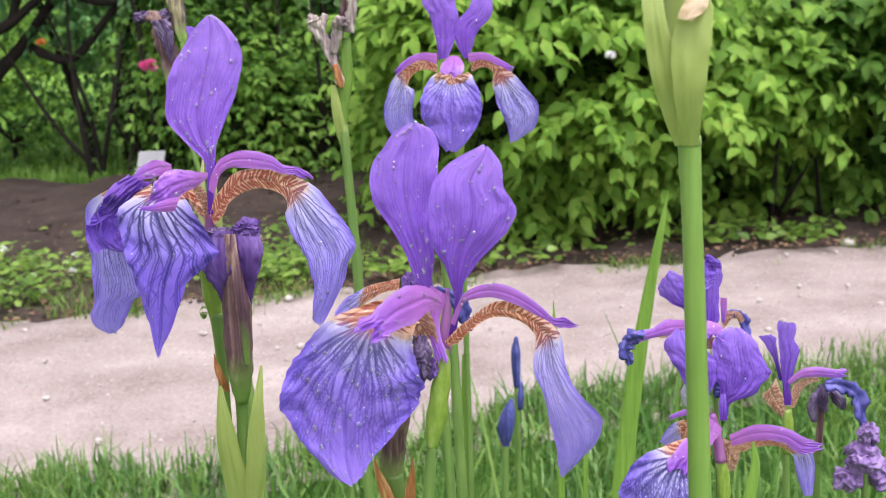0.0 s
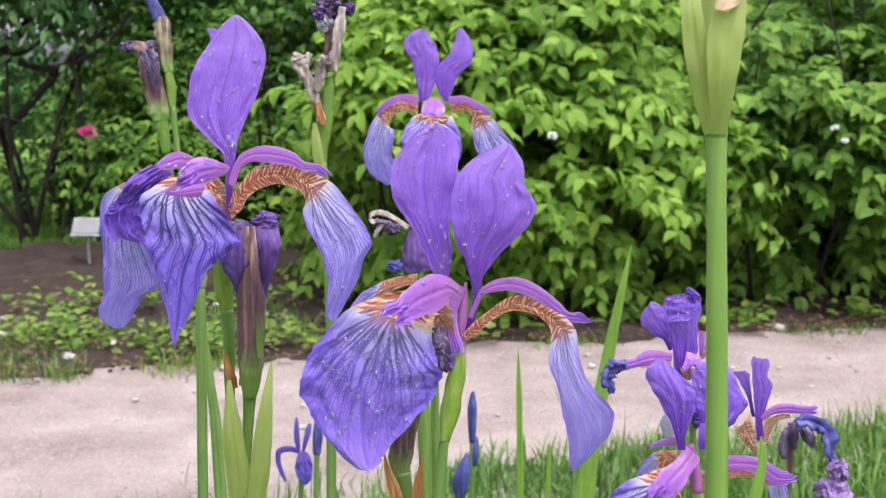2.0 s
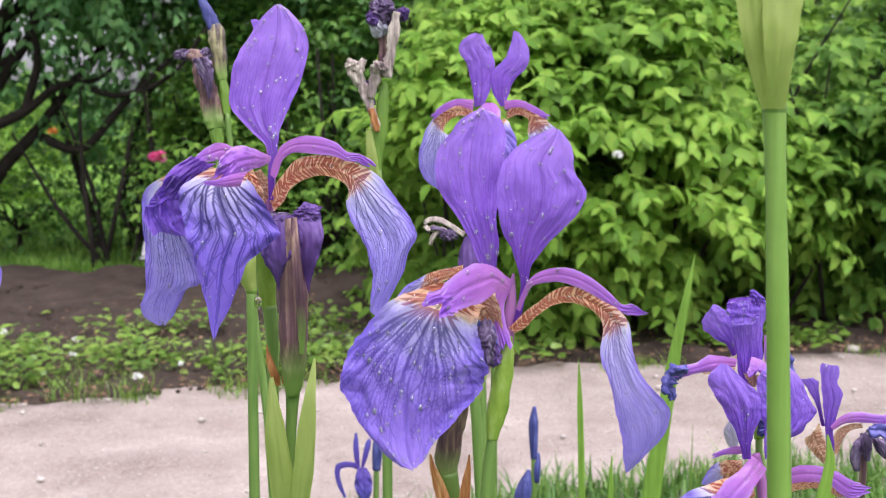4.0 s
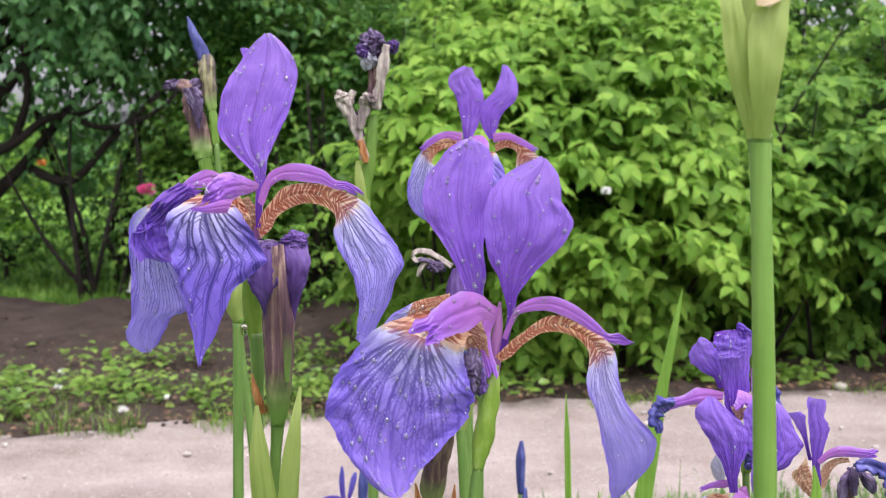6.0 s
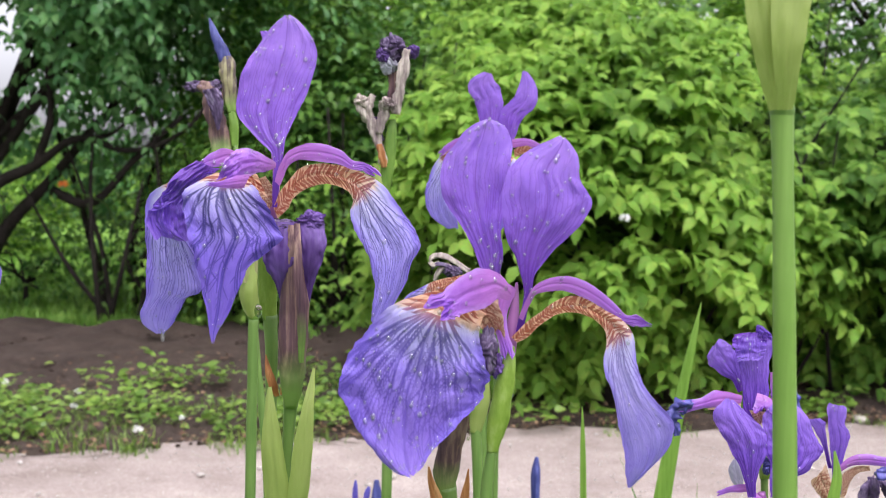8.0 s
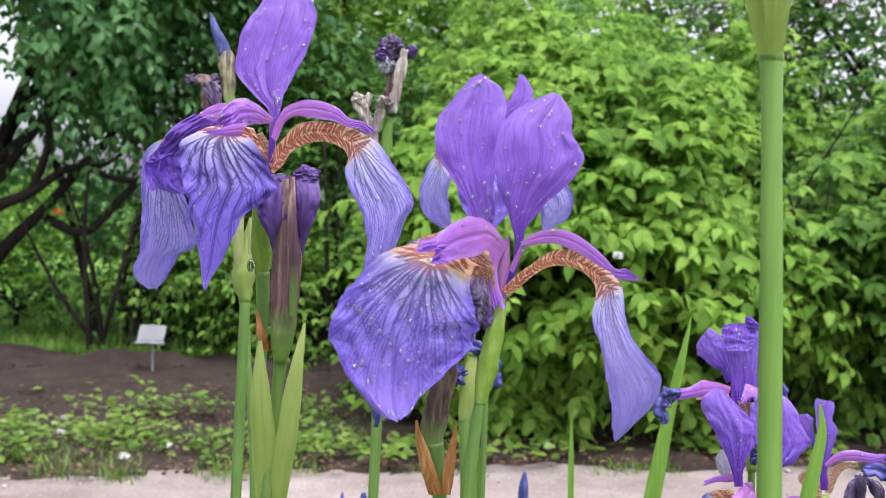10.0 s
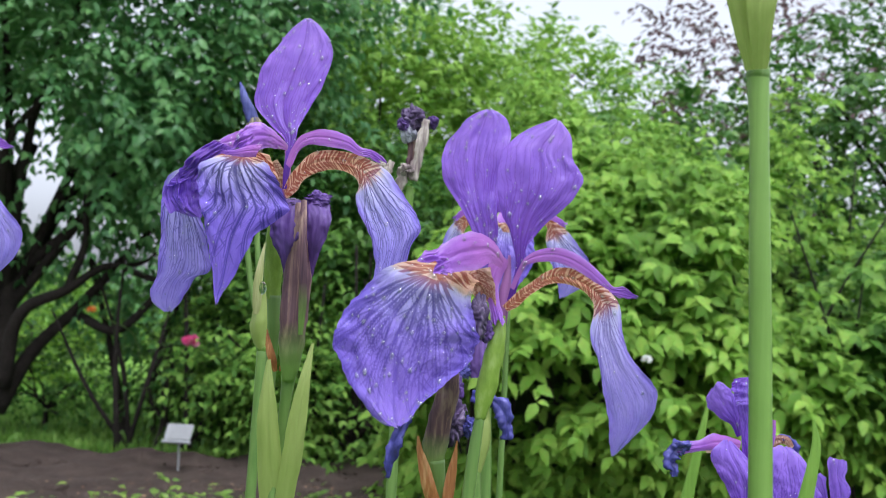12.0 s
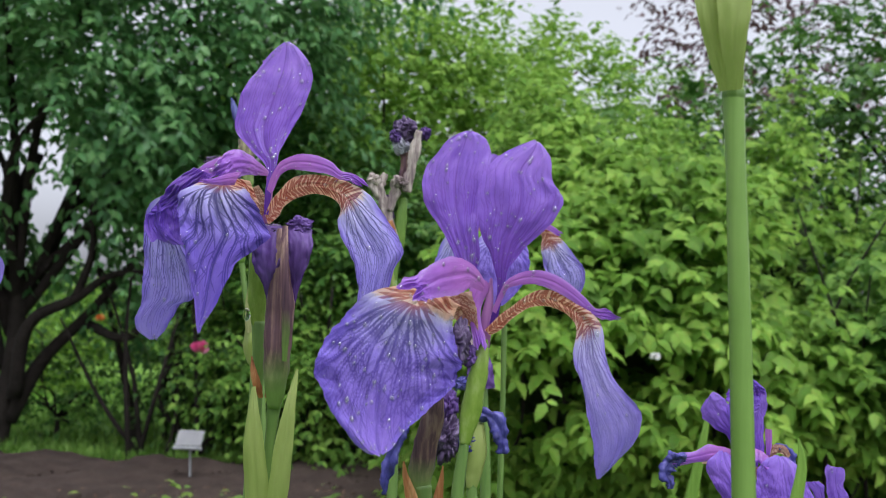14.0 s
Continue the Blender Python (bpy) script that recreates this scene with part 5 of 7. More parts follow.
petal("style_arm", [(-0.00, -0.20, 1.30, 0.24, -0), (-0.02, -0.80, 0.96, 0.51, -0), (-0.08, -1.10, 0.61, 0.49, -4), (-0.14, -1.20, 0.36, 0.16, -5)], M_STYLE, iris_c, cup=0.12, drops=3, seed=46)
petal("haft", [(-0.06, -1.00, 0.58, 0.59, -3), (-0.07, -1.30, 0.34, 0.77, -2), (-0.07, -1.40, 0.07, 0.47, -2)], M_HAFT, iris_c, cup=0.1, seed=49)
petal("style_arm", [(-0.76, -0.30, 1.21, 0.25, 97), (-1.48, -0.40, 1.35, 0.16, 89), (-2.21, -0.40, 1.04, 0.16, 102), (-2.63, -0.40, 0.70, 0.09, 112)], M_STYLE, iris_c, cup=0.12, seed=47)
petal("style_arm", [(0.72, -0.30, 1.19, 0.22, 90), (1.40, -0.40, 1.27, 0.17, 90), (2.14, -0.40, 0.96, 0.15, 68), (2.69, -0.40, 0.65, 0.10, 56)], M_STYLE, iris_c, cup=0.12, seed=48)
stalk("ovary", [(-0.00, 0.20, -0.00), (0.05, 0.20, -0.70), (0.08, 0.20, -1.82), (0.11, 0.20, -2.94), (0.14, 0.20, -3.64)], [0.22, 0.27, 0.29, 0.25, 0.15], M_OVARY, iris_c, ribs=0.15)
stalk("stem", [(0.14, 0.20, -3.50), (0.18, 0.20, -6.64), (0.19, 0.20, -11.00), (0.19, 0.20, -60.68)], [0.130, 0.130, 0.144, 0.159], M_STEM, iris_c)
tagged(iris_c, "violet iris bloom standing behind the front flowers", "iris", "iris flowers")

wilt_c = holder("withered_iris", (-0.0068, 0.7000, 0.5470))
petal("withered_petal", [(0.02, 0.00, 1.12, 0.27, 5), (0.07, -0.20, 0.03, 0.61, -1), (0.17, -0.20, -0.87, 0.64, 5)], M_WILTPURPLE, wilt_c, cup=0.4, ruffle=0.3, seed=51)
crumple("withered_tip", (-0.82, 0.00, -0.68), (0.43, 0.38, 0.32), M_WILTBLUE, wilt_c, seed=7)
crumple("withered_tip", (-1.04, 0.00, 1.16), (0.43, 0.35, 0.27), M_WILT, wilt_c, seed=8)
stalk("dry_petal", [(-2.09, 0.00, 1.67), (-1.95, 0.00, 1.83), (-1.57, -0.10, 1.89), (-1.14, -0.10, 1.78), (-0.71, 0.00, 1.49), (-0.25, 0.00, 1.18)], [0.083, 0.111, 0.111, 0.111, 0.111, 0.111], M_BEIGE, wilt_c, ribs=0.3)
stalk("dry_petal", [(-1.86, 0.00, 0.74), (-1.69, -0.10, 1.07), (-1.42, -0.10, 1.40), (-1.20, -0.10, 1.45), (-1.04, 0.00, 1.22)], [0.083, 0.111, 0.097, 0.083, 0.083], M_BEIGE, wilt_c, ribs=0.3)
stalk("dry_petal", [(-1.96, 0.00, 1.34), (-1.63, -0.20, 1.52), (-1.25, -0.20, 1.41), (-0.88, -0.10, 1.07)], [0.083, 0.083, 0.083, 0.083], M_WILT, wilt_c, ribs=0.3)
stalk("dry_petal", [(-2.09, 0.00, 1.61), (-1.90, -0.10, 1.46), (-1.63, -0.10, 1.57)], [0.083, 0.097, 0.083], M_BEIGE, wilt_c, ribs=0.3)
stalk("stem", [(0.19, 0.00, -0.83), (0.38, 0.00, -3.34), (0.60, 0.00, -9.05), (0.74, 0.00, -54.70)], [0.250, 0.250, 0.250, 0.275], M_STEM, wilt_c)
tagged(wilt_c, "shrivelled purple and beige iris flower on a green stalk", "iris", "withered irises")

wilt_d = holder("withered_iris", (-0.0456, 0.72, 0.6121))
crumple("withered_tip", (-0.25, 0.00, 5.10), (0.60, 0.60, 0.63), M_WILT, wilt_d, seed=9, wrinkle=0.5)
crumple("withered_tip", (-0.40, -0.20, 4.31), (0.41, 0.41, 0.51), M_WILTPALE, wilt_d, seed=30, wrinkle=0.4)
crumple("withered_tip", (-0.66, -0.40, 4.75), (0.31, 0.31, 0.36), M_WILTPURPLE, wilt_d, seed=31, wrinkle=0.45)
crumple("withered_tip", (0.73, 0.00, 5.00), (0.31, 0.31, 0.31), M_WILTPURPLE, wilt_d, seed=29, wrinkle=0.45)
stalk("dry_petal", [(0.46, -0.30, 5.08), (0.32, -0.30, 4.37), (0.22, -0.30, 3.55), (0.07, -0.30, 2.84), (-0.08, -0.30, 2.01)], [0.145, 0.205, 0.205, 0.205, 0.169], M_BEIGE, wilt_d, ribs=0.35)
stalk("dry_petal", [(-0.26, 0.00, 4.04), (-0.23, 0.00, 3.44), (-0.28, 0.00, 2.73), (-0.33, 0.00, 2.02)], [0.193, 0.169, 0.169, 0.169], M_BROWNSHEATH, wilt_d, ribs=0.35)
stalk("dry_petal", [(-1.64, -0.30, 2.51), (-1.37, -0.30, 1.86), (-1.10, -0.30, 1.28), (-0.81, -0.30, 0.57), (-0.60, -0.30, -0.38)], [0.289, 0.241, 0.193, 0.169, 0.169], M_BEIGE, wilt_d, ribs=0.4)
stalk("dry_petal", [(-1.12, -0.30, 2.91), (-1.24, -0.30, 2.67), (-1.40, -0.30, 2.36)], [0.120, 0.169, 0.169], M_BEIGE, wilt_d, ribs=0.3)
stalk("dry_petal", [(-0.32, -0.40, 2.70), (-0.55, -0.40, 2.35), (-0.69, -0.40, 1.75), (-0.80, -0.40, 1.04)], [0.241, 0.241, 0.169, 0.145], M_BEIGE, wilt_d, ribs=0.4)
stalk("dry_petal", [(-0.95, 0.00, 1.89), (-0.91, 0.00, 1.29), (-0.85, 0.00, 0.70)], [0.169, 0.169, 0.145], M_WILT, wilt_d, ribs=0.4)
stalk("dry_petal", [(-0.79, -0.40, 0.57), (-0.66, -0.40, -0.02), (-0.54, -0.40, -0.55)], [0.120, 0.157, 0.120], M_DRYBRACT, wilt_d, ribs=0.3)
crumple("dry_petal", (-1.70, -0.40, 2.58), (0.31, 0.31, 0.31), M_BEIGE, wilt_d, seed=11)
crumple("dry_petal", (-0.40, -0.50, 2.48), (0.36, 0.31, 0.31), M_BEIGE, wilt_d, seed=12)
stalk("seed_pod", [(-0.24, 0.00, 1.76), (-0.29, 0.00, 0.80), (-0.42, 0.00, -0.30), (-0.57, 0.00, -1.54), (-0.67, 0.00, -2.79)], [0.18, 0.27, 0.29, 0.27, 0.2], M_POD, wilt_d, ribs=0.14)
petal("spathe", [(-0.93, -0.30, -0.42, 0.11, -1), (-0.87, -0.30, -1.38, 0.24, -1), (-0.76, -0.20, -2.29, 0.28, -15), (-0.55, 0.00, -3.35, 0.27, -1)], M_SPATHE, wilt_d, cup=0.3, seed=54)
stalk("stem", [(-0.61, 0.00, -2.37), (-0.46, 0.00, -5.89), (-0.31, 0.00, -9.34), (-0.34, 0.00, -20.06), (-0.35, 0.00, -61.21)], [0.224, 0.224, 0.252, 0.252, 0.278], M_STEM, wilt_d)
tagged(wilt_d, "faded iris stalk with a crumpled purple tip and green seed pod", "iris", "withered irises")

bud_e = holder("iris_bud", (-0.1238, 0.7, 0.6038))
crumple("withered_tip", (-1.50, 0.00, 3.92), (0.44, 0.26, 0.26), M_WILT, bud_e, seed=14)
crumple("withered_tip", (-0.55, 0.00, 3.94), (0.39, 0.26, 0.26), M_WILT, bud_e, seed=24)
stalk("sheath", [(-1.25, 0.00, 4.01), (-0.78, 0.00, 3.73), (-0.57, 0.00, 2.93), (-0.37, 0.00, 2.01), (-0.21, 0.00, 1.09), (-0.13, 0.00, 0.52)], [0.209, 0.348, 0.418, 0.418, 0.418, 0.348], M_BROWNSHEATH, bud_e, ribs=0.2)
petal("withered_petal", [(-0.57, -0.60, 3.77, 0.40, -3), (-0.37, -0.60, 3.27, 0.38, 5), (-0.25, -0.60, 2.50, 0.21, 17), (-0.22, -0.60, 1.90, 0.06, 27)], M_WILT, bud_e, cup=0.4, ruffle=0.4, seed=63)
stalk("bud", [(-0.79, 0.00, 7.06), (-0.58, 0.00, 6.47), (-0.35, 0.00, 5.91), (-0.11, 0.00, 5.40), (0.05, 0.00, 4.89)], [0.035, 0.162, 0.244, 0.278, 0.255], M_BLUEBUD, bud_e, ribs=0.14)
stalk("bud_sheath", [(-0.15, 0.00, 5.57), (0.03, 0.00, 5.00), (0.14, 0.00, 4.32), (0.19, 0.00, 3.52), (0.27, 0.00, 2.72)], [0.162, 0.313, 0.336, 0.290, 0.174], M_BUDBASE, bud_e, ribs=0.2)
stalk("seed_pod", [(0.29, 0.00, 2.77), (0.34, 0.00, 2.37), (0.39, 0.00, 1.80), (0.44, 0.00, 1.11)], [0.162, 0.220, 0.197, 0.151], M_POD, bud_e, ribs=0.14)
stalk("seed_pod", [(-0.17, 0.00, 0.86), (-0.08, 0.00, 0.29), (0.00, 0.00, -0.29), (0.07, 0.00, -0.98)], [0.302, 0.302, 0.255, 0.174], M_POD, bud_e, ribs=0.14)
stalk("stem", [(0.44, 0.00, 1.22), (0.58, 0.00, -0.74), (0.88, 0.00, -3.06), (1.25, 0.00, -5.99), (1.45, 0.00, -60.38)], [0.139, 0.139, 0.139, 0.151, 0.174], M_STEM, bud_e)
stalk("stem", [(0.07, 0.00, -0.75), (0.35, 0.00, -2.49), (0.77, 0.00, -4.24), (1.19, 0.00, -6.58), (1.39, 0.00, -60.38)], [0.139, 0.139, 0.139, 0.151, 0.174], M_STEM, bud_e)
tagged(bud_e, "furled dark blue iris bud beside a withered brown one", "iris bud", "iris buds")

bud_h = holder("iris_bud", (-0.0891, 0.6000, 0.5494))
stalk("spathe", [(0.00, 0.00, -0.07), (-0.08, 0.00, 0.47), (-0.02, 0.00, 1.45), (0.10, 0.00, 2.4), (0.12, 0.00, 3.1)], [0.20, 0.36, 0.40, 0.24, 0.08], M_SPATHE, bud_h, ribs=0.1)
petal("dry_flap", [(-0.22, -0.30, 1.3, 0.16, 0), (-0.25, -0.38, 2.2, 0.19, 4), (-0.2, -0.32, 3.2, 0.13, 6), (-0.1, -0.2, 4.1, 0.03, 8)], M_DRYFLAP, bud_h, cup=0.4, ruffle=0.1, seed=181)
petal("dry_flap", [(0.2, -0.30, 1.6, 0.10, 0), (0.26, -0.36, 2.6, 0.13, -4), (0.32, -0.30, 3.6, 0.03, -6)], M_DRYFLAP, bud_h, cup=0.4, ruffle=0.1, seed=182)
stalk("joint", [(0.00, 0.00, -0.12), (0.00, 0.00, 0.0), (0.00, 0.00, 0.1)], [0.21, 0.235, 0.21], M_POD, bud_h)
stalk("stem", [(0.00, 0.00, 0.04), (-0.03, 0.00, -2.25), (-0.11, 0.00, -7.56), (-0.15, 0.00, -54.94)], [0.20, 0.20, 0.21, 0.243], M_STEM, bud_h)
tagged(bud_h, "pale green closed iris bud on a straight stalk", "iris bud", "iris buds")

bud_t = holder("iris_bud", (0.0573, 0.4000, 0.6183))
stalk("stem", [(-0.01, 0.00, 0.12), (0.05, 0.00, -1.01), (0.16, 0.00, -3.45), (0.35, 0.00, -8.28), (0.46, 0.00, -61.83)], [0.233, 0.208, 0.220, 0.245, 0.269], M_STEMCLOSE, bud_t)
stalk("joint", [(-0.00, 0.00, -0.08), (-0.00, 0.00, 0.00), (-0.01, 0.00, 0.08)], [0.227, 0.245, 0.239], M_STEM, bud_t)
stalk("bud", [(-0.01, 0.00, 0.04), (-0.09, 0.00, 0.77), (-0.13, 0.00, 1.58), (-0.12, 0.10, 2.51), (-0.12, 0.10, 3.31), (-0.12, 0.10, 3.99)], [0.220, 0.294, 0.355, 0.369, 0.271, 0.062], M_SPATHE, bud_t, ribs=0.04)
petal("spathe", [(-0.23, -0.40, 0.01, 0.12, -1), (-0.46, -0.75, 0.72, 0.21, -16), (-0.64, -0.95, 1.39, 0.25, -13), (-0.76, -1.00, 1.94, 0.24, -14), (-0.84, -1.00, 2.44, 0.21, -0), (-0.89, -0.80, 3.12, 0.18, -0), (-0.90, -0.40, 3.93, 0.07, -0)], M_SPATHE, bud_t, cup=0.1, ruffle=0.0, seed=71)
petal("spathe", [(-0.07, -0.50, 0.01, 0.15, -1), (-0.17, -0.95, 0.63, 0.22, 7), (-0.22, -1.15, 1.33, 0.31, -0), (-0.20, -1.15, 1.88, 0.35, -0), (-0.14, -1.10, 2.33, 0.33, 2), (-0.06, -1.00, 2.68, 0.26, -0), (0.03, -0.90, 3.01, 0.10, -0)], M_SPATHE, bud_t, cup=0.12, ruffle=0.0, seed=72)
petal("dry_tip", [(-0.35, -1.32, 2.40, 0.12, 5), (-0.21, -1.25, 2.56, 0.20, 3), (-0.08, -1.15, 2.73, 0.19, -0), (0.01, -1.00, 2.92, 0.08, -0)], M_TIP, bud_t, cup=0.2, ruffle=0.0, seed=74)
tagged(bud_t, "tall pale green iris bud on a thick smooth stalk", "iris bud", "iris buds")

iris_f = holder("iris", (0.1005, 0.5850, 0.5139))
petal("standard", [(-0.95, -0.40, 1.44, 0.08, 24), (-1.13, -0.48, 1.97, 0.20, 33), (-1.40, -0.56, 2.36, 0.39, 45), (-1.73, -0.64, 2.77, 0.50, 37), (-1.92, -0.72, 3.05, 0.41, 41), (-1.95, -0.80, 3.26, 0.18, 52)], M_STANDARD_DEEP, iris_f, cup=0.25, ruffle=0.15, drops=9, exact=True, seed=81)
petal("standard", [(-0.47, -0.20, 0.21, 0.18, 0), (-0.40, -0.17, 0.86, 0.35, 0), (-0.36, -0.14, 1.40, 0.48, 0), (-0.39, -0.11, 1.96, 0.54, 3), (-0.43, -0.09, 2.49, 0.61, 3), (-0.47, -0.06, 3.06, 0.67, 5), (-0.50, -0.03, 3.39, 0.67, 4), (-0.49, 0.00, 3.47, 0.60, 9)], M_STANDARD_DEEP, iris_f, cup=0.12, ruffle=0.1, drops=12, exact=True, seed=82)
petal("folded_rim", [(-0.58, -0.25, 3.50, 0.63, 4), (-0.63, -0.37, 3.36, 0.61, 5), (-0.68, -0.50, 3.03, 0.56, 5), (-0.70, -0.55, 2.72, 0.48, 6), (-0.73, -0.60, 2.59, 0.37, 5)], M_STANDARD_DEEP, iris_f, cup=0.25, ruffle=0.15, drops=9, exact=True, seed=181)
petal("folded_petal", [(-0.14, -0.40, 3.33, 0.24, -6), (-0.17, -0.40, 3.58, 0.28, -12), (-0.26, -0.40, 3.73, 0.20, -18), (-0.32, -0.40, 3.85, 0.08, -13)], M_FOLD, iris_f, cup=0.4, ruffle=0.2, exact=True, seed=83)
petal("style_arm", [(-0.88, -0.30, 1.11, 0.17, -104), (-1.40, -0.50, 1.19, 0.24, -88), (-1.88, -0.70, 1.20, 0.31, -84), (-2.35, -0.86, 1.08, 0.20, -74), (-2.77, -0.98, 1.01, 0.20, -81), (-3.11, -1.10, 0.97, 0.18, -73)], M_STYLE, iris_f, cup=0.35, drops=6, exact=True, seed=84)
petal("haft", [(-0.93, -0.40, 0.84, 0.17, -101), (-1.62, -0.60, 0.89, 0.10, -74), (-2.17, -0.80, 0.89, 0.07, -69)], M_HAFT, iris_f, cup=0.2, exact=True, seed=85)
petal("haft", [(-0.38, -0.70, 0.82, 0.28, -4), (-0.35, -0.70, 0.59, 0.21, -10), (-0.31, -0.70, 0.34, 0.08, -6)], M_HAFT, iris_f, cup=0.3, exact=True, seed=86)
petal("style_arm", [(-0.21, -0.80, 1.40, 0.23, -19), (-0.19, -0.95, 1.23, 0.33, -7), (-0.26, -1.10, 0.97, 0.34, -5)], M_STYLE, iris_f, cup=0.2, drops=5, exact=True, seed=87)
petal("style_arm", [(0.34, 0.10, 2.07, 0.12, -8), (0.35, 0.10, 1.52, 0.13, -33), (0.34, 0.10, 1.14, 0.05, -15)], M_STYLE, iris_f, cup=0.2, exact=True, seed=89)
stalk("withered_fall", [(-2.76, -1.10, 1.04), (-3.12, -1.10, 1.03), (-3.38, -1.10, 0.85), (-3.47, -1.10, 0.51), (-3.30, -1.10, 0.16), (-3.28, -1.10, -0.05)], [0.133, 0.178, 0.170, 0.155, 0.133, 0.074], M_WILTBLUE, iris_f, ribs=0.6)
petal("haft", [(0.33, 0.20, 1.06, 0.29, -86), (0.66, 0.20, 1.37, 0.16, -76), (0.91, 0.20, 1.33, 0.16, -99), (1.08, 0.20, 1.08, 0.12, -132)], M_HAFT, iris_f, cup=0.2, exact=True, seed=88)
stalk("withered_fall", [(0.50, 0.30, 1.36), (0.80, 0.30, 1.43), (1.04, 0.30, 1.25), (1.20, 0.30, 0.92), (1.30, 0.30, 0.57), (1.24, 0.30, 0.37)], [0.06, 0.09, 0.11, 0.12, 0.1, 0.05], M_WILTBLUE, iris_f, ribs=0.6)
stalk("ovary", [(0.08, 0.30, -0.08), (0.15, 0.40, -0.87), (0.24, 0.50, -1.92)], [0.195, 0.195, 0.183], M_OVARY, iris_f, ribs=0.15)
stalk("stem", [(0.23, 0.50, -1.66), (0.33, 0.50, -3.98), (0.43, 0.50, -6.07), (0.50, 0.50, -51.39)], [0.134, 0.134, 0.147, 0.161], M_STEM, iris_f)
tagged(iris_f, "purple iris bloom past its best with a curled blue fall", "iris", "iris flowers")

iris_g = holder("iris", (0.1000, 0.5700, 0.4788))
petal("standard", [(-0.70, -0.40, 1.54, 0.15, 2), (-0.76, -0.36, 2.08, 0.20, -5), (-0.79, -0.31, 2.50, 0.32, -5), (-0.80, -0.27, 2.87, 0.51, -4), (-0.87, -0.22, 3.30, 0.68, -2), (-1.00, -0.18, 3.65, 0.79, -4), (-1.17, -0.13, 3.98, 0.83, -6), (-1.34, -0.09, 4.28, 0.73, -7), (-1.45, -0.04, 4.60, 0.48, -10), (-1.50, 0.00, 4.89, 0.15, -9)], M_STANDARD_DEEP, iris_g, cup=0.2, ruffle=0.1, drops=12, exact=True, seed=91)
petal("standard", [(0.13, -0.20, 1.60, 0.12, 2), (0.18, -0.10, 2.10, 0.21, -12), (0.53, 0.00, 2.44, 0.60, -14), (0.75, 0.10, 2.85, 0.90, -11), (0.77, 0.20, 3.26, 1.01, -12), (0.72, 0.28, 3.70, 0.96, -13), (0.65, 0.35, 4.18, 0.79, -11), (0.64, 0.42, 4.52, 0.52, -9), (0.59, 0.50, 4.72, 0.20, -7)], M_STANDARD_DEEP, iris_g, cup=0.2, ruffle=0.1, drops=12, exact=True, seed=92)
petal("standard", [(-0.03, -0.80, 1.69, 0.13, 2), (-0.05, -0.80, 2.06, 0.15, 2), (-0.07, -0.80, 2.43, 0.13, 2), (-0.06, -0.80, 2.69, 0.09, -4)], M_STANDARD_DEEP, iris_g, cup=0.2, exact=True, seed=93)
petal("withered_petal", [(-1.08, 0.80, 2.56, 0.05, 2), (-1.07, 0.72, 2.25, 0.22, -7), (-1.0, 0.66, 1.9, 0.24, -6), (-0.93, 0.62, 1.6, 0.12, 10)], M_WILTPALE, iris_g, cup=0.4, ruffle=0.2, exact=True, seed=116)
petal("style_arm", [(-0.70, 0.00, 1.76, 0.13, -80), (-1.00, 0.00, 1.73, 0.15, -79), (-1.37, 0.00, 1.68, 0.11, -75), (-1.76, 0.00, 1.53, 0.07, -72)], M_STYLE, iris_g, cup=0.3, exact=True, seed=117)
petal("style_arm", [(-0.21, -0.20, 1.37, 0.38, -39), (-0.65, -0.60, 0.98, 0.37, -27), (-1.24, -1.00, 0.53, 0.51, -26), (-1.62, -1.20, 0.02, 0.41, -27)], M_STYLE, iris_g, cup=0.12, drops=10, seed=94)
petal("fall", [(-0.37, 0.00, 0.38, 0.39, -71), (-1.19, -0.60, 0.41, 0.59, -31), (-1.67, -1.00, 0.06, 1.04, -27), (-2.12, -1.30, -0.51, 1.41, -18), (-2.37, -1.50, -1.30, 1.49, -14), (-2.50, -1.60, -2.10, 0.89, -11)], M_FALL_SIGNAL, iris_g, cup=0.15, haft=1.8, drops=14, seed=95)
petal("fall", [(-0.62, 0.50, 0.96, 0.25, -89), (-1.40, 0.80, 0.62, 0.38, -82), (-1.82, 1.00, 0.02, 0.25, -41)], M_FALL, iris_g, cup=0.2, haft=0.9, seed=96)
petal("fall", [(0.41, 0.00, 0.18, 0.20, 109), (1.39, 0.00, 0.49, 0.21, 100), (2.13, 0.00, 0.50, 0.19, 92), (2.92, 0.00, 0.17, 0.33, 27), (3.21, 0.00, -0.86, 0.32, 10), (3.32, 0.00, -1.67, 0.15, -1)], M_FALL, iris_g, cup=0.2, haft=3, drops=4, seed=97)
petal("style_arm", [(0.37, -0.20, 0.65, 0.22, 99), (1.31, -0.30, 0.98, 0.31, 92), (2.32, -0.30, 0.84, 0.28, 80), (3.11, -0.30, 0.38, 0.28, 67), (3.52, -0.30, 0.39, 0.10, 64)], M_STYLE, iris_g, cup=0.12, drops=6, seed=98)
petal("haft", [(0.46, 0.10, 0.52, 0.33, -35), (0.45, 0.10, -0.23, 0.31, -13), (0.46, 0.20, -0.70, 0.15, -1)], M_HAFT, iris_g, cup=0.3, seed=99)
stalk("column", [(-0.26, 0.10, 1.57), (-0.09, 0.10, 0.83), (0.09, 0.10, -0.28)], [0.140, 0.187, 0.210], M_COLUMN, iris_g)
stalk("ovary", [(0.12, 0.20, -0.19), (0.20, 0.20, -0.94), (0.25, 0.20, -1.95), (0.29, 0.20, -2.71)], [0.211, 0.234, 0.211, 0.164], M_OVARY, iris_g, ribs=0.15)
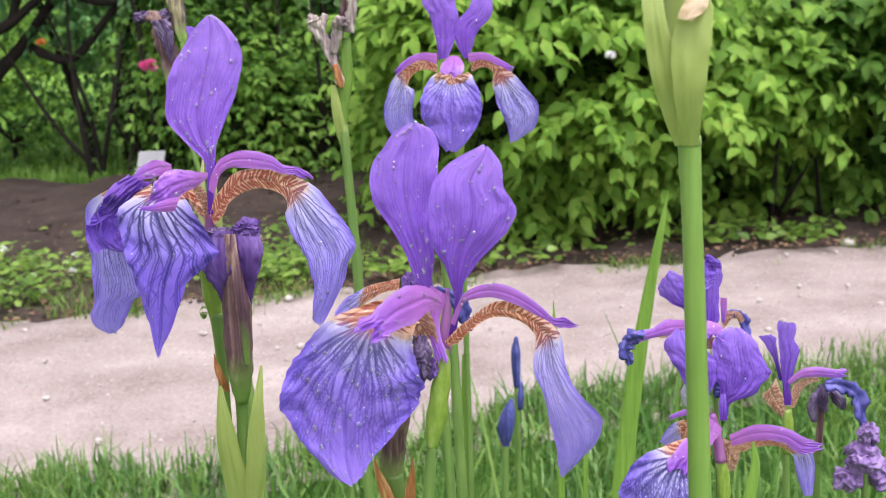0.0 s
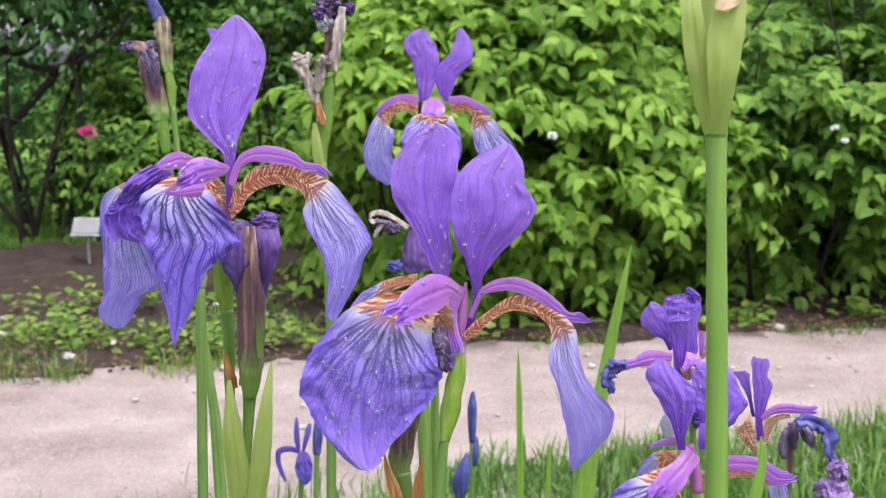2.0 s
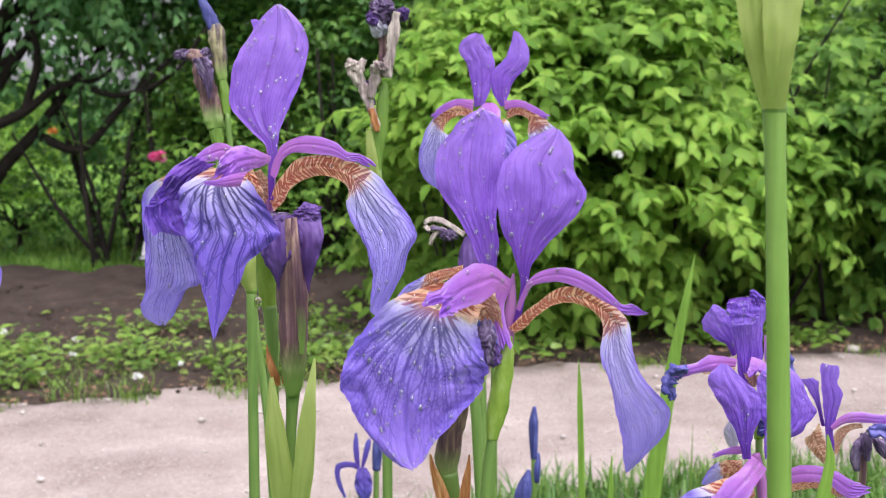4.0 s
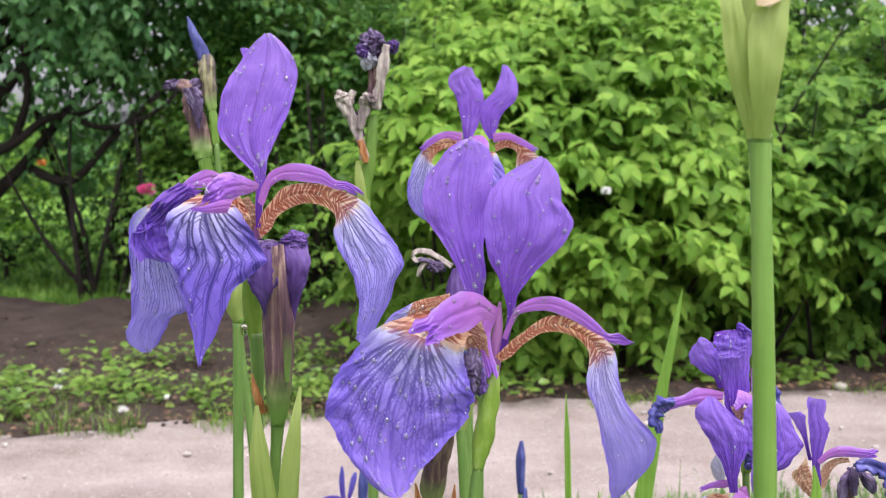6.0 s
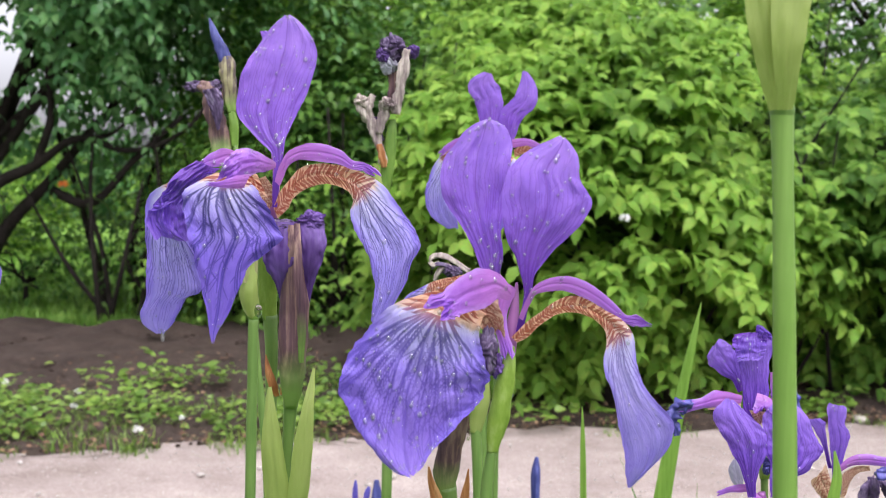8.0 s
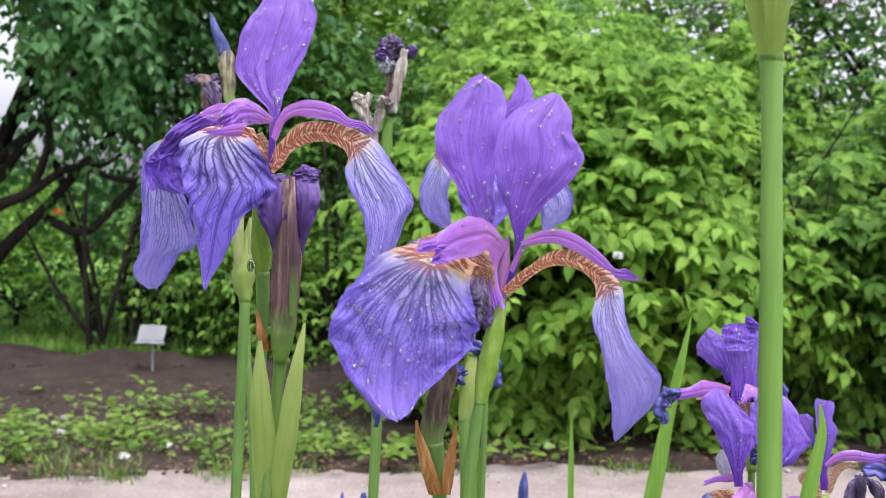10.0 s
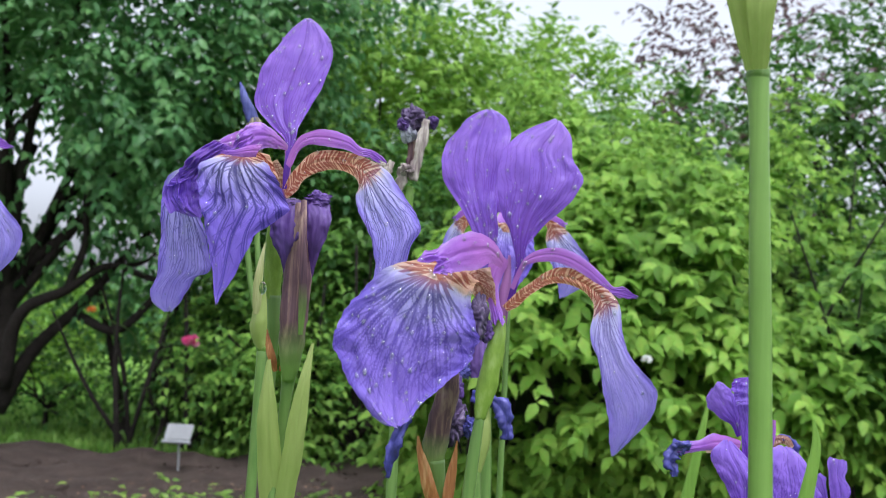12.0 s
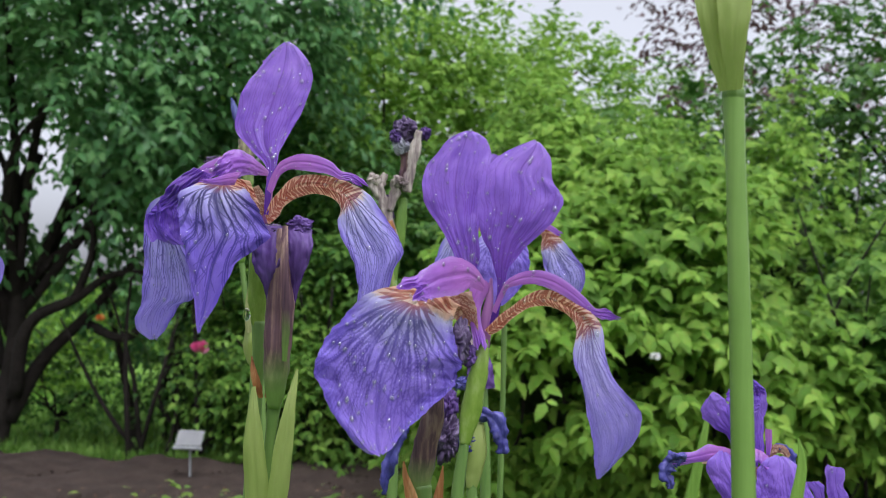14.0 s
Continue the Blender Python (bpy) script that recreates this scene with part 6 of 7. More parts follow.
stalk("stem", [(0.29, 0.20, -2.58), (0.34, 0.20, -3.60), (0.37, 0.20, -47.88)], [0.152, 0.152, 0.167], M_STEM, iris_g)
crumple("withered_petal", (-0.02, 0.20, 2.49), (0.20, 0.24, 0.28), M_WILTBLUE, iris_g, seed=26)
tagged(iris_g, "violet iris bloom with magenta crest and striped falls near the grass", "iris", "iris flowers")

iris_h = holder("iris", (0.1325, 0.6000, 0.4833))
petal("standard", [(-0.19, 0.30, 1.22, 0.07, 0), (-0.38, 0.30, 1.96, 0.09, 31), (-0.55, 0.30, 2.56, 0.19, 47), (-0.72, 0.30, 2.94, 0.25, 19), (-0.88, 0.30, 3.11, 0.23, 6)], M_STANDARD_DEEP, iris_h, cup=0.3, ruffle=0.1, exact=True, seed=101)
petal("standard", [(-0.00, -0.10, 0.35, 0.15, 2), (-0.09, -0.10, 1.27, 0.16, 2), (-0.05, -0.10, 1.89, 0.26, 4), (-0.00, -0.10, 2.38, 0.38, 17), (-0.05, -0.10, 2.74, 0.38, -4), (-0.16, -0.10, 3.18, 0.33, -16), (-0.14, -0.10, 3.54, 0.39, -10), (-0.11, -0.10, 3.74, 0.33, -9)], M_STANDARD_DEEP, iris_h, cup=0.25, ruffle=0.2, drops=6, exact=True, seed=102)
petal("style_arm", [(-0.03, -0.20, 1.28, 0.09, -55), (0.37, -0.20, 1.61, 0.18, -87), (0.94, -0.20, 1.72, 0.21, -93), (1.53, -0.20, 1.66, 0.18, -93), (2.06, -0.20, 1.64, 0.14, -95)], M_STYLE, iris_h, cup=0.35, drops=5, exact=True, seed=103)
petal("haft", [(0.16, 0.00, 0.20, 0.11, -9), (0.24, 0.00, 0.58, 0.21, -44), (0.40, 0.00, 1.02, 0.20, -52), (0.73, 0.00, 1.27, 0.14, -79), (1.18, 0.00, 1.34, 0.10, -76)], M_HAFT, iris_h, cup=0.2, exact=True, seed=104)
petal("haft", [(-0.79, -0.20, 1.18, 0.42, 51), (-0.62, -0.13, 0.81, 0.39, 46), (-0.35, -0.07, 0.33, 0.28, 42), (-0.04, 0.00, -0.24, 0.08, 28)], M_HAFT, iris_h, cup=0.35, exact=True, seed=105)
stalk("withered_fall", [(1.32, -0.30, 1.25), (2.02, -0.30, 1.17), (2.54, -0.30, 0.78), (2.70, -0.30, 0.19), (2.85, -0.30, -0.45)], [0.139, 0.199, 0.199, 0.169, 0.119], M_WILTBLUE, iris_h, ribs=0.6)
stalk("ovary", [(0.03, 0.10, 0.10), (0.06, 0.10, -0.69), (0.06, 0.10, -1.76)], [0.188, 0.213, 0.188], M_OVARY, iris_h, ribs=0.15)
stalk("stem", [(0.05, 0.10, -1.62), (0.10, 0.10, -3.77), (0.13, 0.10, -48.33)], [0.138, 0.138, 0.152], M_STEM, iris_h)
tagged(iris_h, "small purple iris bloom with a limp curled fall", "iris", "iris flowers")

wilt_h = holder("withered_iris", (0.1484, 0.6100, 0.4744))
crumple("withered_tip", (0.10, 0.00, 1.41), (0.27, 0.25, 0.22), M_WILT, wilt_h, seed=15)
petal("withered_petal", [(-0.06, -0.30, 1.63, 0.14, 22), (-0.30, -0.50, 1.37, 0.23, 6), (-0.45, -0.50, 0.82, 0.22, -1), (-0.35, -0.40, 0.23, 0.11, -8)], M_WILT, wilt_h, cup=0.5, ruffle=0.4, seed=106)
petal("withered_petal", [(0.17, -0.30, 1.60, 0.13, -37), (0.39, -0.50, 1.45, 0.23, 4), (0.60, -0.50, 1.11, 0.25, 8), (0.80, -0.40, 0.75, 0.09, 27)], M_WILT, wilt_h, cup=0.5, ruffle=0.4, seed=107)
petal("withered_petal", [(-0.05, -0.50, 1.72, 0.16, 6), (-0.09, -0.70, 1.30, 0.19, -1), (-0.02, -0.60, 0.72, 0.11, -8)], M_WILT, wilt_h, cup=0.5, ruffle=0.4, seed=108)
stalk("sheath", [(-0.08, -0.30, 1.37), (-0.06, -0.30, 0.37), (-0.06, -0.20, -0.74), (-0.01, 0.00, -1.63)], [0.089, 0.127, 0.153, 0.154], M_BROWNSHEATH, wilt_h)
stalk("stem", [(-0.02, 0.00, -1.49), (-0.00, 0.00, -3.28), (0.01, 0.00, -47.44)], [0.128, 0.141, 0.155], M_STEM, wilt_h)
tagged(wilt_h, "shrivelled dark purple iris flower on a brown stalk", "iris", "withered irises")

wilt_i = holder("withered_iris", (0.1610, 0.5900, 0.4627))
crumple("withered_tip", (-0.00, 0.00, 1.50), (0.40, 0.46, 0.52), M_MAUVE, wilt_i, seed=17, wrinkle=0.34)
crumple("withered_tip", (-0.16, -0.10, 0.59), (0.78, 0.72, 0.66), M_MAUVE, wilt_i, seed=18, wrinkle=0.34)
crumple("withered_tip", (0.85, 0.20, -0.29), (0.95, 0.75, 0.55), M_MAUVE, wilt_i, seed=19, wrinkle=0.34)
crumple("withered_tip", (-0.64, 0.10, -0.35), (0.71, 0.62, 0.52), M_MAUVE, wilt_i, seed=20, wrinkle=0.34)
stalk("stem", [(-0.06, 0.00, 0.00), (0.01, 0.00, -1.58), (0.05, 0.00, -46.27)], [0.134, 0.134, 0.148], M_STEM, wilt_i)
tagged(wilt_i, "crumpled mauve withered iris flower low in the clump", "iris", "withered irises")

wilt_j = holder("withered_iris", (-0.0039, 0.6000, 0.5108))
crumple("withered_tip", (-0.99, 0.00, 1.47), (0.57, 0.75, 0.92), M_WILT, wilt_j, seed=21)
crumple("withered_tip", (-0.22, 0.00, 1.29), (0.39, 0.39, 0.39), M_WILTBLUE, wilt_j, seed=22)
crumple("withered_tip", (-0.97, 0.00, 2.66), (0.35, 0.50, 0.66), M_WILTPURPLE, wilt_j, seed=23)
stalk("withered_fall", [(-0.26, 0.00, 2.48), (0.40, -0.10, 2.40), (0.91, -0.10, 2.00), (1.13, -0.10, 1.47), (1.15, -0.10, 0.93)], [0.162, 0.198, 0.198, 0.198, 0.144], M_WILTBLUE, wilt_j, ribs=0.6)
stalk("withered_fall", [(-2.54, 0.00, 1.83), (-2.85, 0.00, 1.27), (-3.17, 0.00, 0.50), (-3.27, 0.00, -0.27), (-3.33, 0.00, -0.83)], [0.109, 0.162, 0.162, 0.126, 0.054], M_WILTBLUE, wilt_j, ribs=0.6)
stalk("spathe", [(0.23, 0.00, 2.07), (0.19, 0.00, 0.98), (0.05, 0.00, 0.01), (0.02, 0.00, -0.42)], [0.181, 0.362, 0.271, 0.203], M_SPATHE, wilt_j, ribs=0.1)
stalk("stem", [(0.01, 0.00, -0.10), (0.10, 0.00, -1.43), (0.16, 0.00, -51.08)], [0.203, 0.203, 0.224], M_STEM, wilt_j)
tagged(wilt_j, "limp withered iris flower with twisted blue petals", "iris", "withered irises")

bud_k = holder("iris_bud", (0.0338, 0.9500, 0.3678))
stalk("bud", [(0.06, 0.00, 3.98), (0.01, 0.00, 2.97), (0.01, 0.00, 1.70), (0.05, 0.00, 0.21)], [0.122, 0.326, 0.326, 0.244], M_BLUEBUD, bud_k)
stalk("bud", [(0.33, 0.00, 0.63), (0.25, 0.00, -0.22), (0.20, 0.00, -1.50)], [0.122, 0.285, 0.244], M_BLUEBUD, bud_k)
stalk("stem", [(0.05, 0.00, 0.64), (0.03, 0.00, -4.30), (0.02, 0.00, -36.78)], [0.204, 0.204, 0.224], M_STEM, bud_k)
tagged(bud_k, "slender dark blue iris bud in the grass", "iris bud", "iris buds")

bud_l = holder("iris_bud", (0.0266, 0.9300, 0.3411))
stalk("bud", [(0.33, 0.00, 2.71), (0.09, 0.00, 1.67), (-0.16, 0.00, 0.42), (-0.17, 0.00, -0.63)], [0.119, 0.476, 0.595, 0.318], M_BLUEBUD, bud_l)
petal("fall", [(-0.05, -0.20, 0.95, 0.36, 6), (-0.20, -0.30, 0.07, 0.42, -7), (-0.14, -0.20, -0.77, 0.20, -1)], M_BLUEPETAL, bud_l, cup=0.3, seed=111)
stalk("stem", [(-0.17, 0.00, -0.42), (-0.27, 0.00, -4.24), (-0.33, 0.00, -34.11)], [0.238, 0.238, 0.262], M_STEM, bud_l)
tagged(bud_l, "opening blue iris bud low in the grass", "iris bud", "iris buds")

bud_m = holder("iris", (-0.0912, 0.9700, 0.3546))
petal("standard", [(-0.21, 0.00, 0.13, 0.13, -1), (-0.34, 0.00, 1.40, 0.21, -1), (-0.35, 0.10, 2.28, 0.15, 16), (-0.35, 0.20, 2.70, 0.07, 18)], M_BLUEPETAL, bud_m, cup=0.3, seed=112)
petal("standard", [(0.11, 0.00, 0.17, 0.11, 22), (0.41, 0.00, 1.34, 0.21, 11), (0.55, 0.20, 1.97, 0.19, 12), (0.61, 0.30, 2.22, 0.09, 14)], M_BLUEPETAL, bud_m, cup=0.3, seed=113)
petal("fall", [(-0.10, -0.20, 0.22, 0.20, 88), (-0.85, -0.40, 0.49, 0.22, 94), (-1.59, -0.50, 0.32, 0.24, 114), (-1.67, -0.50, -0.35, 0.20, 146), (-1.45, -0.50, -1.20, 0.17, 179), (-1.15, -0.40, -2.01, 0.09, 194)], M_BLUEPETAL, bud_m, cup=0.3, seed=114)
petal("fall", [(0.11, -0.30, 0.23, 0.29, -1), (0.21, -0.60, -0.32, 0.58, -1), (0.25, -0.80, -1.17, 0.62, -5), (0.31, -0.80, -1.86, 0.34, -8), (0.33, -0.80, -2.10, 0.11, -13)], M_BLUEPETAL, bud_m, cup=0.3, seed=115)
stalk("bud", [(1.20, 0.00, 2.80), (1.21, 0.00, 1.50), (1.13, 0.00, -0.02)], [0.167, 0.376, 0.292], M_BLUEBUD, bud_m)
stalk("stem", [(1.13, 0.00, 0.20), (1.04, 0.00, -3.54), (0.99, 0.00, -35.46)], [0.209, 0.209, 0.230], M_STEM, bud_m)
stalk("stem", [(-0.00, 0.00, -0.00), (-0.09, 0.00, -3.52), (-0.15, 0.00, -35.46)], [0.209, 0.209, 0.230], M_STEM, bud_m)
tagged(bud_m, "small violet-blue iris opening low in the grass", "iris", "iris flowers")

leaf_a = holder("iris_leaf", (0.092, 0.83, 0))
petal("blade", [(0, 0, 0, 0.53, 0), (0.55, 0.00, 36.90, 0.59, 0), (1.29, 0.00, 42.78, 0.48, 0), (1.99, 0.00, 47.39, 0.34, 0), (2.62, 0.00, 50.87, 0.21, 0), (3.03, 0.00, 53.21, 0.02, 0)], M_BLADE, leaf_a, cup=0.25, ruffle=0.0, seed=5)
tagged(leaf_a, "upright pointed green iris leaf blade", "leaf", "iris leaves")
leaf_b = holder("iris_leaf", (0.057, 0.8, 0))
petal("blade", [(0, 0, 0, 0.18, 0), (-0.13, 0.00, 38.13, 0.20, 0), (-0.24, 0.00, 42.38, 0.18, 0), (-0.35, 0.00, 45.79, 0.13, 0), (-0.42, 0.00, 47.55, 0.02, 0)], M_BLADE, leaf_b, cup=0.25, ruffle=0.0, seed=5)
tagged(leaf_b, "upright pointed green iris leaf blade", "leaf", "iris leaves")
leaf_c = holder("iris_leaf", (0.004, 0.72, 0))
petal("blade", [(0, 0, 0, 0.19, 0), (-0.07, 0.00, 41.31, 0.22, 0), (-0.10, 0.00, 45.01, 0.20, 0), (-0.08, 0.00, 47.10, 0.12, 0)], M_BLADE, leaf_c, cup=0.25, ruffle=0.0, seed=5)
tagged(leaf_c, "upright pointed green iris leaf blade", "leaf", "iris leaves")
leaf_d = holder("iris_leaf", (0.074, 0.42, 0))
petal("blade", [(0, 0, 0, 0.15, 0), (0.09, 0.00, 52.92, 0.17, 0), (0.20, 0.00, 53.52, 0.14, 0), (0.28, 0.00, 54.17, 0.10, 0), (0.20, 0.00, 54.71, 0.02, 0)], M_BLADE, leaf_d, cup=0.25, ruffle=0.0, seed=5)
tagged(leaf_d, "upright pointed green iris leaf blade", "leaf", "iris leaves")
leaf_e = holder("iris_leaf", (0.069, 0.78, 0))
petal("blade", [(0, 0, 0, 0.13, 0), (-0.00, 0.00, 38.88, 0.14, 0), (0.05, 0.00, 40.98, 0.13, 0), (0.07, 0.00, 42.65, 0.02, 0)], M_BLADE, leaf_e, cup=0.25, ruffle=0.0, seed=5)
tagged(leaf_e, "upright pointed green iris leaf blade", "leaf", "iris leaves")
leaf_f = holder("iris_leaf", (-0.052, 0.75, 0))
petal("blade", [(0, 0, 0, 0.12, 0), (-0.00, 0.00, 40.25, 0.14, 0), (-0.03, 0.00, 41.92, 0.12, 0), (-0.06, 0.00, 43.19, 0.02, 0)], M_BLADE, leaf_f, cup=0.25, ruffle=0.0, seed=5)
tagged(leaf_f, "upright pointed green iris leaf blade", "leaf", "iris leaves")

# one more iris stands beside, of which a drooping fall comes into view
iris_side = copy_thing(iris_a, pose(-0.1545, 0.4450, 0.5950, 0, 0, 8))
tagged(iris_side, "violet-blue iris bloom at the side of the clump", "iris", "iris flowers")

# ---- grass ----


def grass_field(name, n, place, height, width, label, lean=0.5, material=None):
    """Separate curved blades in one mesh."""
    p = place(n)
    n = len(p)
    ang = rng.uniform(0, 2 * np.pi, n)
    h = rng.uniform(*height, n)
    d = np.stack([np.cos(ang), np.sin(ang), 0 * ang], -1)
    side = np.stack([-np.sin(ang), np.cos(ang), 0 * ang], -1)
    bend = rng.uniform(0.05, lean, n) * h
    w = rng.uniform(*width, n)
    lev = [(0, 1.0), (0.4, 0.9), (0.75, 0.6), (1.0, 0.05)]
    rows = []
    for s, k in lev:
        c = p + d * (bend * s * s)[:, None] + np.array([0, 0, 1.0]) * (h * s * (1 - 0.25 * s * bend / h))[:, None]
        rows += [c - side * (w * k)[:, None], c + side * (w * k)[:, None]]
    v = np.stack(rows, 1)
    quads = np.array([(0, 1, 3, 2), (2, 3, 5, 4), (4, 5, 7, 6)])
    f = (quads[None] + (np.arange(n) * 8)[:, None, None]).reshape(-1, 4)
    ob = mesh_object(name, v.reshape(-1, 3), f, material or M_GRASS)
    return tagged(ob, label, "grass", kind="stuff")


def lawn_spots(n):
    x = np.where(rng.random(n) < 0.7, rng.uniform(-1.1, 1.7, n), rng.normal(0.3, 1.6, n))
    edge = path_near(x) + 0.05 * np.sin(x * 7) + 0.03 * np.sin(x * 19)
    y = edge - np.where(rng.random(n) < 0.75, rng.random(n) ** 1.3 * 1.1, rng.random(n) * 2.6)
    return np.stack([x, y, 0 * x - 0.01], -1)


def edge_spots(n):
    x = rng.uniform(-2.6, 2.8, n)
    y = path_near(x) + rng.normal(0, 0.05, n) - 0.02
    return np.stack([x, y, 0 * x - 0.01], -1)


def tuft_spots(n):
    x = rng.uniform(-0.08, 0.6, n)
    return np.stack([x, rng.uniform(0.75, 1.35, n), 0 * x - 0.01], -1)


grass_field("grass", 34000, lawn_spots, (0.02, 0.075), (0.0011, 0.003), "short green lawn grass beneath the irises", 1.2)
grass_field("grass", 4500, edge_spots, (0.02, 0.07), (0.0009, 0.0018), "ragged grass fringe along the sandy path")
grass_field("grass", 200, tuft_spots, (0.15, 0.36), (0.0016, 0.0032), "tall loose grass blades among the irises", 0.35)

# ---- weeds and litter in the bed ----


def weed_patch(name, n, xr, y0, y1, leaf, label, tall=0.05):
    h = holder(name, ((xr[0] + xr[1]) / 2, y0, 0))
    x = rng.uniform(*xr, n)
    s = rng.random(n)
    y = np.array([y0 + path_far(a) - path_far((xr[0] + xr[1]) / 2) + (y1 - y0) * b for a, b in zip(x, s)])
    clump = np.array([noise.noise((a * 5, b * 5, 1.7)) for a, b in zip(x, y)])
    ok = clump > -0.05
    p = np.stack([x, y, 0 * x + 0.008], -1)[ok] - np.array(h.location)
    k = len(p)
    at = np.repeat(p, 5, 0) + np.concatenate([rng.normal(0, 0.02, (k * 5, 2)), rng.uniform(0.005, tall, (k * 5, 1))], 1)
    ang = rng.uniform(0, 2 * np.pi, k * 5)
    way = np.stack([np.cos(ang), np.sin(ang), rng.uniform(-0.1, 0.7, k * 5)], -1)
    face = np.array([0, -0.35, 1.0]) + rng.normal(0, 0.25, (k * 5, 3))
    leaf_cloud("leaves", at, way, face, rng.uniform(*leaf, k * 5), 1.15, M_WEED, h)
    return tagged(h, label, "weeds", kind="stuff")


weed_patch("weeds", 1050, (-1.9, -0.25), 2.46, 3.12, (0.011, 0.028), "low green weeds at the edge of the soil bed", 0.06)
for x0 in (-1.62, -1.3, -1.02, -0.72, -0.45):
    weed_patch("weeds", 16, (x0 - 0.07, x0 + 0.07), path_far(x0) + 0.05 + 0.1 * math.sin(x0 * 9) ** 2, path_far(x0) + 0.2 + 0.1 * math.sin(x0 * 9) ** 2, (0.018, 0.034), "clump of fresh green seedlings at the path edge", 0.045)
weed_patch("weeds", 90, (-1.8, -0.5), 2.55, 3.1, (0.022, 0.038), "broad-leaved seedlings in the weedy strip", 0.1)
weed_patch("weeds", 130, (-0.3, 1.5), 2.9, 3.1, (0.02, 0.04), "few weeds under the hedge foot", 0.04)


def strip_spots(n):
    x = rng.uniform(-1.9, -0.2, n)
    y = path_far(x) + rng.uniform(0.0, 0.6, n)
    ok = np.array([noise.noise((a * 4, b * 4, 6.1)) for a, b in zip(x, y)]) > 0.02
    return np.stack([x, y, 0 * x], -1)[ok]


grass_field("grass", 6500, strip_spots, (0.012, 0.045), (0.0008, 0.002), "thin grass among the weeds of the bed", 1.4, M_WEED)

def far_lawn_spots(n):
    return np.stack([rng.uniform(-3.6, -0.9, n), 4.38 + rng.random(n) ** 1.6 * 4.6, np.full(n, -0.015)], -1)


def verge_spots(n):
    x = rng.uniform(-1.9, 1.6, n)
    y = path_far(x) + rng.normal(0.02, 0.035, n)
    ok = np.array([noise.noise((a * 5, b * 5, 2.2)) for a, b in zip(x, y)]) > -0.05
    return np.stack([x, y, 0 * x - 0.004], -1)[ok]


grass_field("grass", 18000, far_lawn_spots, (0.02, 0.06), (0.002, 0.005), "bright lawn grass beyond the tree", 1.0, M_LAWNBLADE)
grass_field("grass", 2200, verge_spots, (0.01, 0.035), (0.0008, 0.002), "short weedy grass where the path meets the bed", 1.5, M_WEED)

M_LITTER = leaf_mat("brown_leaf_litter", (0.06, 0.03, 0.018), (0.14, 0.075, 0.04), (0.27, 0.17, 0.1), rough=0.8, share=0.1)
litter = holder("leaf_litter", (0, 3.0, 0))
k = 3600
x = rng.uniform(-2.2, 1.7, k)
y = path_far(x) + rng.random(k) ** 1.8 * 1.2
at = np.stack([x, y - 3.0, 0 * x + rng.uniform(0.012, 0.03, k)], -1)
ang = rng.uniform(0, 6.28, k)
leaf_cloud("fallen_leaves", at, np.stack([np.cos(ang), np.sin(ang), rng.normal(0, 0.15, k)], -1), np.array([0, 0, 1.0]) + rng.normal(0, 0.25, (k, 3)),
           rng.uniform(0.007, 0.02, k), 1.1, M_LITTER, litter)
tagged(litter, "brown fallen leaves and bits on the damp soil", "leaf litter", kind="stuff")

# ---- plant label on a stake ----
M_SIGN = rough_mat("weathered_white_plate", [(0.3, (0.2, 0.2, 0.2)), (0.7, (0.29, 0.29, 0.285))], 30, 200, 0.1, 0.001, 0.45, 0.4)
M_METAL = rough_mat("grey_metal_stake", [(0.3, (0.25, 0.26, 0.26)), (0.7, (0.42, 0.43, 0.43))], 40, 200, 0.2, 0.001, 0.4, 0.5)
M_INK = rough_mat("grey_lettering", [(0.3, (0.2, 0.2, 0.2)), (0.7, (0.3, 0.3, 0.3))], 40, 200, 0.0, 0.001, 0.6)


def slab(name, sx, sy, sz, at, material, parent, tilt=0.0, bevel=0.002):
    b = bmesh.new()
    bmesh.ops.create_cube(b, size=1)
    bmesh.ops.scale(b, vec=(sx, sy, sz), verts=b.verts)
    if bevel:
        bmesh.ops.bevel(b, geom=b.edges[:], offset=bevel, segments=2, affect="EDGES")
    bmesh.ops.transform(b, matrix=pose(*at, tilt, 0, 0), verts=b.verts)
    me = bpy.data.meshes.new(name)
    b.to_mesh(me)
    b.free()
    me.materials.append(material)
    ob = new(name, me)
    ob.parent = parent
    return ob


label = holder("plant_label", (-1.115, 3.9, 0.0))
slab("plate", 0.09, 0.063, 0.006, (0, 0, 0.141), M_SIGN, label, 52, 0.0025)
slab("plate_rim", 0.1, 0.008, 0.012, (0, -0.023, 0.11), M_METAL, label, 52, 0.002)
tube("stake", [(0.003, 0.012, -0.05), (0.002, 0.008, 0.06), (0, 0.004, 0.134)], [0.004, 0.004, 0.004], M_METAL, label)
for i, (w, d) in enumerate([(0.06, 0.018), (0.045, 0.002), (0.052, -0.014)]):
    slab("writing_line", w, 0.005, 0.001, (0, d * 0.62 - 0.0027, 0.141 + d * 0.79 + 0.0022), M_INK, label, 52, 0)
tagged(label, "small white plant label on a grey metal stake in the soil", "plant label")

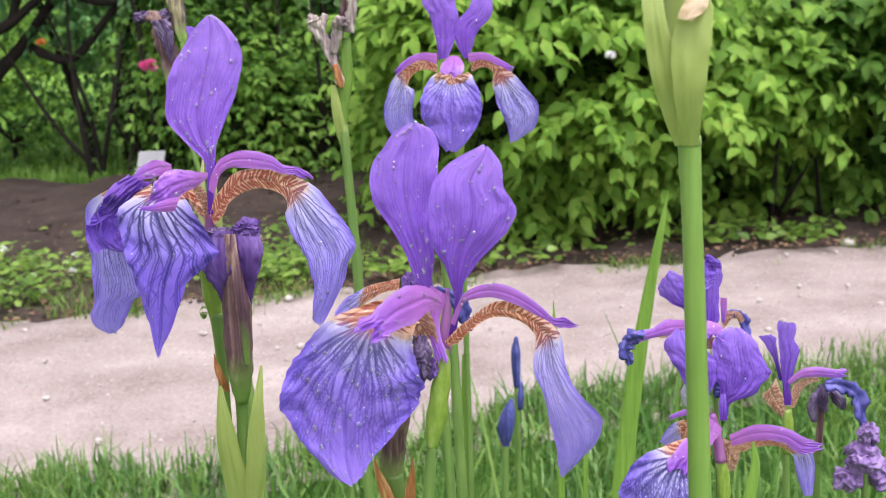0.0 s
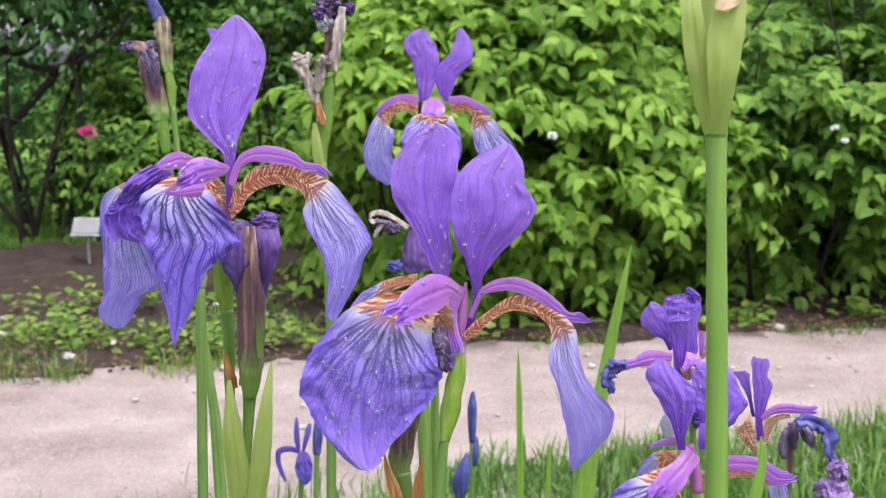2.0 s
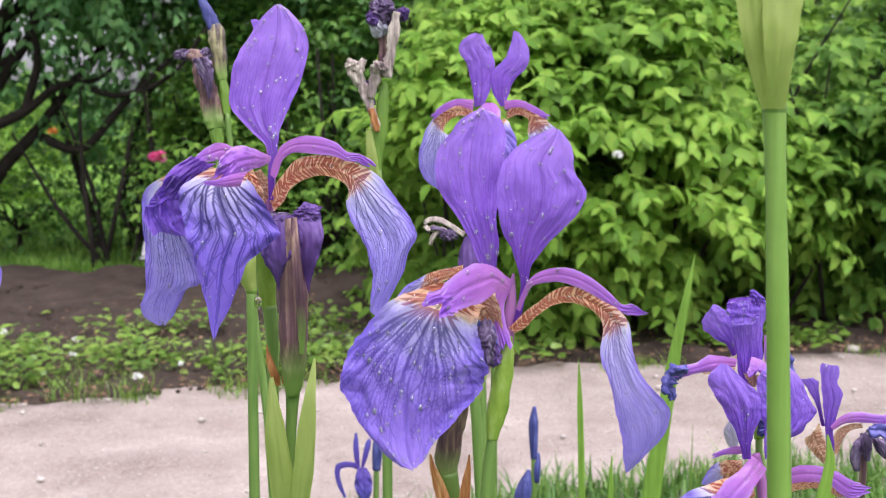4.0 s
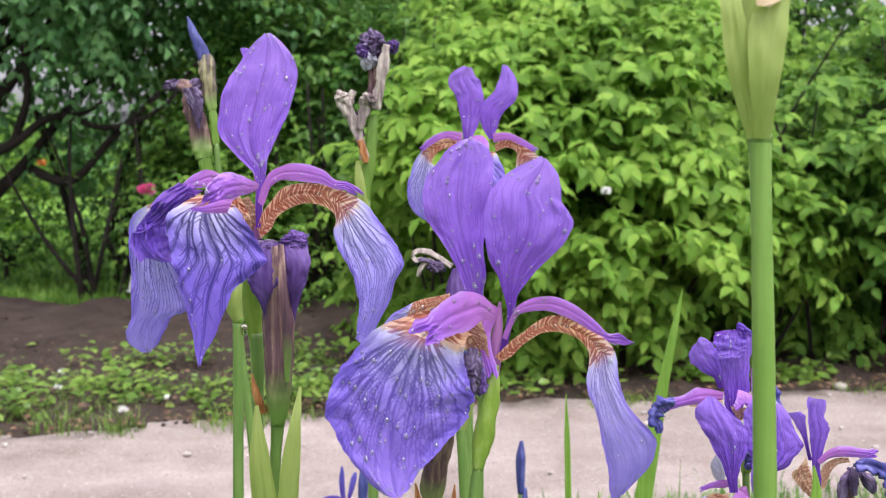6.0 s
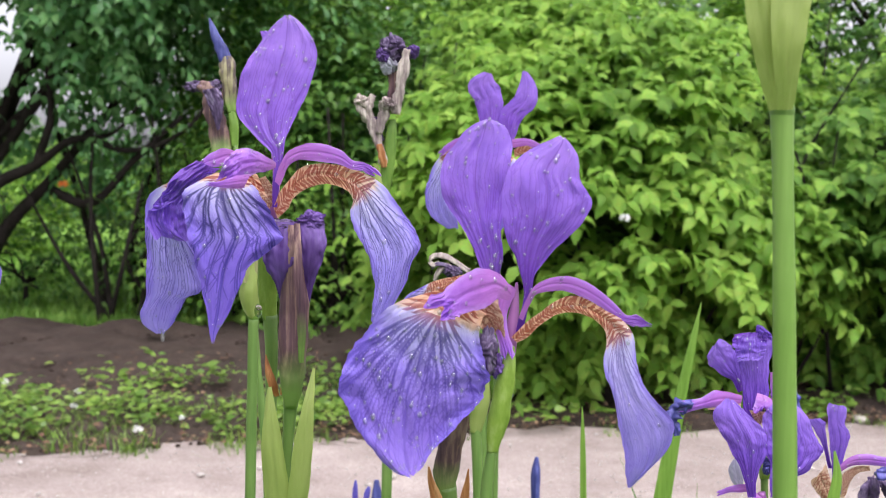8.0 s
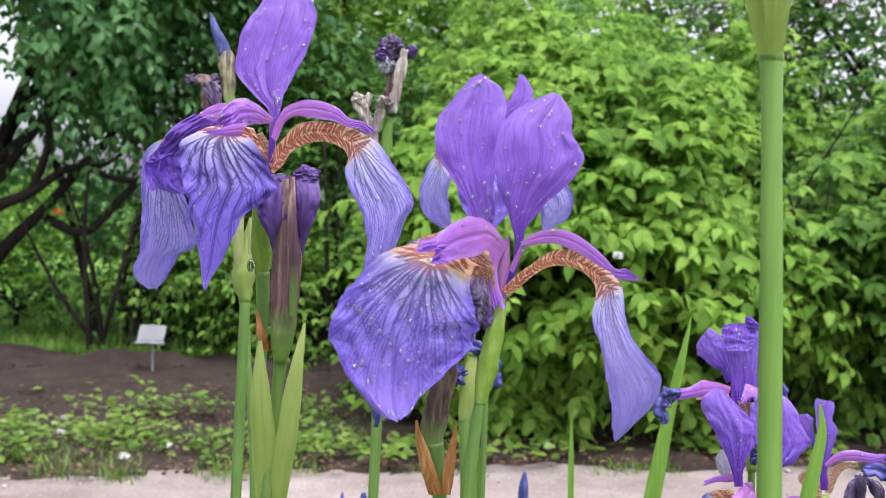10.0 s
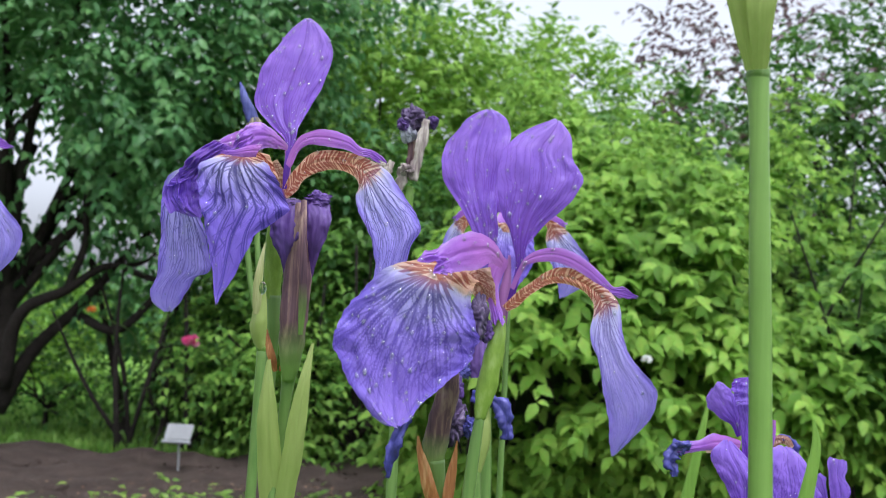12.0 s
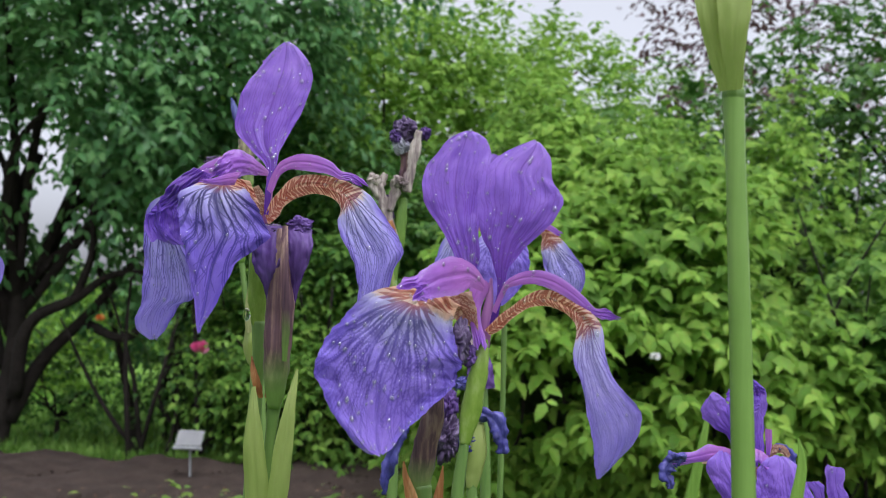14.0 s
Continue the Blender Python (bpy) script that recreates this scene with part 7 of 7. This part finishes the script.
# ---- roses and blossoms ----
M_PINK = leaf_mat("pink_rose_petal", (0.6, 0.06, 0.22), (0.78, 0.12, 0.34), (0.85, 0.3, 0.48))
M_ORANGE = leaf_mat("orange_rose_petal", (0.6, 0.16, 0.03), (0.75, 0.26, 0.05), (0.85, 0.4, 0.12))
M_WHITE = leaf_mat("white_blossom_petal", (0.7, 0.7, 0.66), (0.8, 0.8, 0.77), (0.85, 0.85, 0.83))


def blossom(name, at, r, material, label, n=16, stem=0.0):
    h = holder(name, at)
    ang = rng.uniform(0, 6.28, n)
    el = rng.uniform(-0.3, 0.9, n)
    way = np.stack([np.cos(ang) * np.cos(el), np.sin(ang) * np.cos(el), np.sin(el)], -1)
    leaf_cloud("petals", way * r * 0.1, way, np.cross(way, np.array([0.3, 0.2, 1.0])) + rng.normal(0, 0.5, way.shape), np.full(n, r), 1.9, material, h)
    if stem:
        tube("stem", [(0, 0, 0), (0.01, 0.12, -0.03), (0.03, 0.4, -0.1), (0.03, 0.6, -at[2])], [stem * 0.7, stem, stem, stem], M_STEM, h, sides=6)
    return tagged(h, label, "flower", "garden blossoms")


blossom("rose", (-1.187, 4.2, 0.433), 0.033, M_PINK, "pink garden rose in the far bushes", 26, 0.003)
blossom("rose", (-1.565, 4.2, 0.53), 0.018, M_ORANGE, "orange rose in the far bushes", 18, 0.003)
blossom("blossom", (0.298, 2.75, 0.501), 0.012, M_WHITE, "white blossom among the hedge leaves", 18)
blossom("blossom", (0.96, 2.78, 0.52), 0.011, M_WHITE, "small white blossom on the hedge", 14)
blossom("blossom", (0.985, 2.78, 0.49), 0.01, M_WHITE, "small white blossom on the hedge", 14)
for x, y, r in ((-1.24, 2.97, 0.012), (-1.02, 2.88, 0.009), (-0.964, 2.71, 0.009), (-0.745, 2.5, 0.011), (-0.685, 2.62, 0.007)):
    low = blossom("blossom", (x, y, 0.045), r, M_WHITE, "small white blossom among the weeds of the bed", 14)
    tube("stem", [(0, 0, 0), (0.004, 0.002, -0.02), (0.002, 0, -0.045)], [0.0008, 0.001, 0.0012], M_STEM, low, sides=6)
